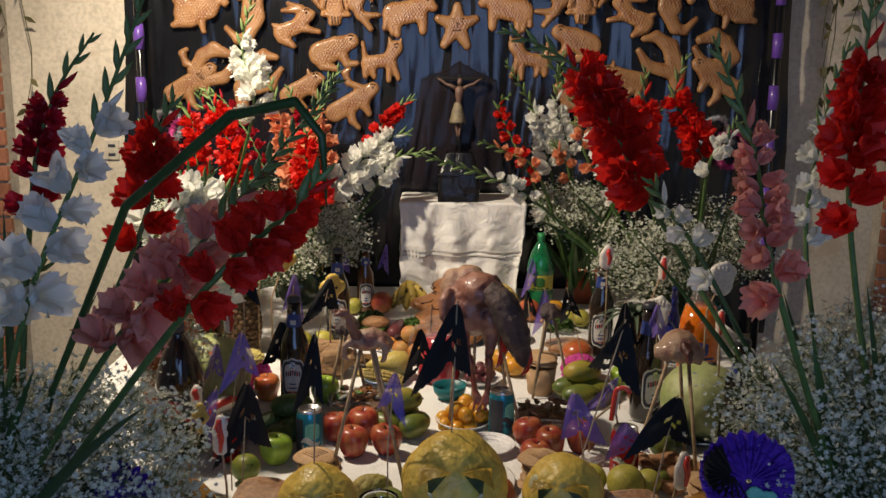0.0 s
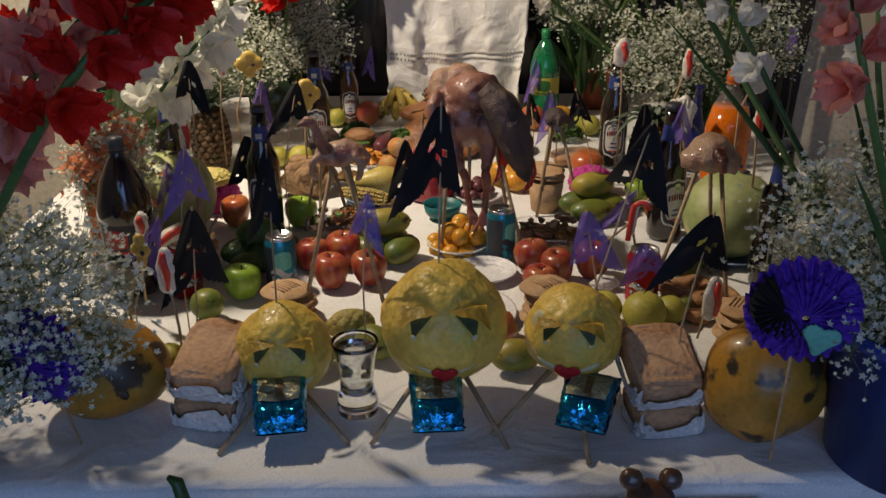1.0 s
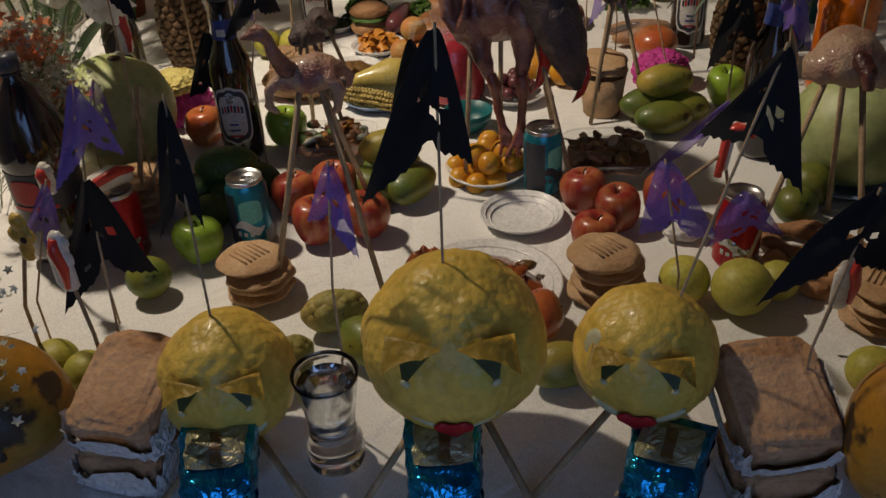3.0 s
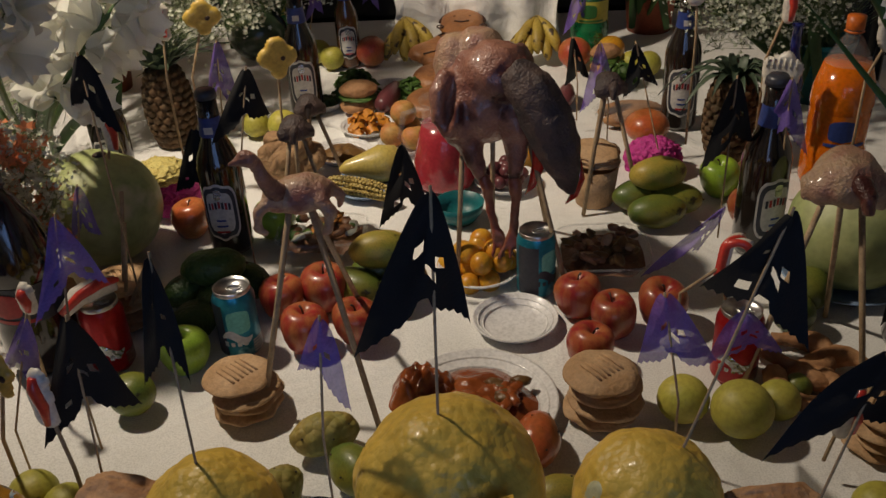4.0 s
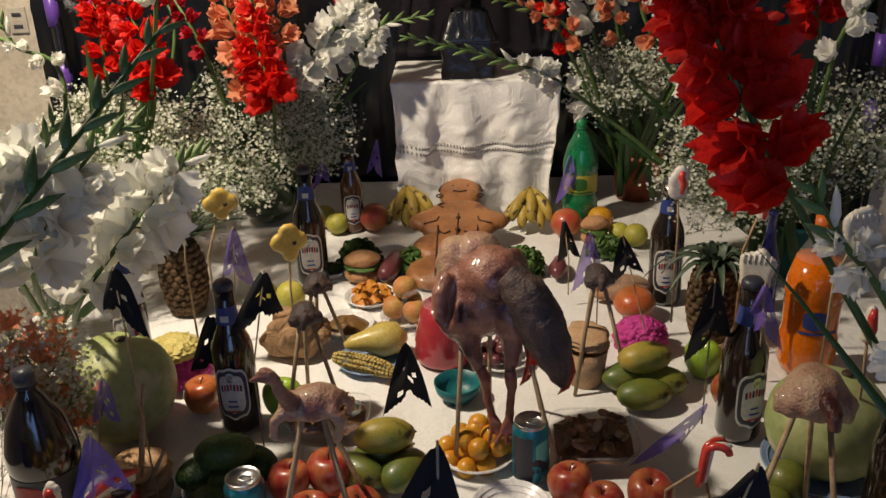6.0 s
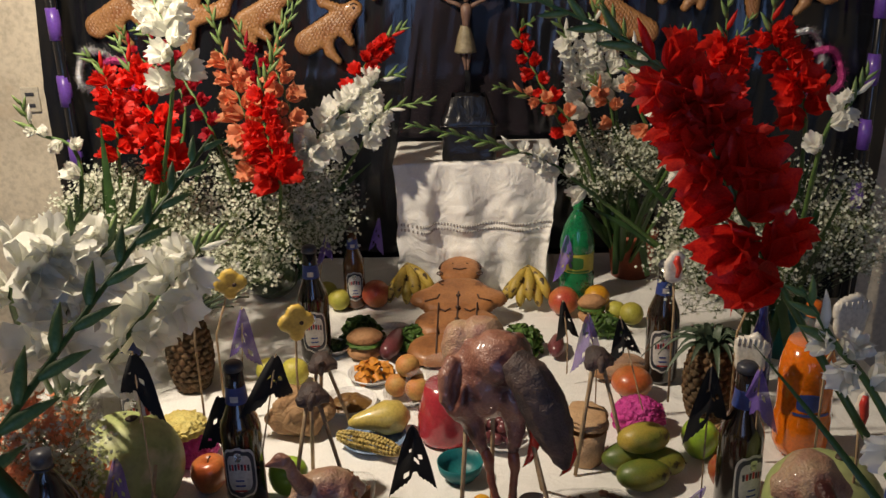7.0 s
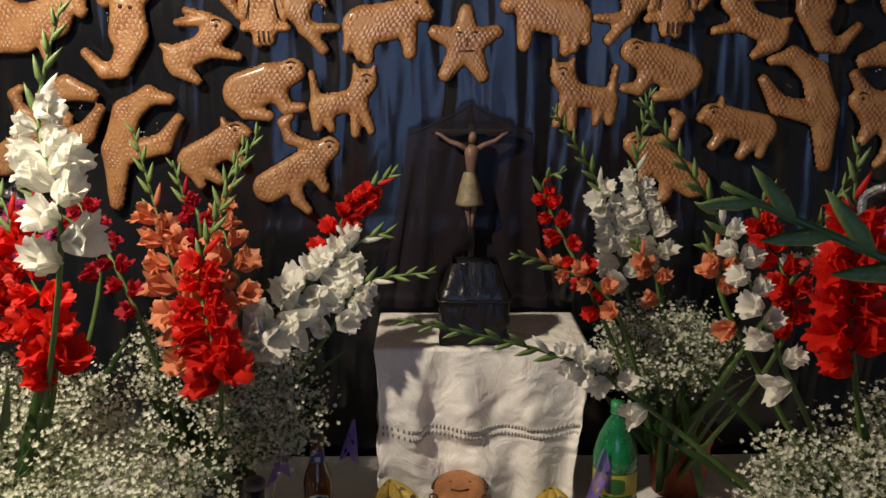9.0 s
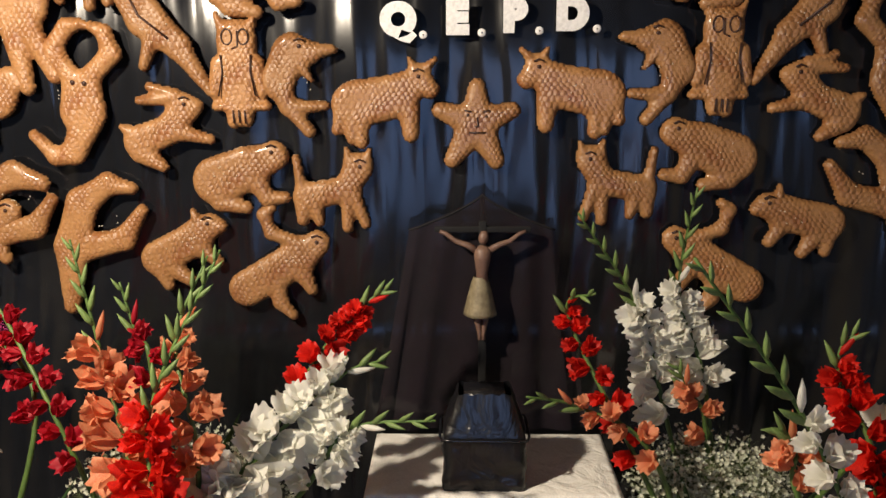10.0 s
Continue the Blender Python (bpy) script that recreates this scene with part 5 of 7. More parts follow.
thing("aubergine", "dark red aubergine beside greens", "aubergine", (0.32, 1.63, Z + 0.026), 80, bm=tube([(-0.06, 0, 0), (-0.05, 0, 0), (-0.02, 0, 0), (0.03, 0, 0), (0.05, 0, 0)], [0.008, 0.017, 0.024, 0.016, 0.004], 16), mats="aubergine")
d6 = plate(-0.285, 1.66, 0.045, "small plate of green olives")
for i in range(9):
    fruit("olive", "small green olive on a plate", "avocado", -0.285 + 0.026 * math.cos(i * 2.4) * (i / 9) ** 0.5, 1.66 + 0.026 * math.sin(i * 2.4) * (i / 9) ** 0.5, 0.011, 1.1, 0.02, Z + 0.004, group="green olives", stem=False, n=10)


# bananas
def bananas(x, y, turn, n, seed):
    t = thing("banana_bunch", "bunch of ripe yellow bananas with brown streaks", "bananas", (x, y, Z), turn, "banana bunches")
    for i in range(n):
        a = -0.75 + 1.5 * i / (n - 1)
        lift = 0.02 + 0.02 * (i % 2)
        pts = []
        for k in range(9):
            s = k / 8
            bend = 1.9 * s
            pts.append((0.085 * math.sin(a) * math.sin(bend * 0.85) + 0.012 * math.sin(a) * k / 8, -0.09 * math.cos(a) * math.sin(bend * 0.8), 0.075 + lift - 0.085 * s ** 1.3 * (1.0 - 0.12 * s)))
        part("banana", tube(pts, [0.006, 0.011, 0.0155, 0.017, 0.0175, 0.017, 0.0155, 0.011, 0.004], 7), "banana", t)
    part("crown", blob((0.014, 0.012, 0.02), (0, 0.004, 0.085), 0.3, 8, seed, 2), "dark_wood", t, "dark cut crown")


bananas(-0.1, 2.02, 10, 6, 1)
bananas(0.27, 1.98, -12, 6, 2)

# big gingerbread figure lying flat, leaning on the stand
gm = new("figure_bread", finish("figure_bread", puffy([(0, 0.5, 0, 0.52, 0.063, 0.063), (-0.03, 0.40, 0.03, 0.40, 0.05, 0.05), (-0.03, 0.40, -0.105, 0.35, 0.04, 0.036), (0.03, 0.40, 0.105, 0.35, 0.04, 0.036), (-0.05, 0.33, 0.05, 0.33, 0.06, 0.06), (-0.06, 0.22, 0.06, 0.22, 0.06, 0.06), (-0.065, 0.1, 0.065, 0.1, 0.065, 0.065)], 0.022, 0.006, 0.014), "dough_plain"))
gm.matrix_basis = pose(0.045, 1.5, Z + 0.003, -80, 0, -2)
tagged(gm, "large flat gingerbread figure with dark scored lines, lying before the stand", "gingerbread")
for pts in ([(0, 0.36), (0, 0.06)], [(-0.055, 0.3), (-0.05, 0.06)], [(0.055, 0.3), (0.05, 0.06)], [(-0.095, 0.31), (-0.06, 0.325), (-0.055, 0.345)], [(0.095, 0.31), (0.06, 0.325), (0.055, 0.345)],
            [(-0.05, 0.27), (-0.035, 0.258), (-0.02, 0.27)], [(0.05, 0.27), (0.035, 0.258), (0.02, 0.27)], [(-0.02, 0.49), (0, 0.484), (0.02, 0.49)], [(-0.045, 0.395), (-0.06, 0.41), (-0.045, 0.42)]):
    part("icing_line", tube([(x, -0.0262, z) for x, z in pts], 0.0024, 6), "icing_line", gm, "dark scored line")
part("hair_line", tube([(0.063 * math.cos(a), -0.012, 0.512 + 0.063 * math.sin(a)) for a in (math.pi * i / 16 for i in range(17))], 0.0035, 6), "icing_line", gm, "dark scored line")
for z in (0.34, 0.28, 0.22):
    part("button", blob((0.007, 0.005, 0.007), (0, -0.026, z), sub=2), "icing_line", gm)
for s in (-1, 1):
    part("eye", blob((0.004, 0.003, 0.002), (s * 0.022, -0.025, 0.52), sub=1), "icing_line", gm)
    part("ear", tube([(s * 0.06 + 0.009 * math.cos(a), -0.018, 0.475 + 0.009 * math.sin(a)) for a in (math.tau * i / 10 for i in range(11))], 0.002, 5), "icing_line", gm)


# cans and bottles
def wrap_band(r, z0, z1, a0, a1, m, parent, name="label", label="", out=0.0006, n=20):
    f = lambda u, v: ((r + out) * math.cos(a0 + (a1 - a0) * u), (r + out) * math.sin(a0 + (a1 - a0) * u), z0 + (z1 - z0) * v)
    return part(name, sheet(f, n, 2), m, parent, label)


def rounded_label(r, z0, z1, a0, a1, m, parent, out, label=""):
    f = lambda u, v: (lambda w: ((r + out) * math.cos((a0 + a1) / 2 + (a1 - a0) / 2 * w * (2 * u - 1)), (r + out) * math.sin((a0 + a1) / 2 + (a1 - a0) / 2 * w * (2 * u - 1)), z0 + (z1 - z0) * v))((1 - abs(2 * v - 1) ** 5) ** 0.5 * 0.92 + 0.08)
    return part("label", sheet(f, 16, 16), m, parent, label)


def can(x, y, m, label, turn, mark, tilt=(0, 0)):
    c = thing("drink_can", label, "drink can", (x, y, Z), turn, "drink cans", tilt=tilt)
    part("body", lathe([(0.0, 0.003), (0.023, 0.003), (0.026, 0.0), (0.033, 0.01), (0.033, 0.104), (0.0285, 0.115)], 32), m, c)
    part("lid", lathe([(0.0285, 0.115), (0.0285, 0.121), (0.0275, 0.122), (0.026, 0.116), (0.0, 0.116)], 32), "aluminium", c, "bare metal lid")
    part("pull_tab", tube([(0.011 * math.cos(t) + 0.004, 0.007 * math.sin(t), 0.118) for t in (math.tau * i / 14 for i in range(15))], 0.0014, 6), "aluminium", c)
    back = wrap_band(0.033, 0.012, 0.103, -3.1, -1.95, "label_dark" if m == "can_teal" else m, c, "panel", "darker printed side")
    if m == "can_teal":
        rounded_label(0.033, 0.052, 0.094, -1.8, -0.7, "mint_paper", c, 0.0006, "pale green printed patch")
    curl = lambda u, v: (lambda a, z: (0.0338 * math.cos(a), 0.0338 * math.sin(a), z))(-2.15 + 1.45 * u, 0.045 + 0.007 * math.sin(6.0 * u) + 0.013 * (v - 0.5) * (0.35 + math.sin(math.pi * u)))
    part("logo", sheet(curl, 24, 3), mark, c, "pale sweeping emblem shape")
    for k in range(4):
        wrap_band(0.033, 0.03, 0.039 - 0.002 * (k % 2), -2.05 + 0.3 * k, -1.87 + 0.3 * k, mark, c, "print_bar", "", 0.001, 4)
    for k in range(5):
        wrap_band(0.033, 0.012 + 0.005 * k, 0.0145 + 0.005 * k, -0.7, 0.1, mark, c, "print_bar")


can(-0.286, 0.645, "can_teal", "teal and dark blue juice can", 0, "label_white")
can(0.19, 0.79, "can_teal", "teal and dark blue juice can", 25, "label_dark")
can(-0.483, 0.615, "can_red", "red soft drink can with silver stripes", 10, "foil_silver")
can(0.463, 0.55, "can_red", "red soft drink can with silver stripes", -30, "foil_silver")
can(0.66, 1.3, "label_blue", "dark blue drink can", -30, "foil_silver")


melt = bmesh.new()
tube([(-0.05, -0.02, -0.01), (-0.025, -0.01, 0.008), (0, 0, 0.012), (0.03, 0.008, 0.008)], [0.01, 0.016, 0.018, 0.012], 10, melt)
lying = thing("iced_cookie", "white and red iced cookie slumped on a red can", "cookie", (-0.483, 0.615, Z + 0.132), 20, bm=melt, mats="icing_white")
part("stripe", tube([(-0.05, -0.03, -0.004), (-0.02, -0.022, 0.016), (0.012, -0.01, 0.024), (0.036, 0.0, 0.018)], [0.005, 0.008, 0.009, 0.004], 8), "icing_red", lying, "red icing stripe")


def beer(x, y, k, label, turn=0, m="black_glass", oval_label=True, tilt=(0, 0)):
    b = thing("beer_bottle", label, "bottle", (x, y, Z), turn, "beer bottles", tilt=tilt)
    part("bottle", lathe([(r * k, z * k) for r, z in ((0, 0.003), (0.028, 0.002), (0.031, 0.01), (0.031, 0.135), (0.028, 0.15), (0.018, 0.175), (0.0145, 0.2), (0.0135, 0.235), (0.0, 0.236))], 32), m, b)
    part("cap", lathe([(r * k, z * k) for r, z in ((0.0, 0.2455), (0.011, 0.245), (0.0145, 0.241), (0.0155, 0.233), (0.0135, 0.233))], 21, wobble=0.02), "label_dark", b)
    r = 0.031 * k
    edge = rounded_label(r, 0.028 * k, 0.118 * k, -2.4, -0.74, "label_white", b, 0.0006, "pale-edged shield label")
    lab = rounded_label(r, 0.032 * k, 0.114 * k, -2.32, -0.82, "label_dark", b, 0.0012, "dark blue-grey shield")
    rounded_label(r, 0.04 * k, 0.107 * k, -2.16, -0.98, "label_white", lab, 0.0016, "pale printed field")
    rounded_label(r, 0.093 * k, 0.11 * k, -1.75, -1.4, "foil_silver", lab, 0.0018, "small silver crest")
    for q in range(7):
        w = -2.05 + 0.145 * q
        wrap_band(r, (0.0775 + 0.0012 * (3 - abs(q - 3))) * k, (0.088 + 0.0012 * (3 - abs(q - 3))) * k, w, w + 0.1, "label_red" if q % 2 else "label_dark", lab, "print_bar", "", 0.0024, 3)
    for q in range(3):
        wrap_band(r, (0.042 + 0.009 * q) * k, (0.045 + 0.009 * q) * k, -1.85 + 0.04 * q, -1.29 - 0.04 * q, "label_blue" if q else "label_red", lab, "print_bar", "", 0.0024, 6)
    part("neck_label", lathe([(0.0175 * k, 0.181 * k), (0.0152 * k, 0.2 * k), (0.0149 * k, 0.208 * k)], 24), "label_blue", b, "blue neck label")
    wrap_band(0.0166 * k, 0.186 * k, 0.196 * k, -1.9, -1.2, "label_white", b, "neck_mark", "", 0.0012, 6)
    return b


beer(-0.258, 1.97, 1.05, "brown glass beer bottle with an oval label", 8, "beer_glass")
beer(-0.373, 0.97, 1.3, "large dark beer bottle with an oval crest label", 0)
beer(-0.325, 1.615, 1.32, "large dark beer bottle with an oval crest label", 5)
beer(0.563, 1.47, 1.3, "large dark beer bottle with an oval crest label", -8, tilt=(0, 0))
beer(0.59, 0.91, 1.34, "large dark beer bottle standing by an orange soda", 20)
beer(0.745, 0.62, 1.3, "large dark beer bottle near the green melon", 15)
beer(-0.66, 1.2, 1.25, "dark beer bottle behind the pink crepe bread", 5)


def soda(x, y, k, m, cap, label, turn=0, level=1.0, lab=None):
    b = thing("soda_bottle", label, "bottle", (x, y, Z), turn)
    pr = [(0, 0.006), (0.03, 0.002), (0.046, 0.01), (0.054, 0.03), (0.054, 0.09), (0.051, 0.1), (0.051, 0.165), (0.054, 0.175), (0.052, 0.2), (0.04, 0.245), (0.022, 0.28), (0.0135, 0.292), (0.0135, 0.305)]
    full = [(r, z) for r, z in pr if z <= 0.305 * level]
    part("bottle", lathe([(r * k, z * k) for r, z in full] + ([] if level >= 1 else [(0, full[-1][1] * k)]), 36), m, b)
    if level < 1:
        rest = [(r, z) for r, z in pr if z >= full[-1][1]]
        part("empty_neck", lathe([(r * k, z * k) for r, z in rest], 36), "clear_plastic", b, "clear plastic shoulder")
    part("cap", lathe([(0.0145 * k, 0.303 * k), (0.0155 * k, 0.305 * k), (0.0155 * k, 0.325 * k), (0.0, 0.327 * k)], 24), cap, b)
    part("neck_ring", lathe([(0.0135 * k, 0.297 * k), (0.0165 * k, 0.299 * k), (0.0135 * k, 0.301 * k)], 24), cap, b)
    if lab:
        wrap = part("label", lathe([(0.0516 * k, 0.103 * k), (0.0518 * k, 0.163 * k)], 36), lab[0], b, lab[2])
        rounded_label(0.052 * k, 0.115 * k, 0.155 * k, -2.2, -1.3, lab[1], wrap, 0.001, "printed emblem shape")
        wrap_band(0.052 * k, 0.106 * k, 0.112 * k, -2.3, -0.9, lab[1], wrap, "print_bar", "", 0.001)
    return b


soda(0.417, 2.0, 0.97, "soda_green", "cap_green", "large green plastic soda bottle with a yellow label", 0, lab=("label_yellow", "ink_green", "yellow and green label"))
soda(-0.5, 2.2, 0.95, "soda_green", "cap_green", "large green plastic soda bottle among flowers", 0, lab=("label_yellow", "ink_green", "yellow and green label"))
soda(0.79, 1.13, 1.08, "soda_orange", "cap_orange", "large orange soda bottle with a dark blue label", 0, 0.82, lab=("soda_orange", "label_blue", "orange label with dark print"))
soda(-0.69, 0.79, 0.9, "soda_orange", "cap_orange", "orange soda bottle beside the pale melon", 20, 0.82, lab=("soda_orange", "label_white", "orange label"))
soda(-0.592, 0.625, 1.05, "cola", "label_dark", "large bottle of dark cola with a black label", 0, lab=("label_dark", "label_red", "black label with a red round emblem"))
thing("blue_bottle", "slim dark blue glass bottle", "bottle", (0.79, 1.42, Z), bm=lathe([(0, 0.003), (0.026, 0.003), (0.028, 0.01), (0.028, 0.12), (0.018, 0.16), (0.011, 0.19), (0.011, 0.24), (0.013, 0.242), (0.013, 0.25), (0, 0.25)], 24), mats="blue_glass")

# pale round melons, dark watermelon
for x, y, r, label in ((-0.6, 0.95, 0.112, "pale green round melon with yellow patches"), (0.71, 0.8, 0.105, "pale green round melon on a blue plate")):
    ob = thing("melon", label, "melon", (x, y, Z + r * 0.93), 30, "pale melons", blob((r, r, r * 0.95), rough=0.03, seed=2, sub=4), "melon_green")
    part("stem_scar", blob((0.012, 0.012, 0.004), (0.02, -0.01, r * 0.945), 0.2, 6, 3, 2), "dark_wood", ob)
plate(0.71, 0.8, 0.105, "wide blue plate under the pale melon", "plate_blue")
thing("watermelon", "small shiny dark green watermelon among the flowers", "watermelon", (-0.53, 2.06, Z + 0.076), bm=blob((0.085, 0.08, 0.078), rough=0.03, sub=4), mats="watermelon")


# pineapples
def pineapple(x, y, droop, label):
    p = thing("pineapple", label, "pineapple", (x, y, Z), 20, "pineapples")
    bm = bmesh.new()
    for row in range(11):
        z = 0.012 + row * 0.0165
        rad = 0.054 * math.sin(math.pi * (0.18 + 0.66 * row / 10)) ** 0.5
        for i in range(14):
            a = math.tau * (i + 0.5 * (row % 2)) / 14
            blob((0.0075, 0.0125, 0.0105), (rad * math.cos(a), rad * math.sin(a), z), sub=1, bm=bm, turn=(0, 0, math.degrees(a)))
    lathe([(0, 0.002), (0.042, 0.004), (0.051, 0.05), (0.053, 0.1), (0.047, 0.16), (0.03, 0.19), (0, 0.192)], 20, bm)
    part("body", bm, "pineapple", p, "brown knobbly rind")
    for i in range(34):
        a, tier = i * 2.4, i / 34
        ln, out = 0.17 - 0.07 * tier, 0.85 - 0.65 * tier
        ca, sa = math.cos(a), math.sin(a)

        def leaf(u, v, ca=ca, sa=sa, ln=ln, out=out):
            w = 0.011 * (1 - v) ** 0.6
            q = ln * v
            h = q * (1 - out * 0.55) - droop * q * q * 2.4
            rr = 0.016 + q * out
            s = (u - 0.5) * 2 * w
            return (rr * ca - s * sa, rr * sa + s * ca, 0.185 + h + abs(u - 0.5) * 0.008)

        part("leaf", sheet(leaf, 2, 6), "leaf_grey", p, "stiff grey-green leaf")


pineapple(-0.62, 1.47, 0.8, "pineapple with a spiky grey-green crown")
pineapple(0.63, 1.28, 2.2, "pineapple with a drooping grey-green crown")


# crinkled crepe breads
def crepe(x, y, z, r, h, m, label, seed):
    bm = bmesh.new()
    bmesh.ops.create_icosphere(bm, subdivisions=5, radius=1)
    for v in bm.verts:
        q = v.co.copy()
        k = 1 + 0.12 * abs(noise.noise(q * 5 + Vector((seed, 0, 0)))) * 2 + 0.06 * noise.noise(q * 14)
        v.co = Vector((q.x * r * k, q.y * r * k, (q.z * k + 0.8) * h / 2))
    return thing("crepe_flower", label, "paper flower", (x, y, z), bm=bm, mats=m)


crepe(0.463, 1.235, Z, 0.056, 0.08, "crepe_pink", "crinkled bright pink crepe paper puff", 1)
crepe(-0.53, 1.13, Z, 0.056, 0.09, "crepe_pink", "crinkled bright pink crepe paper puff", 4)
crepe(-0.545, 1.12, Z + 0.075, 0.054, 0.04, "crepe_yellow", "crinkled pale yellow crepe paper puff on a pink one", 7)

# bag of rolls and tostadas
bg = thing("bread_bag", "long bread rolls in a clear plastic bag", "bread bag", (0.46, 1.5, Z), 8)
for k in range(3):
    part("roll", blob((0.075, 0.024, 0.02), (0, -0.03 + 0.03 * k, 0.022 + 0.008 * (k == 1)), 0.1, 8, k, 3), "crust", bg)
part("film", blob((0.088, 0.062, 0.035), (0, 0, 0.036), 0.25, 12, 5, 4), "clear_plastic", bg, "clear crinkled plastic")
cp = thing("tostada_pile", "pile of pale tostadas in a paper cup", "tostadas", (0.327, 1.11, Z))
part("cup", lathe([(0, 0.002), (0.034, 0.002), (0.044, 0.08), (0.046, 0.08), (0.037, 0.0), (0, 0)], 28), "cookie", cp)
for k in range(4):
    part("tostada", blob((0.045, 0.045, 0.004), (0.004 * (k % 2), 0.003 * k, 0.084 + 0.007 * k), 0.2, 14, k, 3, turn=(6 * k - 8, 5, 0)), "cookie", cp)
pb = thing("paper_bag", "folded brown paper parcel of fruit", "paper bag", (-0.31, 1.25, Z), 15, bm=blob((0.075, 0.06, 0.055), (0, 0, 0.05), 0.35, 9, 3, 4), mats="brown_paper")
thing("wrapped_sweet", "sweet wrapped in thin white plastic", "sweet", (0.4, 0.62, Z), bm=blob((0.03, 0.02, 0.015), (0, 0, 0.014), 0.3, 9, 3, 3), mats="paper_white")


# ---- plucked poultry on sticks ----
def meat_mesh(shapes, m, voxel=0.004):
    bm = bmesh.new()
    for s in shapes:
        if s[0] == "b":
            blob(s[1], s[2], 0.08, 9, 1, 3, bm, s[3])
        else:
            tube(s[1], s[2], 10, bm)
    me = finish("poultry", bm, m)
    ob = bpy.data.objects.new("poultry", me)
    scene.collection.objects.link(ob)
    mod = ob.modifiers.new("melt", "REMESH")
    mod.mode, mod.voxel_size, mod.use_smooth_shade = "VOXEL", voxel, True
    sm = ob.modifiers.new("even", "SMOOTH")
    sm.factor, sm.iterations = 0.6, 5
    made = bpy.data.meshes.new_from_object(ob.evaluated_get(bpy.context.evaluated_depsgraph_get()))
    bpy.data.objects.remove(ob)
    for v in made.vertices:
        v.co += v.normal * 0.0025 * noise.noise(v.co * 60)
    return made


def put_meat(name, label, shapes, extra, sticks, where, turn, m="poultry"):
    t = thing(name, label, "poultry meat", where, turn)
    part("carcass", meat_mesh(shapes, m), None, t)
    for nm, sh, mm, lb in extra:
        part(nm, meat_mesh(sh, mm, 0.003), None, t, lb)
    for a, b in sticks:
        part("stick_leg", tube([a, b], [0.0045, 0.0042], 7), "wood_stick", t, "wooden stick leg")
    return t


put_meat("poultry", "plucked turkey carcass propped on sticks", [
    ("b", (0.072, 0.088, 0.086), (-0.018, 0.02, -0.004), (18, 0, 0)), ("b", (0.058, 0.058, 0.05), (0.008, -0.018, 0.042), (0, 12, 0)), ("b", (0.034, 0.05, 0.05), (0.038, 0.0, 0.03), (0, 0, 0)),
    ("b", (0.034, 0.036, 0.05), (-0.05, -0.03, -0.035), (0, 14, 0)), ("b", (0.034, 0.036, 0.05), (0.034, -0.036, -0.035), (0, -10, 0)),
    ("t", [(-0.072, -0.02, 0.045), (-0.088, -0.045, 0.02), (-0.09, -0.055, -0.02), (-0.074, -0.06, -0.05)], [0.014, 0.015, 0.012, 0.009]), ("t", [(-0.074, -0.06, -0.05), (-0.06, -0.066, -0.025), (-0.056, -0.062, 0.01)], [0.01, 0.009, 0.005]),
    ("t", [(-0.045, -0.03, -0.06), (-0.033, -0.045, -0.1), (-0.02, -0.05, -0.135)], [0.028, 0.017, 0.01]), ("t", [(0.036, -0.04, -0.06), (0.036, -0.055, -0.1), (0.03, -0.06, -0.135)], [0.026, 0.016, 0.01])],
    [("skin_fold", [("b", (0.042, 0.05, 0.062), (-0.052, 0.035, 0.03), (0, -14, 0)), ("b", (0.04, 0.04, 0.03), (-0.02, 0.03, 0.07), (0, 0, 0))], "poultry_skin", "pale loose skin"),
     ("neck_and_head", [("t", [(0.028, -0.05, 0.052), (0.058, -0.072, 0.03), (0.082, -0.084, -0.015), (0.1, -0.09, -0.065), (0.114, -0.094, -0.11), (0.12, -0.096, -0.142)], [0.03, 0.039, 0.043, 0.038, 0.024, 0.008])], "poultry_dark", "dark mottled skin"),
     ("lower_leg", [("t", [(-0.02, -0.05, -0.125), (-0.012, -0.055, -0.15), (-0.012, -0.056, -0.17), (0.0, -0.06, -0.225)], [0.011, 0.012, 0.008, 0.008])] + [("t", [(0, -0.06, -0.218), (0.012 + 0.016 * k, -0.082, -0.268)], [0.0065, 0.0035]) for k in (-1.2, 0, 1.2)], "poultry_leg", "reddish scaly leg"),
     ("lower_leg", [("t", [(0.03, -0.06, -0.125), (0.034, -0.064, -0.15), (0.033, -0.065, -0.17), (0.03, -0.07, -0.222)], [0.011, 0.012, 0.008, 0.008])] + [("t", [(0.03, -0.07, -0.215), (0.022 + 0.016 * k, -0.092, -0.266)], [0.0065, 0.0035]) for k in (-1.2, 0, 1.2)], "poultry_leg", "reddish scaly leg")],
    [((-0.05, -0.02, -0.05), (-0.07, -0.08, -0.319)), ((0.05, -0.04, -0.04), (0.12, -0.16, -0.319)), ((0.0, 0.03, -0.05), (-0.005, 0.05, -0.319)), ((0.05, 0.04, -0.04), (0.1, 0.1, -0.319))],
    (0.125, 0.9, Z + 0.32), 0)
ch = thing("chili_pepper", "long shiny red chili hung on the turkey", "chili", (0.19, 0.84, 1.035), bm=tube([(0, 0, 0), (0.006, -0.004, -0.03), (0.006, -0.004, -0.07), (-0.004, -0.004, -0.105), (-0.016, 0, -0.125)], [0.006, 0.011, 0.011, 0.007, 0.001], 12), mats="chili")
part("stem", tube([(0, 0, -0.002), (-0.004, 0.004, 0.02)], 0.0025, 6), "stem", ch)
ch2 = thing("chili_pepper", "long shiny red chili beside the turkey's neck", "chili", (0.262, 0.84, 0.97), bm=tube([(0, 0, 0), (0.002, -0.004, -0.03), (-0.006, -0.004, -0.06), (-0.02, 0, -0.08)], [0.005, 0.009, 0.007, 0.001], 12), mats="chili")
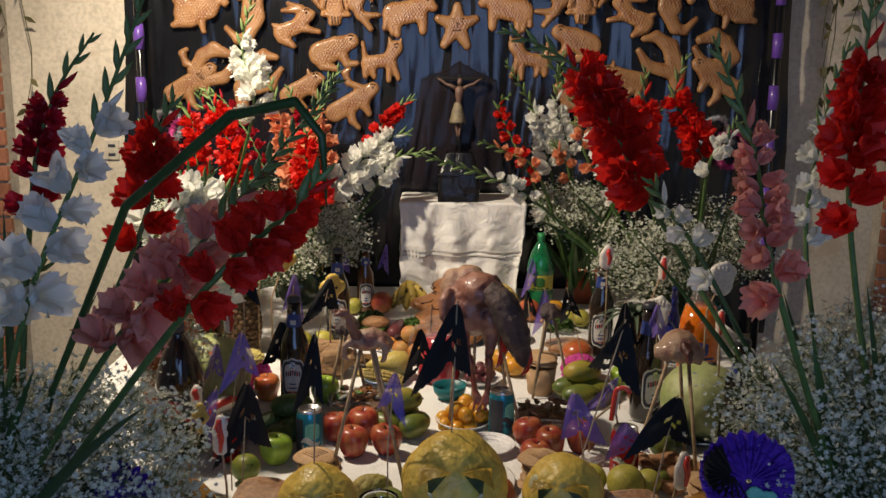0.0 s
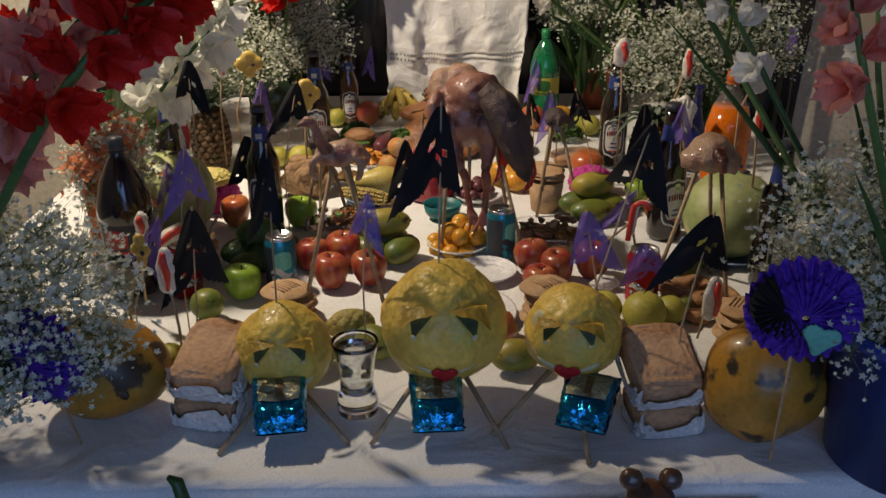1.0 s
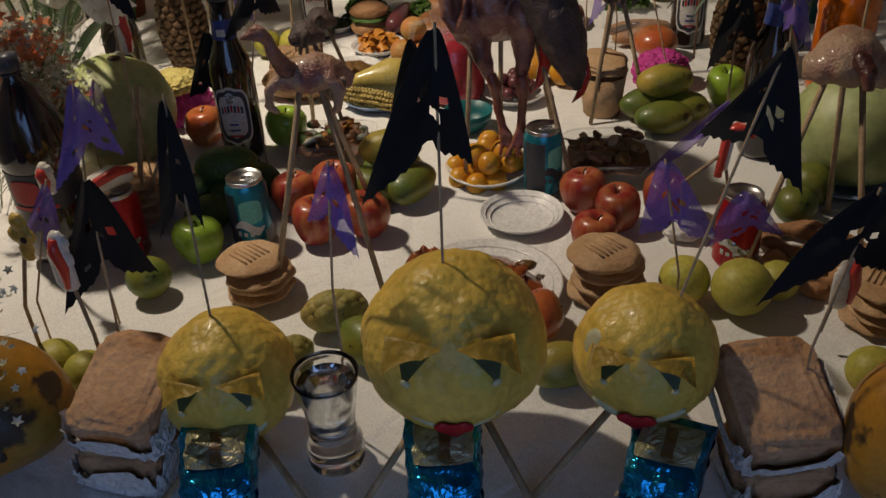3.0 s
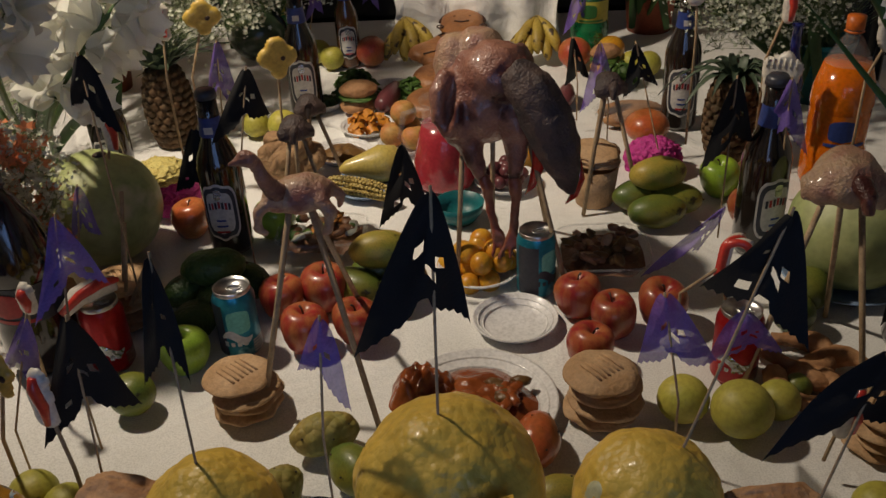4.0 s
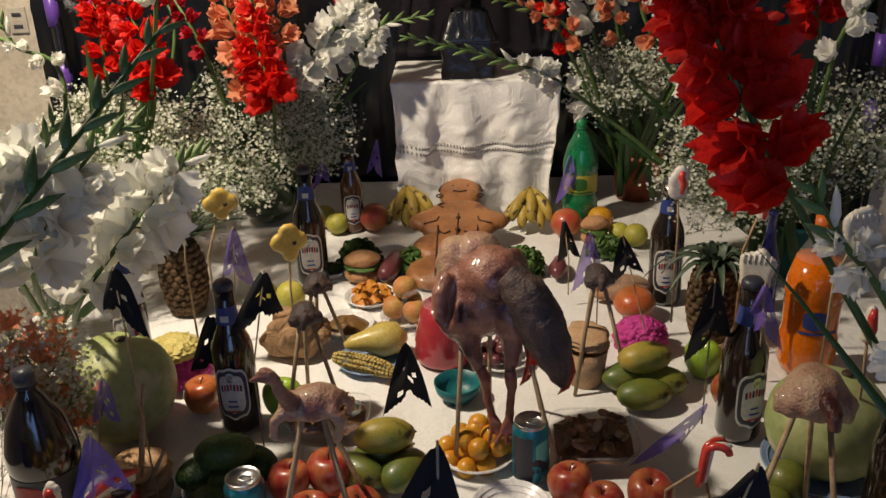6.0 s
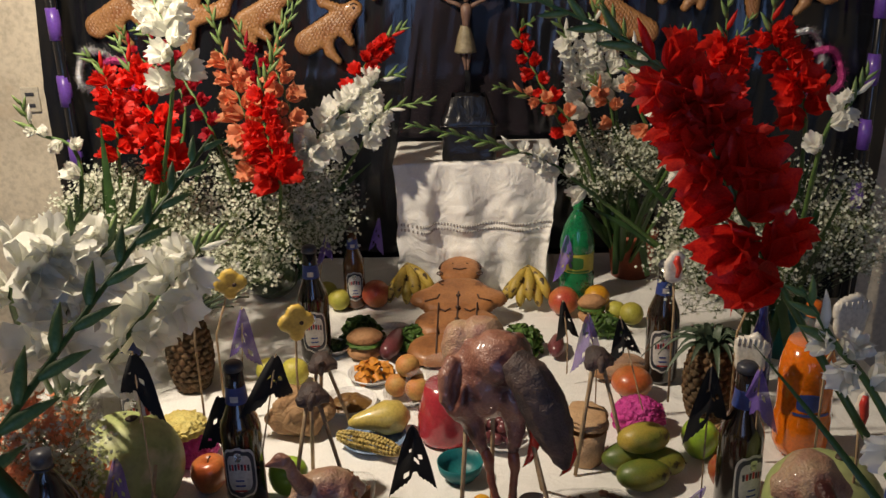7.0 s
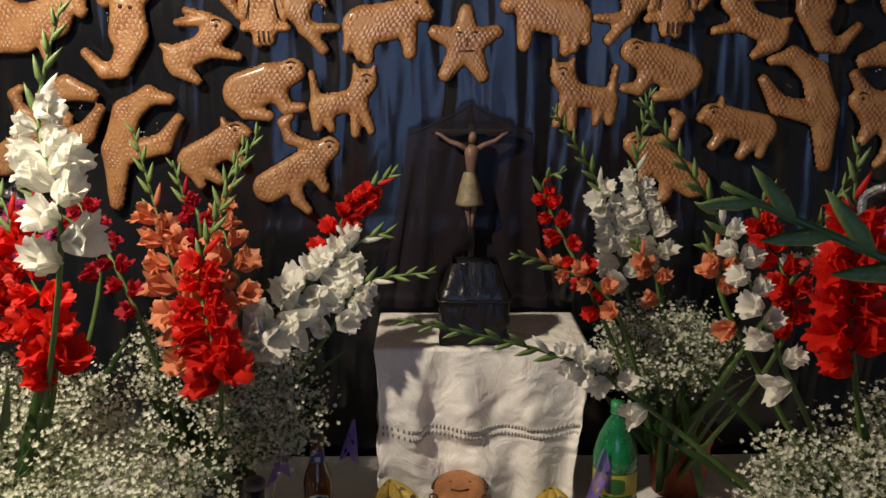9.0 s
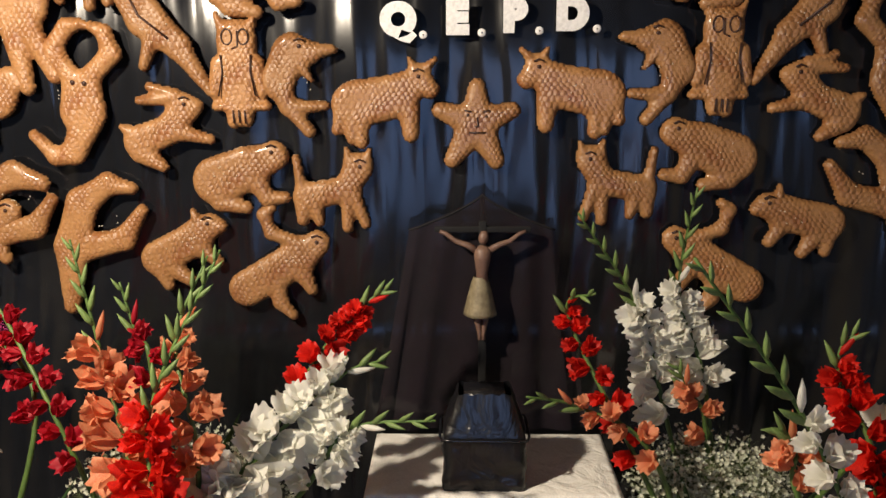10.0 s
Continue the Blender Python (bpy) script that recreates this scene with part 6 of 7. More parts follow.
part("stem", tube([(0, 0, -0.002), (0.001, 0.004, 0.025)], 0.0025, 6), "stem", ch2)

small_bird = [("b", (0.042, 0.05, 0.036), (0, 0, 0), (12, 0, 0)), ("b", (0.022, 0.024, 0.024), (-0.03, -0.016, -0.012), (0, 0, 0)), ("b", (0.022, 0.024, 0.024), (0.032, -0.01, -0.012), (0, 0, 0)), ("t", [(0.03, 0.0, 0.01), (0.05, -0.01, -0.01), (0.045, -0.02, -0.035)], [0.011, 0.009, 0.006]), ("t", [(-0.03, 0.0, 0.01), (-0.052, -0.014, -0.005), (-0.05, -0.024, -0.028)], [0.011, 0.009, 0.006])]
put_meat("poultry", "small plucked bird carcass propped on three sticks", [
    ("b", (0.042, 0.034, 0.026), (0.008, 0, 0), (0, -8, 0)), ("b", (0.02, 0.024, 0.022), (-0.022, -0.012, 0.002), (0, 0, 0)),
    ("t", [(0.034, -0.022, 0.004), (0.05, -0.032, -0.014), (0.044, -0.036, -0.036), (0.038, -0.034, -0.046)], [0.012, 0.01, 0.007, 0.005]), ("t", [(-0.026, -0.024, 0.004), (-0.044, -0.036, -0.008), (-0.046, -0.04, -0.03), (-0.034, -0.038, -0.04)], [0.011, 0.009, 0.007, 0.005]),
    ("t", [(0.04, 0.01, 0.008), (0.058, 0.012, -0.012), (0.054, 0.01, -0.03)], [0.01, 0.008, 0.005])],
    [("neck_and_head", [("t", [(-0.016, -0.022, 0.012), (-0.028, -0.036, 0.034), (-0.032, -0.04, 0.056), (-0.038, -0.042, 0.068)], [0.015, 0.0105, 0.0085, 0.009]), ("b", (0.014, 0.011, 0.0115), (-0.044, -0.044, 0.072), (0, 0, 0)), ("t", [(-0.052, -0.046, 0.071), (-0.068, -0.05, 0.066)], [0.006, 0.002])], "poultry", "dark red skin")],
         [((-0.01, 0, -0.02), (-0.08, -0.06, -0.33)), ((0.02, -0.01, -0.02), (0.1, -0.12, -0.33)), ((0.01, 0.02, -0.02), (0.05, 0.18, -0.33))], (-0.142, 0.54, Z + 0.33), 0, "poultry_skin")
put_meat("poultry", "small pale plucked bird propped on sticks", small_bird, [("neck_and_head", [("t", [(0.01, -0.035, 0.012), (0.02, -0.06, 0.0), (0.022, -0.066, -0.02)], [0.014, 0.012, 0.008])], "poultry", "pale skin")],
         [((-0.02, 0, -0.02), (-0.1, -0.08, -0.315)), ((0.02, -0.01, -0.02), (0.06, -0.14, -0.315)), ((0.0, 0.02, -0.02), (0.03, 0.14, -0.315))], (0.58, 0.565, Z + 0.315), -15, "poultry_skin")
tiny = [(a, tuple(c * 0.62 for c in b) if a == "b" else [tuple(q * 0.62 for q in p) for p in b], *( [tuple(q * 0.62 for q in s[2]), s[3]] if a == "b" else [[q * 0.62 for q in s[2]]])) for s in small_bird for a, b in [(s[0], s[1])]]
for x, y, z in ((0.345, 1.1, 0.25), (-0.235, 1.02, 0.22), (-0.255, 1.28, 0.16)):
    put_meat("poultry", "tiny dark plucked bird carcass on thin sticks", tiny, [("neck_and_head", [("t", [(0, -0.02, 0.008), (-0.01, -0.035, 0.0), (-0.012, -0.04, -0.016)], [0.009, 0.008, 0.006])], "poultry_dark", "dark skin")],
             [((-0.01, 0, -0.01), (-0.06, -0.03, -z)), ((0.01, 0, -0.01), (0.05, -0.06, -z)), ((0, 0.01, -0.01), (0.0, 0.07, -z))], (x, y, Z + z), 20, "poultry_dark")


# ---- paper flags on sticks ----
flag_count = [0]


def flag(colour, top, foot, w, h):
    top, foot = Vector(top), Vector(foot)
    foot.z = max(foot.z, Z + 0.002)
    k = flag_count[0] = flag_count[0] + 1
    r = random.Random(k)
    name = {"black": "black paper flag with snipped holes on a thin stick", "purple": "purple tissue paper flag with snipped holes on a stick"}[colour]
    t = thing("paper_flag", name, "paper flag", tuple(foot), group=colour + " paper flags")
    d = top - foot
    down = Vector((0, 0, Z + 0.03 - foot.z)) if foot.z > Z + 0.06 else Vector((0, 0, 0))
    part("stick", tube([tuple(down), (0, 0, 0), tuple(d)], 0.0016, 6), "wood_stick", t, "thin wooden stick")
    lean, swirl, tall = r.uniform(-0.25, 0.25), r.uniform(0.3, 0.7), h
    skew, yaw = r.choice((-1, 1)) * r.uniform(0.12, 0.3), r.uniform(-0.6, 0.6)
    nu, nv = 24, 22

    def fn(u, v):
        s = 2 * u - 1
        width = w * 0.5 * (0.1 + 0.95 * v ** 0.8)
        width *= 1.08 + skew * s
        drop = tall * v * (0.76 + 0.24 * abs(s) ** 1.4 + 0.7 * skew * s - 0.12 * math.exp(-(6 * s) ** 2))
        if v > 0.99:
            drop -= 0.0035 * (round(u * nu) % 2)
        fold = swirl * width * (abs(s) ** 1.3) * (0.7 + 0.3 * math.sin(3 * s + k)) + 0.004 * math.sin(5 * v + 3 * s + k)
        p = d * (1 - 0.02) + Vector((s * width * math.cos(yaw) + lean * drop * 0.5 - d.x * min(1, drop / max(d.length, 0.05)), fold - 0.003 + s * width * math.sin(yaw) * v, -drop))
        return p

    skip = set()
    for hx, hy in ((-0.3, 0.45), (0.28, 0.5), (0.0, 0.68), (-0.45, 0.78), (0.42, 0.8))[: 2 + k % 4]:
        i0, j0, size = int((hx + 1) / 2 * nu), int(hy * nv), r.choice((1, 2, 2))
        for i in range(size + 1):
            for j in range(size):
                skip.add((i0 + i, j0 + j))
    part("paper", sheet(fn, nu, nv, skip=skip), "flag_" + colour, t, colour + " paper", smooth=True)


def stick_cookie(kind, at, foot, w, h):
    at, foot = Vector(at), Vector(foot)
    words = {"red": "white iced cookie with a red stripe on a stick", "yellow": "yellow iced flower cookie on a stick", "white": "white iced cookie with ridged rim on a stick", "cane": "red and white candy cane outline on a stick"}[kind]
    t = thing("iced_cookie", words, "cookie", tuple(at), random.Random(w).uniform(-25, 25), "iced cookies on sticks")
    d = foot - at
    low = Vector((d.x, d.y, Z + 0.03 - at.z))
    part("stick", tube([tuple(low), tuple(d), (0, 0, 0)], 0.0026, 6), "wood_stick", t)
    if kind == "cane":
        a = [(w * (-0.1 + 0.1 * i / 8), h * (-0.5 + 0.9 * i / 8)) for i in range(9)] + [(w * (0.25 - 0.25 * math.cos(b)), h * (0.4 + 0.18 * math.sin(b))) for b in (math.pi * i / 8 for i in range(1, 9))]
        part("cane", tube([(x, 0, z) for x, z in a], 0.006, 8), "icing_red", t, "red candy")
        part("cane", tube([(x + 0.006, 0.006, z) for x, z in a[:-2]], 0.005, 8), "icing_white", t, "white candy")
        return
    if kind == "yellow":
        s = [(0.0, 0.22, 0.0, 0.2, 0.26, 0.26), (-0.24, 0.02, -0.2, 0, 0.24, 0.24), (0.24, 0.02, 0.2, 0, 0.24, 0.24), (0, -0.2, 0, -0.28, 0.24, 0.2)]
    elif kind == "white":
        s = [(0, -0.15, 0, 0.15, 0.36, 0.4), (-0.25, 0.3, -0.2, 0.3, 0.14, 0.14), (0.1, 0.42, 0.1, 0.4, 0.14, 0.14), (0.32, 0.25, 0.3, 0.2, 0.14, 0.14)]
    else:
        s = [(0, -0.3, 0, 0.05, 0.3, 0.3), (0, 0.05, 0.06, 0.34, 0.28, 0.2), (0.1, 0.32, 0.25, 0.3, 0.16, 0.1)]
    part("cookie", puffy([(a * w, b * h, c * w, e * h, f * min(w, h), g * min(w, h)) for a, b, c, e, f, g in s], 0.009, 0.0035, 0.008), {"red": "icing_white", "yellow": "icing_yellow", "white": "icing_white"}[kind], t)
    if kind == "red":
        part("stripe", tube([(0.1 * w, -0.0105, -0.35 * h), (0.16 * w, -0.0115, -0.05 * h), (0.06 * w, -0.0115, 0.2 * h), (0.1 * w, -0.0105, 0.38 * h)], [0.004, 0.007, 0.008, 0.005], 8), "icing_red", t, "red icing stripe")
    elif kind == "yellow":
        part("dot", blob((0.005, 0.003, 0.005), (0.01, -0.0105, 0), sub=2), "icing_line", t)
    else:
        for i in range(6):
            part("ridge", tube([(w * (-0.3 + 0.12 * i), -0.0105, h * 0.25), (w * (-0.3 + 0.12 * i), -0.0105, h * 0.42)], 0.002, 5), "icing_white", t)


flag("black", (0.057, 0.19, 1.262), (0.05, 0.19, 0.98), 0.1, 0.172)
flag("black", (-0.019, 0.787, 1.038), (-0.053, 0.787, 0.747), 0.080, 0.146)
flag("black", (-0.408, 0.976, 0.997), (-0.418, 0.976, 0.661), 0.111, 0.167)
flag("black", (-0.445, 0.68, 1.235), (-0.446, 0.68, 1.048), 0.086, 0.101)
flag("black", (-0.254, 0.823, 1.156), (-0.295, 0.823, 0.963), 0.088, 0.113)
flag("black", (0.371, 0.185, 1.232), (0.3, 0.185, 0.955), 0.11, 0.13)
flag("black", (0.406, 1.2, 1.046), (0.467, 1.2, 0.811), 0.066, 0.105)
flag("black", (-0.208, 0.2, 1.198), (-0.214, 0.2, 0.925), 0.066, 0.16)
flag("black", (0.47, 0.16, 1.095), (0.437, 0.16, 0.9), 0.12, 0.12)
flag("black", (-0.361, 0.3, 1.061), (-0.378, 0.3, 0.828), 0.111, 0.173)
flag("purple", (-0.41, 1.22, 1.075), (-0.428, 1.22, 0.879), 0.067, 0.142)
flag("purple", (0.601, 0.88, 1.084), (0.607, 0.88, 0.904), 0.077, 0.125)
flag("purple", (0.482, 0.75, 0.928), (0.379, 0.75, 0.773), 0.062, 0.112)
flag("purple", (0.348, 1.27, 1.025), (0.371, 1.27, 0.888), 0.069, 0.142)
flag("purple", (-0.387, 0.39, 1.141), (-0.42, 0.39, 0.924), 0.085, 0.122)
flag("purple", (-0.058, 0.2, 1.121), (-0.072, 0.2, 0.966), 0.066, 0.095)
flag("purple", (0.31, 0.37, 1.022), (0.34, 0.37, 0.856), 0.099, 0.128)
flag("purple", (-0.182, 2.05, 1.009), (-0.198, 2.05, 0.804), 0.051, 0.123)
flag("purple", (0.381, 1.95, 0.978), (0.375, 1.95, 0.804), 0.061, 0.142)
flag("purple", (-0.328, 1.95, 0.99), (-0.357, 1.95, 0.863), 0.048, 0.098)
flag("purple", (-0.435, 0.35, 1.031), (-0.501, 0.35, 0.851), 0.060, 0.108)
flag("purple", (0.451, 0.5, 0.904), (0.47, 0.5, 0.745), 0.099, 0.089)
flag("purple", (-0.532, 0.75, 1.0), (-0.561, 0.75, 0.869), 0.054, 0.103)
flag("black", (0.313, 1.45, 0.978), (0.326, 1.45, 0.87), 0.056, 0.116)
flag("black", (0.716, 0.62, 0.984), (0.745, 0.62, 0.792), 0.070, 0.181)
flag("black", (0.52, 0.9, 1.083), (0.52, 0.9, 0.878), 0.078, 0.148)
stick_cookie("red", (-0.502, 1.2, 1.122), (-0.516, 1.2, 1.006), 0.049, 0.079)
stick_cookie("yellow", (-0.453, 1.3, 1.098), (-0.495, 1.3, 0.977), 0.085, 0.078)
stick_cookie("yellow", (-0.299, 1.24, 1.028), (-0.307, 1.24, 0.914), 0.086, 0.100)
stick_cookie("red", (-0.547, 0.95, 1.006), (-0.576, 0.95, 0.887), 0.040, 0.093)
stick_cookie("red", (0.688, 1.19, 1.111), (0.657, 1.19, 1.0), 0.043, 0.088)
stick_cookie("red", (0.538, 1.3, 1.121), (0.545, 1.3, 1.015), 0.068, 0.069)
stick_cookie("white", (0.658, 1.1, 0.994), (0.682, 1.1, 0.871), 0.084, 0.109)
stick_cookie("cane", (0.445, 0.6, 0.912), (0.389, 0.6, 0.855), 0.065, 0.066)
stick_cookie("red", (-0.419, 0.3, 0.947), (-0.408, 0.3, 0.835), 0.055, 0.095)
stick_cookie("red", (0.54, 0.35, 0.857), (0.52, 0.35, 0.781), 0.057, 0.093)
stick_cookie("yellow", (-0.456, 0.3, 0.984), (-0.501, 0.3, 0.867), 0.043, 0.098)
stick_cookie("cane", (0.448, 0.62, 0.897), (0.465, 0.62, 0.826), 0.071, 0.072)
stick_cookie("white", (0.804, 1.0, 1.122), (0.766, 1.0, 1.035), 0.092, 0.094)
stick_cookie("red", (0.727, 0.75, 1.07), (0.733, 0.75, 0.966), 0.031, 0.083)
stick_cookie("red", (-0.519, 0.5, 0.956), (-0.535, 0.5, 0.899), 0.046, 0.047)

# loose wooden sticks leaning in the melons
for a, b in (((-0.49, 0.72, 0.83), (-0.46, 0.74, 0.99)), ((-0.48, 0.7, 0.83), (-0.455, 0.71, 0.95)), ((-0.47, 0.69, 0.83), (-0.42, 0.68, 0.9))):
    thing("skewer", "short wooden skewer stuck in a cookie", "skewer", a, group="skewers", bm=tube([(0, 0, -0.02), tuple(Vector(b) - Vector(a))], 0.0035, 6), mats="wood_stick")

# tissue rosettes at the front corners
def rosette(x, y, z, heart):
    t = thing("tissue_rosette", "pleated purple and black tissue rosette", "rosette", (x, y, z), -12, tilt=(0, 0))
    for k, (rad, m, dy) in enumerate(((0.075, "tissue_purple", 0.0), (0.05, "tissue_purple", -0.012), (0.045, "flag_black", -0.016))):
        def fn(u, v, rad=rad, dy=dy, k=k):
            a = (math.tau if k < 2 else math.pi * 1.05) * u + (2.0 if k == 2 else 0)
            q = rad * (0.1 + 0.9 * v)
            return (q * math.cos(a) - 0.025 * (k == 2), dy + 0.009 * math.sin(a * 26) * v - 0.015 * (1 - v), q * math.sin(a) + 0.012 * (k == 2))
        part("pleats", sheet(fn, 150, 5), m, t, "black tissue" if k == 2 else "bright purple tissue")
    part("stick", tube([(0, 0.01, 0), (0.0, 0.06, Z - z + 0.01)], 0.002, 6), "wood_stick", t)
    if heart:
        part("paper_heart", puffy([(-0.012, 0.008, 0, -0.016, 0.013, 0.005), (0.012, 0.008, 0, -0.016, 0.013, 0.005)], 0.003, 0.0025, 0.008), "mint_paper", t, "mint green paper heart", pose(0.02, -0.03, -0.028, 0, 12, 0))


rosette(0.53, -0.06, 1.04, True)
rosette(-0.52, 0.0, 0.95, False)


# ---- vases and flowers ----
def bucket(x, y, r, h, m, label, name="bucket"):
    b = thing(name, label, name.replace("_", " "), (x, y, Z), group="flower vases")
    part("body", lathe([(0, 0.004), (r * 0.78, 0.004), (r * 0.8, 0.0), (r * 0.97, h * 0.9), (r, h * 0.9), (r * 1.03, h * 0.93), (r * 1.03, h), (r * 0.98, h), (r * 0.95, h * 0.9), (r * 0.76, 0.01), (0, 0.01)], 40), m, b)
    part("water", lathe([(0, h * 0.8), (r * 0.92, h * 0.8)], 32), "cola", b, "dark water")
    return b


for x, y in ((-0.78, 0.05), (0.765, 0.02)):
    b = bucket(x, y, 0.155, 0.24, "bucket_blue", "deep blue plastic bucket full of flowers")
    part("handle", tube([(0.15 * math.cos(a), -0.06 * math.sin(a), 0.225 - 0.11 * math.sin(a)) for a in (math.pi * i / 16 for i in range(17))], 0.003, 6), "aluminium", b, "wire handle")
bucket(-0.87, 1.32, 0.085, 0.2, "clear_plastic", "clear glass vase of white gladioli", "vase")
bucket(-0.56, 2.24, 0.07, 0.14, "pot_clay", "red clay flower pot", "flower_pot")
bucket(0.62, 2.2, 0.08, 0.15, "pot_clay", "red clay flower pot", "flower_pot")
bucket(0.92, 1.62, 0.08, 0.15, "pot_teal", "dark teal plastic flower pot", "flower_pot")
bucket(-0.92, 1.86, 0.08, 0.15, "pot_clay", "red clay flower pot", "flower_pot")

floret_cache = {}


def floret(colour, variant):
    if (colour, variant) not in floret_cache:
        r = random.Random(variant * 7 + 1)
        bm = bmesh.new()
        for p in range(6):
            a0 = math.tau * p / 6 + r.uniform(-0.25, 0.25)
            inner, wide, opened, ph = p % 2, r.uniform(0.9, 1.25), r.uniform(0.45, 1.0) * (0.75 + 0.1 * variant), r.uniform(0, 6)
            curl, lop = r.uniform(-0.25, 0.5), r.uniform(-0.1, 0.12)

            def fn(u, v, a0=a0, inner=inner, wide=wide, opened=opened, ph=ph, curl=curl, lop=lop):
                s = 2 * u - 1
                spread = 0.17 * v + (0.26 + 0.06 * inner) * opened * v ** 2.2
                w = 0.34 * wide * math.sin(math.pi * min(1, 0.08 + 0.74 * v)) ** 0.7
                ruff = (0.06 * math.sin(6 * s + ph + 4 * v) + 0.022 * math.sin(13 * s - ph)) * v ** 2
                rad = spread + ruff - 0.10 * s * s * v * (1 - v) * 2
                x = 0.98 * v - 0.2 * s * s * v ** 3 - curl * 0.5 * opened * v ** 4 + ruff * 0.7 + lop * v
                side = s * w
                return (x, (rad * math.cos(a0) - side * math.sin(a0)) * min(1, 6 * v), (rad * math.sin(a0) + side * math.cos(a0)) * min(1, 6 * v))

            sheet(fn, 8, 8, bm)
        bmesh.ops.remove_doubles(bm, verts=[v for v in bm.verts if v.co.length < 0.02], dist=0.05)
        floret_cache[colour, variant] = finish("floret", bm, ["petal_" + colour])
    return floret_cache[colour, variant]


bud_mesh = {}


def bud(colour):
    if colour not in bud_mesh:
        bm = tube([(0, 0, 0), (0.3, 0.02, 0), (0.7, 0.02, 0.03), (1.0, 0, 0.06)], [0.06, 0.13, 0.09, 0.01], 6)
        bud_mesh[colour] = finish("bud", bm, colour)
    return bud_mesh[colour]


blade_count = [0]


def blade(parent, root, tip, w, name="leaf"):
    """A long sword-shaped leaf."""
    root, tip = Vector(root), Vector(tip)
    d = tip - root
    side = d.cross(Vector((0.3, -1, 0.2))).normalized()
    blade_count[0] += 1
    tw = blade_count[0] * 1.7

    def fn(u, v):
        s = (2 * u - 1) * w * (math.sin(math.pi * (0.18 + 0.815 * v)) ** 0.8)
        sag = Vector((0, 0, 0.16 * d.length * (v - v * v)))
        return root + d * v + sag + side * s * math.cos(0.5 * math.sin(tw) * v) + Vector((0, abs(s) * 0.5, 0))

    part(name, sheet(fn, 2, 10), "leaf", parent, "long green sword leaf")


WORDS = {"red": "bright red gladiolus spike with green buds at the tip", "dark": "dark crimson gladiolus spike with closed buds", "white": "white gladiolus spike with pale green buds", "orange": "peach-orange gladiolus spike with green buds", "pink": "salmon-pink gladiolus spike with ruffled petals"}
glad_count = [0]


def gladiolus(colour, pot, low, mid, tip, n, size):
    k = glad_count[0] = glad_count[0] + 1
    r = random.Random(k * 13)
    pot, low, mid, tip = (Vector(p) for p in (pot, low, mid, tip))
    foot = Vector((pot.x + r.uniform(-0.04, 0.04), pot.y + r.uniform(-0.04, 0.04), Z + 0.03))
    g = thing("gladiolus", WORDS[colour], "gladiolus", tuple(foot), group="gladioli")

    def along(t):
        # smooth curve through foot, low, mid, tip at t = 0, 1, 2, 3
        pts = [foot + (foot - low) * 0.3, foot, low, mid, tip, tip + (tip - mid) * 0.6]
        i = min(int(t), 2)
        f = t - i
        a, b, c, d = pts[i], pts[i + 1], pts[i + 2], pts[i + 3]
        return 0.5 * ((2 * b) + (c - a) * f + (2 * a - 5 * b + 4 * c - d) * f * f + (3 * b - a - 3 * c + d) * f ** 3)

    part("stem", tube([along(t * 3 / 26) - foot for t in range(27)], [0.0065 - 0.0045 * t / 26 for t in range(27)], 7), "stem", g)
    face = Vector((-0.25 * low.x, -1, 0.15)).normalized()
    n = int(n * 1.35)
    for i in range(n):
        f = i / max(1, n - 1)
        t = 1 + f
        p, d = along(t) - foot, (along(t + 0.04) - along(t - 0.04)).normalized()
        s = d.cross(face).normalized() * (1 if i % 2 else -1)
        out = (face * r.uniform(0.15, 0.9) + s * r.uniform(0.5, 1.0) + d * r.uniform(0.2, 0.75)).normalized()
        z = (d - out * d.dot(out)).normalized()
        m = Matrix((out, z.cross(out), z)).transposed().to_4x4()
        scale = size * 0.78 * (1.12 - 0.35 * f) * r.uniform(0.85, 1.15)
        ob = part("floret", floret(colour, r.randrange(6)), None, g, at=Matrix.Translation(p) @ m @ Matrix.Rotation(r.uniform(0, 6), 4, "X") @ Matrix.Diagonal((scale, scale, scale, 1)))
    count = max(5, int((tip - mid).length / 0.022))
    for i in range(count):
        f = i / count
        t = 2.02 + 0.97 * f
        p, d = along(t) - foot, (along(t + 0.02) - along(t - 0.02)).normalized()
        s = d.cross(face).normalized() * (1 if i % 2 else -1)
        out = (d * 1.2 + s * 0.55 + face * 0.2).normalized()
        z = out.orthogonal().normalized()
        m = Matrix((out, z.cross(out), z)).transposed().to_4x4()
        scale = (0.055 - 0.027 * f) * (0.8 + size * 2.5)
        part("bud", bud("petal_" + colour if f < 0.22 and i % 2 else "bud"), None, g, at=Matrix.Translation(p) @ m @ Matrix.Diagonal((scale, scale, scale, 1)))
    for i in range(1 if pot.y < 1.5 and pot.x < 0 and pot.y > 1 else 1 if pot.y < 0.5 else 3):
        end = low.lerp(foot, 0.1 + 0.25 * i) + Vector((r.uniform(-0.1, 0.1), r.uniform(-0.08, 0.05), r.uniform(-0.05, 0.08)))
        blade(g, (r.uniform(-0.015, 0.015), r.uniform(-0.015, 0.015), 0.02), end - foot, r.uniform(0.009, 0.016) * (0.6 if pot.y < 0.5 else 1))


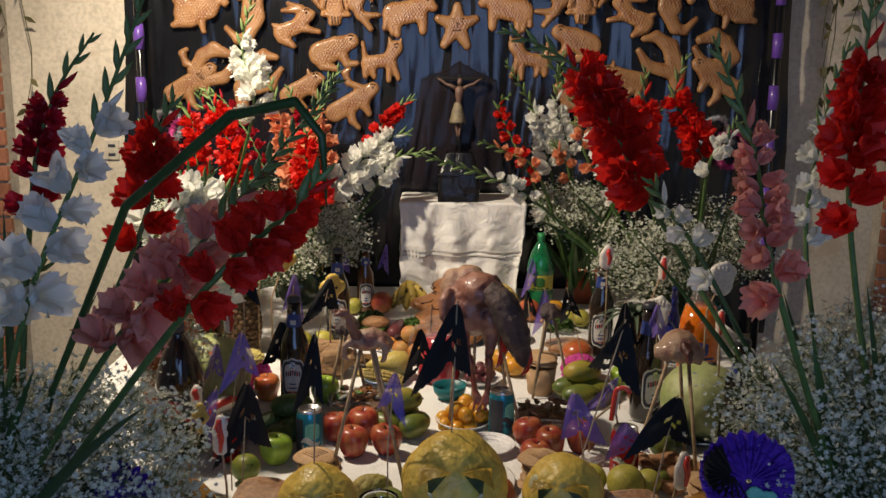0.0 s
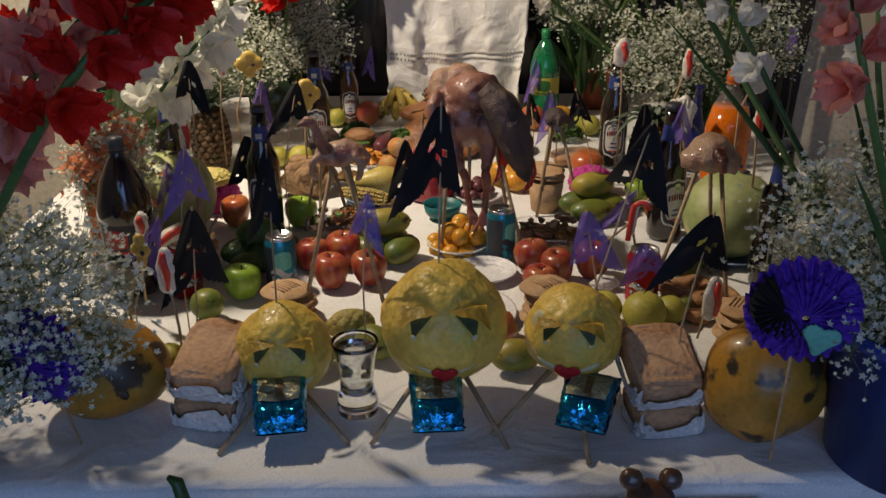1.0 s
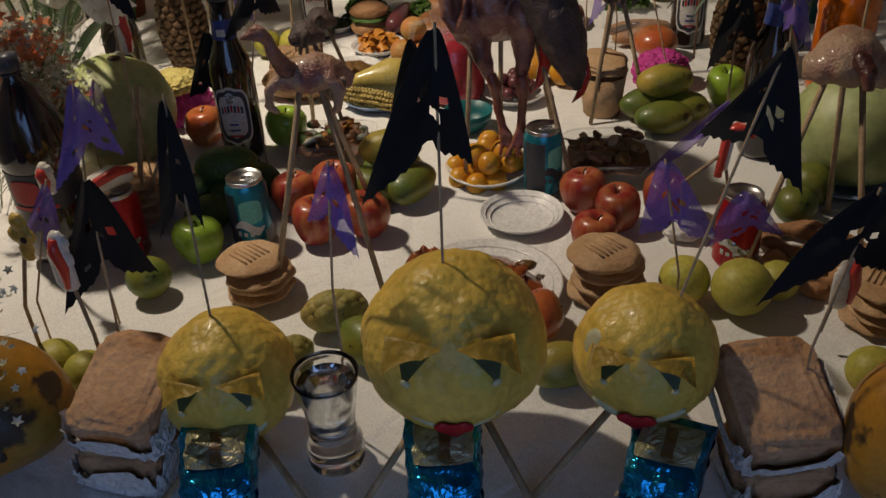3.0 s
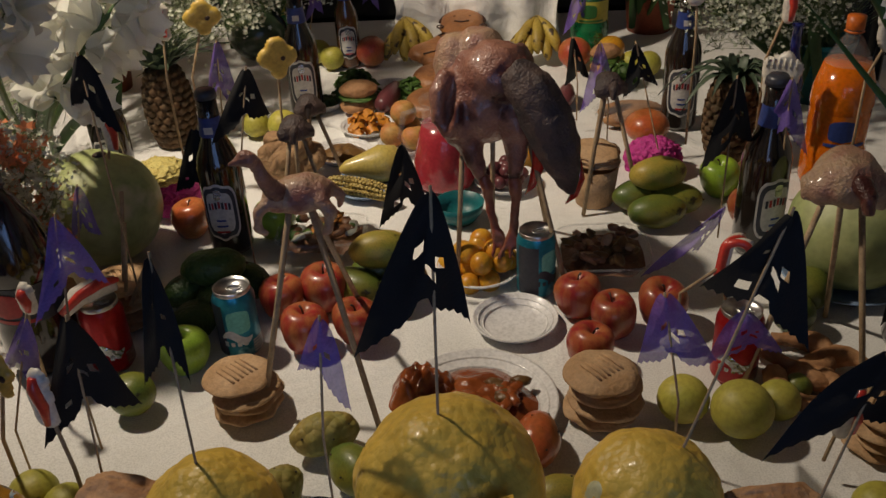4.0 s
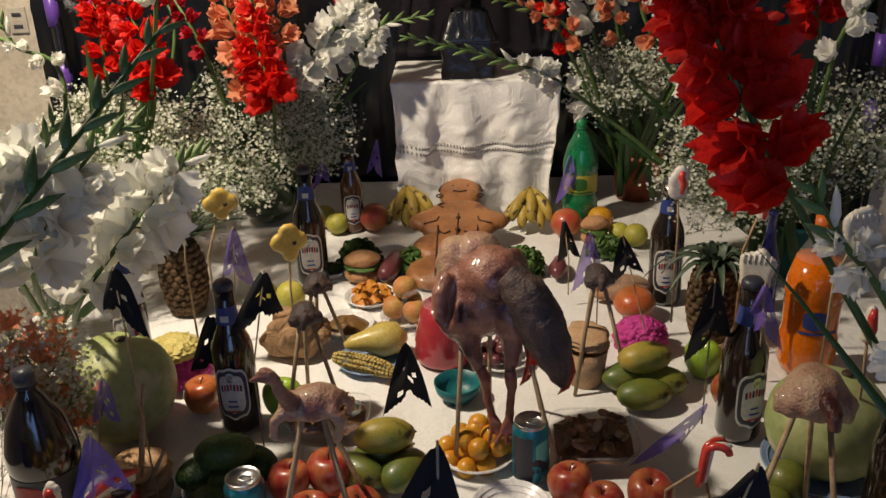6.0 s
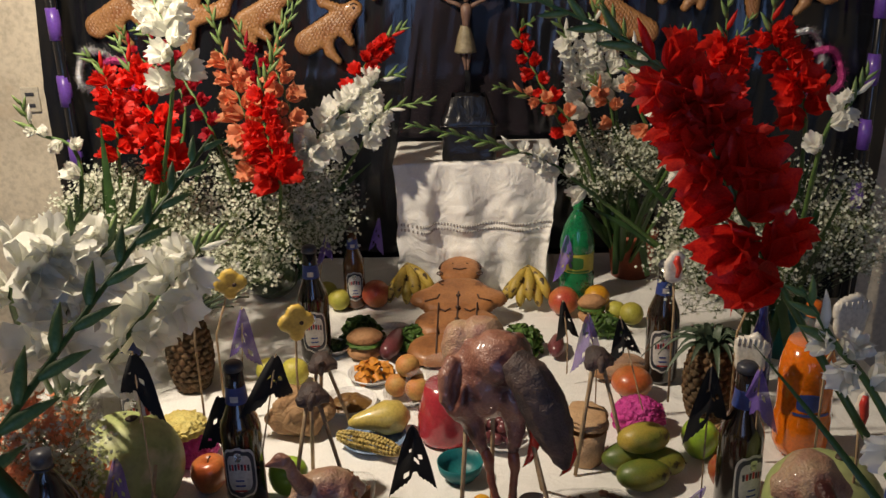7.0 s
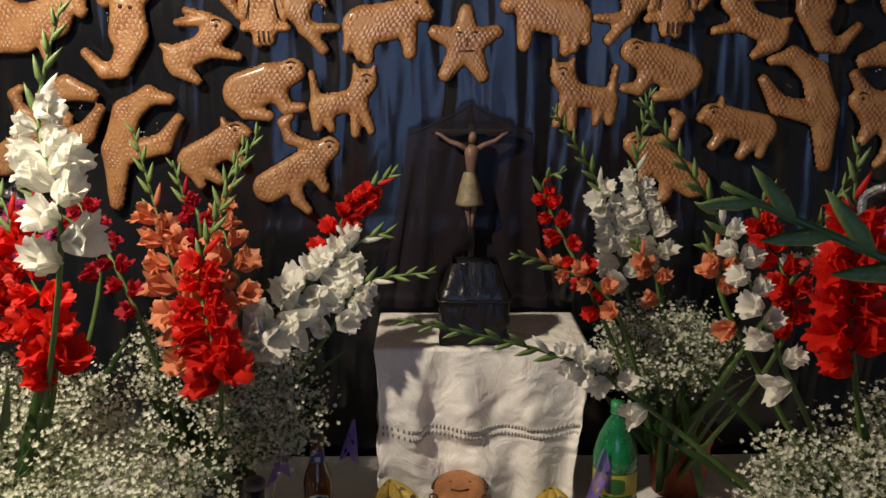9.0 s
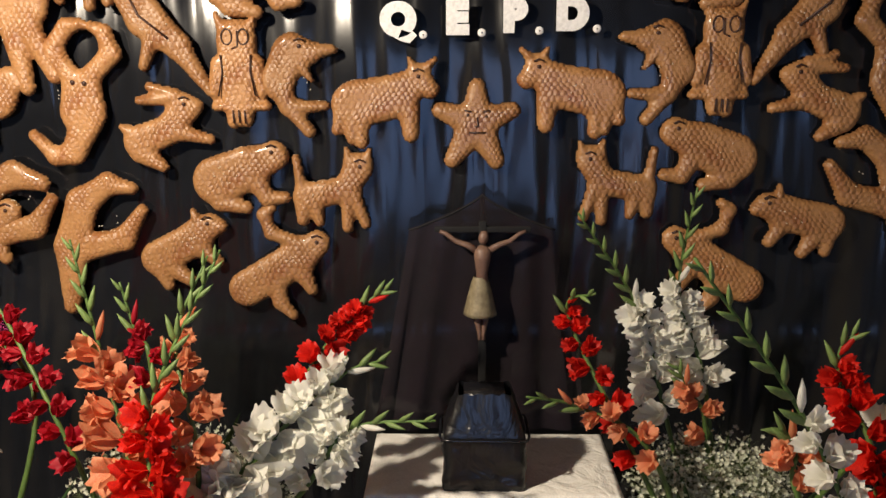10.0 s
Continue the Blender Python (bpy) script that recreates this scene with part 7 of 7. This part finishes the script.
gladiolus("orange", (-0.56, 2.2, 0.88), (-0.497, 1.9, 1.196), (-0.568, 1.95, 1.487), (-0.628, 2.0, 1.686), 10, 0.085)
gladiolus("red", (-0.56, 2.2, 0.88), (-0.427, 1.82, 1.177), (-0.46, 1.85, 1.415), (-0.34, 1.9, 1.689), 10, 0.085)
gladiolus("dark", (-0.56, 2.2, 0.88), (-0.483, 1.95, 1.439), (-0.516, 1.98, 1.517), (-0.547, 2.0, 1.61), 5, 0.05)
gladiolus("orange", (-0.56, 2.2, 0.88), (-0.398, 1.9, 1.306), (-0.439, 1.95, 1.51), (-0.389, 2.0, 1.657), 8, 0.068)
gladiolus("white", (-0.56, 2.2, 0.88), (-0.401, 1.95, 1.191), (-0.188, 2.05, 1.403), (-0.089, 2.08, 1.441), 13, 0.1)
gladiolus("white", (-0.56, 2.2, 0.88), (-0.231, 2.0, 1.224), (-0.147, 1.98, 1.344), (0.008, 1.92, 1.386), 6, 0.065)
gladiolus("red", (-0.56, 2.2, 0.88), (-0.256, 2.1, 1.379), (-0.14, 2.12, 1.524), (-0.083, 2.12, 1.569), 9, 0.05)
gladiolus("white", (-0.92, 1.85, 0.88), (-0.573, 1.45, 1.513), (-0.607, 1.5, 1.733), (-0.576, 1.55, 1.911), 9, 0.08)
gladiolus("dark", (-0.56, 2.2, 0.88), (-0.629, 1.95, 1.293), (-0.783, 2.05, 1.53), (-0.871, 2.1, 1.586), 10, 0.055)
gladiolus("red", (-0.92, 1.85, 0.88), (-0.664, 1.6, 1.263), (-0.729, 1.65, 1.515), (-0.782, 1.7, 1.607), 9, 0.08)
gladiolus("dark", (-0.92, 1.85, 0.88), (-0.719, 2.0, 1.354), (-0.878, 2.1, 1.51), (-0.908, 2.1, 1.586), 6, 0.05)
gladiolus("red", (0.6, 2.2, 0.88), (0.379, 2.05, 1.258), (0.252, 2.1, 1.52), (0.286, 2.0, 1.59), 9, 0.055)
gladiolus("orange", (0.6, 2.2, 0.88), (0.406, 2.0, 1.273), (0.274, 2.0, 1.375), (0.165, 1.95, 1.418), 5, 0.055)
gladiolus("white", (0.6, 2.2, 0.88), (0.466, 2.2, 1.284), (0.404, 2.2, 1.503), (0.266, 2.1, 1.714), 11, 0.072)
gladiolus("white", (0.6, 2.2, 0.88), (0.546, 2.2, 1.325), (0.482, 2.2, 1.536), (0.493, 2.15, 1.754), 10, 0.072)
gladiolus("orange", (0.6, 2.2, 0.88), (0.537, 2.15, 1.255), (0.499, 2.15, 1.351), (0.47, 2.15, 1.405), 4, 0.055)
gladiolus("white", (0.9, 1.62, 0.88), (0.618, 1.55, 1.275), (0.493, 1.55, 1.533), (0.322, 1.5, 1.766), 8, 0.06)
gladiolus("orange", (0.9, 1.62, 0.88), (0.531, 1.6, 1.361), (0.498, 1.6, 1.482), (0.472, 1.6, 1.512), 4, 0.05)
gladiolus("red", (0.6, 2.2, 0.88), (0.702, 1.8, 1.285), (0.653, 1.85, 1.503), (0.676, 1.85, 1.57), 9, 0.06)
gladiolus("white", (0.6, 2.2, 0.88), (0.756, 1.9, 1.386), (0.774, 1.9, 1.445), (0.854, 1.9, 1.602), 3, 0.055)
gladiolus("red", (0.9, 1.62, 0.88), (0.698, 1.5, 1.323), (0.674, 1.5, 1.57), (0.671, 1.5, 1.696), 10, 0.085)
gladiolus("white", (0.9, 1.62, 0.88), (0.384, 1.6, 1.214), (0.223, 1.58, 1.317), (-0.056, 1.5, 1.411), 6, 0.055)
gladiolus("red", (0.9, 1.62, 0.88), (0.871, 1.5, 1.384), (0.774, 1.5, 1.594), (0.8, 1.5, 1.74), 9, 0.08)
gladiolus("white", (0.9, 1.62, 0.88), (0.83, 1.3, 1.373), (0.884, 1.3, 1.476), (0.913, 1.3, 1.542), 4, 0.06)
gladiolus("red", (-0.92, 1.85, 0.88), (-0.834, 1.75, 1.281), (-0.855, 1.8, 1.486), (-0.909, 1.8, 1.557), 9, 0.07)
gladiolus("white", (-0.87, 1.3, 0.95), (-0.79, 1.4, 1.327), (-0.876, 1.4, 1.433), (-0.901, 1.4, 1.505), 4, 0.05)
gladiolus("white", (-0.87, 1.3, 0.95), (-0.603, 0.9, 1.083), (-0.424, 0.95, 1.284), (-0.377, 1.0, 1.311), 7, 0.115)
gladiolus("white", (-0.87, 1.3, 0.95), (-0.63, 0.8, 1.178), (-0.529, 0.85, 1.348), (-0.441, 0.9, 1.405), 7, 0.115)
gladiolus("white", (-0.87, 1.3, 0.95), (-0.59, 1.0, 1.107), (-0.493, 1.0, 1.238), (-0.397, 1.0, 1.311), 5, 0.115)
gladiolus("white", (-0.87, 1.3, 0.95), (-0.684, 0.8, 1.275), (-0.585, 0.8, 1.358), (-0.539, 0.8, 1.438), 5, 0.115)
gladiolus("white", (-0.78, 0.06, 0.95), (-0.662, 0.0, 1.266), (-0.524, 0.0, 1.579), (-0.42, 0.05, 1.864), 8, 0.085)
gladiolus("pink", (-0.78, 0.06, 0.95), (-0.465, -0.15, 1.269), (-0.3, -0.16, 1.457), (-0.165, 0.26, 1.665), 9, 0.076)
gladiolus("red", (-0.78, 0.06, 0.95), (-0.309, -0.325, 1.366), (-0.168, -0.253, 1.504), (-0.139, -0.235, 1.545), 9, 0.062)
gladiolus("red", (-0.78, 0.06, 0.95), (-0.523, 0.15, 1.36), (-0.481, 0.18, 1.552), (-0.452, 0.2, 1.632), 7, 0.075)
gladiolus("dark", (-0.78, 0.06, 0.95), (-0.68, 0.1, 1.43), (-0.632, 0.1, 1.616), (-0.553, 0.1, 1.735), 9, 0.055)
gladiolus("white", (-0.78, 0.06, 0.95), (-0.725, 0.05, 1.22), (-0.679, 0.05, 1.301), (-0.636, 0.05, 1.362), 3, 0.08)
gladiolus("red", (0.8, 0.05, 0.95), (0.46, 0.44, 1.42), (0.325, 0.5, 1.67), (0.15, 0.54, 1.77), 12, 0.092)
gladiolus("pink", (0.8, 0.05, 0.95), (0.542, -0.1, 1.351), (0.529, 0.03, 1.568), (0.459, 0.06, 1.742), 11, 0.06)
gladiolus("white", (0.8, 0.05, 0.95), (0.559, 0.3, 1.288), (0.471, 0.3, 1.414), (0.427, 0.3, 1.481), 4, 0.06)
gladiolus("red", (0.8, 0.05, 0.95), (0.707, 0.05, 1.441), (0.705, 0.05, 1.69), (0.707, 0.05, 1.808), 10, 0.075)
gladiolus("white", (0.8, 0.05, 0.95), (0.779, 0.38, 1.294), (0.783, 0.38, 1.566), (0.823, 0.38, 1.747), 7, 0.065)


def breath(pot, centre, size, n, seed, petal="breath_white", label="cloud of tiny white baby's breath flowers on fine stems", big=1.0):
    """Fine branching stems that end in very many tiny flowers."""
    rr = np.random.RandomState(seed)
    pot, centre, size = np.array(pot), np.array(centre), np.array(size)
    verts, faces, kind = [], [], []

    def stem(a, b, r0):
        d = b - a
        s = np.cross(d, (0.2, 0.3, 1.0))
        s = s / (np.linalg.norm(s) + 1e-9) * r0
        q = np.cross(d, s)
        q = q / (np.linalg.norm(q) + 1e-9) * r0
        i = len(verts)
        verts.extend([a + s, a - 0.5 * s + 0.8 * q, a - 0.5 * s - 0.8 * q, b])
        faces.extend([(i, i + 1, i + 3), (i + 1, i + 2, i + 3), (i + 2, i, i + 3)])
        kind.extend([1, 1, 1])

    sprays = max(8, n // 13)
    for _ in range(sprays):
        v = rr.normal(size=3)
        v /= np.linalg.norm(v)
        v *= rr.uniform(0.1, 1) ** 0.4
        hub = centre + v * size
        fork = pot + (hub - pot) * 0.62 + rr.normal(size=3) * 0.012
        stem(pot + rr.normal(size=3) * 0.03, fork, 0.001)
        stem(fork, hub, 0.001)
        for _ in range(20):
            p = hub + rr.normal(size=3) * (0.022, 0.022, 0.018) + (0, 0, 0.012)
            stem(hub - (hub - fork) * 0.18 * rr.uniform(0, 1), p, 0.0006)
            nrm = rr.normal(size=3) * 0.6 + (0, -0.5, 0.8)
            nrm /= np.linalg.norm(nrm)
            a = np.cross(nrm, rr.normal(size=3))
            a /= np.linalg.norm(a)
            b = np.cross(nrm, a)
            rad = rr.uniform(0.0034, 0.0072) * big
            i = len(verts)
            verts.append(p)
            for j in range(10):
                q = rad * (1.0 if j % 2 else 0.5)
                verts.append(p + q * (math.cos(j * 0.6283) * a + math.sin(j * 0.6283) * b) + nrm * rad * (0.5 if j % 2 else 0.2))
            for j in range(10):
                faces.append((i, i + 1 + j, i + 1 + (j + 1) % 10))
                kind.append(0)
    me = bpy.data.meshes.new("babys_breath")
    me.from_pydata([tuple(v) for v in verts], [], faces)
    me.materials.append(M[petal])
    me.materials.append(M["breath_stem"])
    me.polygons.foreach_set("material_index", kind)
    me.update()
    tagged(new("babys_breath", me), label, "small flowers", kind="stuff")


breath((-0.76, 0.05, 0.9), (-0.64, 0.03, 1.0), (0.26, 0.2, 0.16), 6000, 1)
breath((0.79, 0.05, 0.9), (0.76, 0.05, 1.06), (0.25, 0.17, 0.19), 5600, 2)
breath((0.79, 0.05, 0.9), (0.9, 0.2, 1.12), (0.2, 0.2, 0.14), 2600, 12)
breath((-0.56, 2.24, 0.87), (-0.5, 2.1, 1.12), (0.22, 0.16, 0.14), 2600, 3)
breath((-0.87, 1.32, 0.93), (-0.66, 1.6, 1.06), (0.3, 0.2, 0.13), 3000, 4)
breath((-0.92, 1.86, 0.88), (-0.85, 1.8, 1.1), (0.22, 0.16, 0.14), 3000, 5)
breath((-0.56, 2.24, 0.87), (-0.38, 1.98, 1.05), (0.13, 0.12, 0.12), 2000, 15)
breath((0.62, 2.2, 0.88), (0.56, 2.15, 1.12), (0.16, 0.12, 0.12), 2800, 6)
breath((0.92, 1.62, 0.88), (0.72, 1.5, 1.06), (0.19, 0.16, 0.15), 2300, 7)
breath((0.92, 1.62, 0.88), (0.96, 1.6, 1.12), (0.2, 0.2, 0.14), 1500, 8)
breath((-0.72, 0.78, 0.78), (-0.66, 0.78, 0.98), (0.09, 0.09, 0.12), 1300, 9)
breath((-0.72, 0.78, 0.78), (-0.64, 0.76, 0.99), (0.08, 0.08, 0.11), 170, 10, "petal_orange", "spray of small red and orange flowers among white ones", 2.4)

# arching green leaf that bends over at the front, and broad leaves standing in the rear pots
loose = thing("gladiolus_leaf", "long arching green gladiolus leaf with a bent tip", "leaf", (-0.74, 0.04, Z + 0.05))
part("blade", tube([(0, 0, 0), (0.12, -0.04, 0.35), (0.3, -0.16, 0.68), (0.48, -0.25, 0.82), (0.57, -0.27, 0.84), (0.605, -0.275, 0.795), (0.61, -0.275, 0.7)], [0.005, 0.006, 0.0075, 0.008, 0.0075, 0.006, 0.001], 6), "leaf", loose)
for i, (x, y, h) in enumerate(((-0.62, 2.1, 0.42), (-0.5, 2.12, 0.5), (-0.44, 2.16, 0.36), (-0.84, 1.62, 0.62), (-0.8, 1.58, 0.5), (0.66, 2.12, 0.42), (0.56, 2.14, 0.34), (0.84, 1.52, 0.5), (0.9, 1.5, 0.42), (0.8, 1.55, 0.34), (0.7, 0.02, 0.45), (0.74, -0.02, 0.5), (-0.7, 0.02, 0.4))):
    lf = thing("gladiolus_leaf", "broad upright green gladiolus leaf among the flowers", "leaf", (x, y, Z + 0.02), group="upright leaves")
    blade(lf, (0, 0, 0), (0.12 * math.sin(i * 2.1), -0.05 * math.cos(i), h), 0.016, "blade")
brick_pillar('pillar_west', -1.9)
brick_pillar('pillar_east', 2.02)
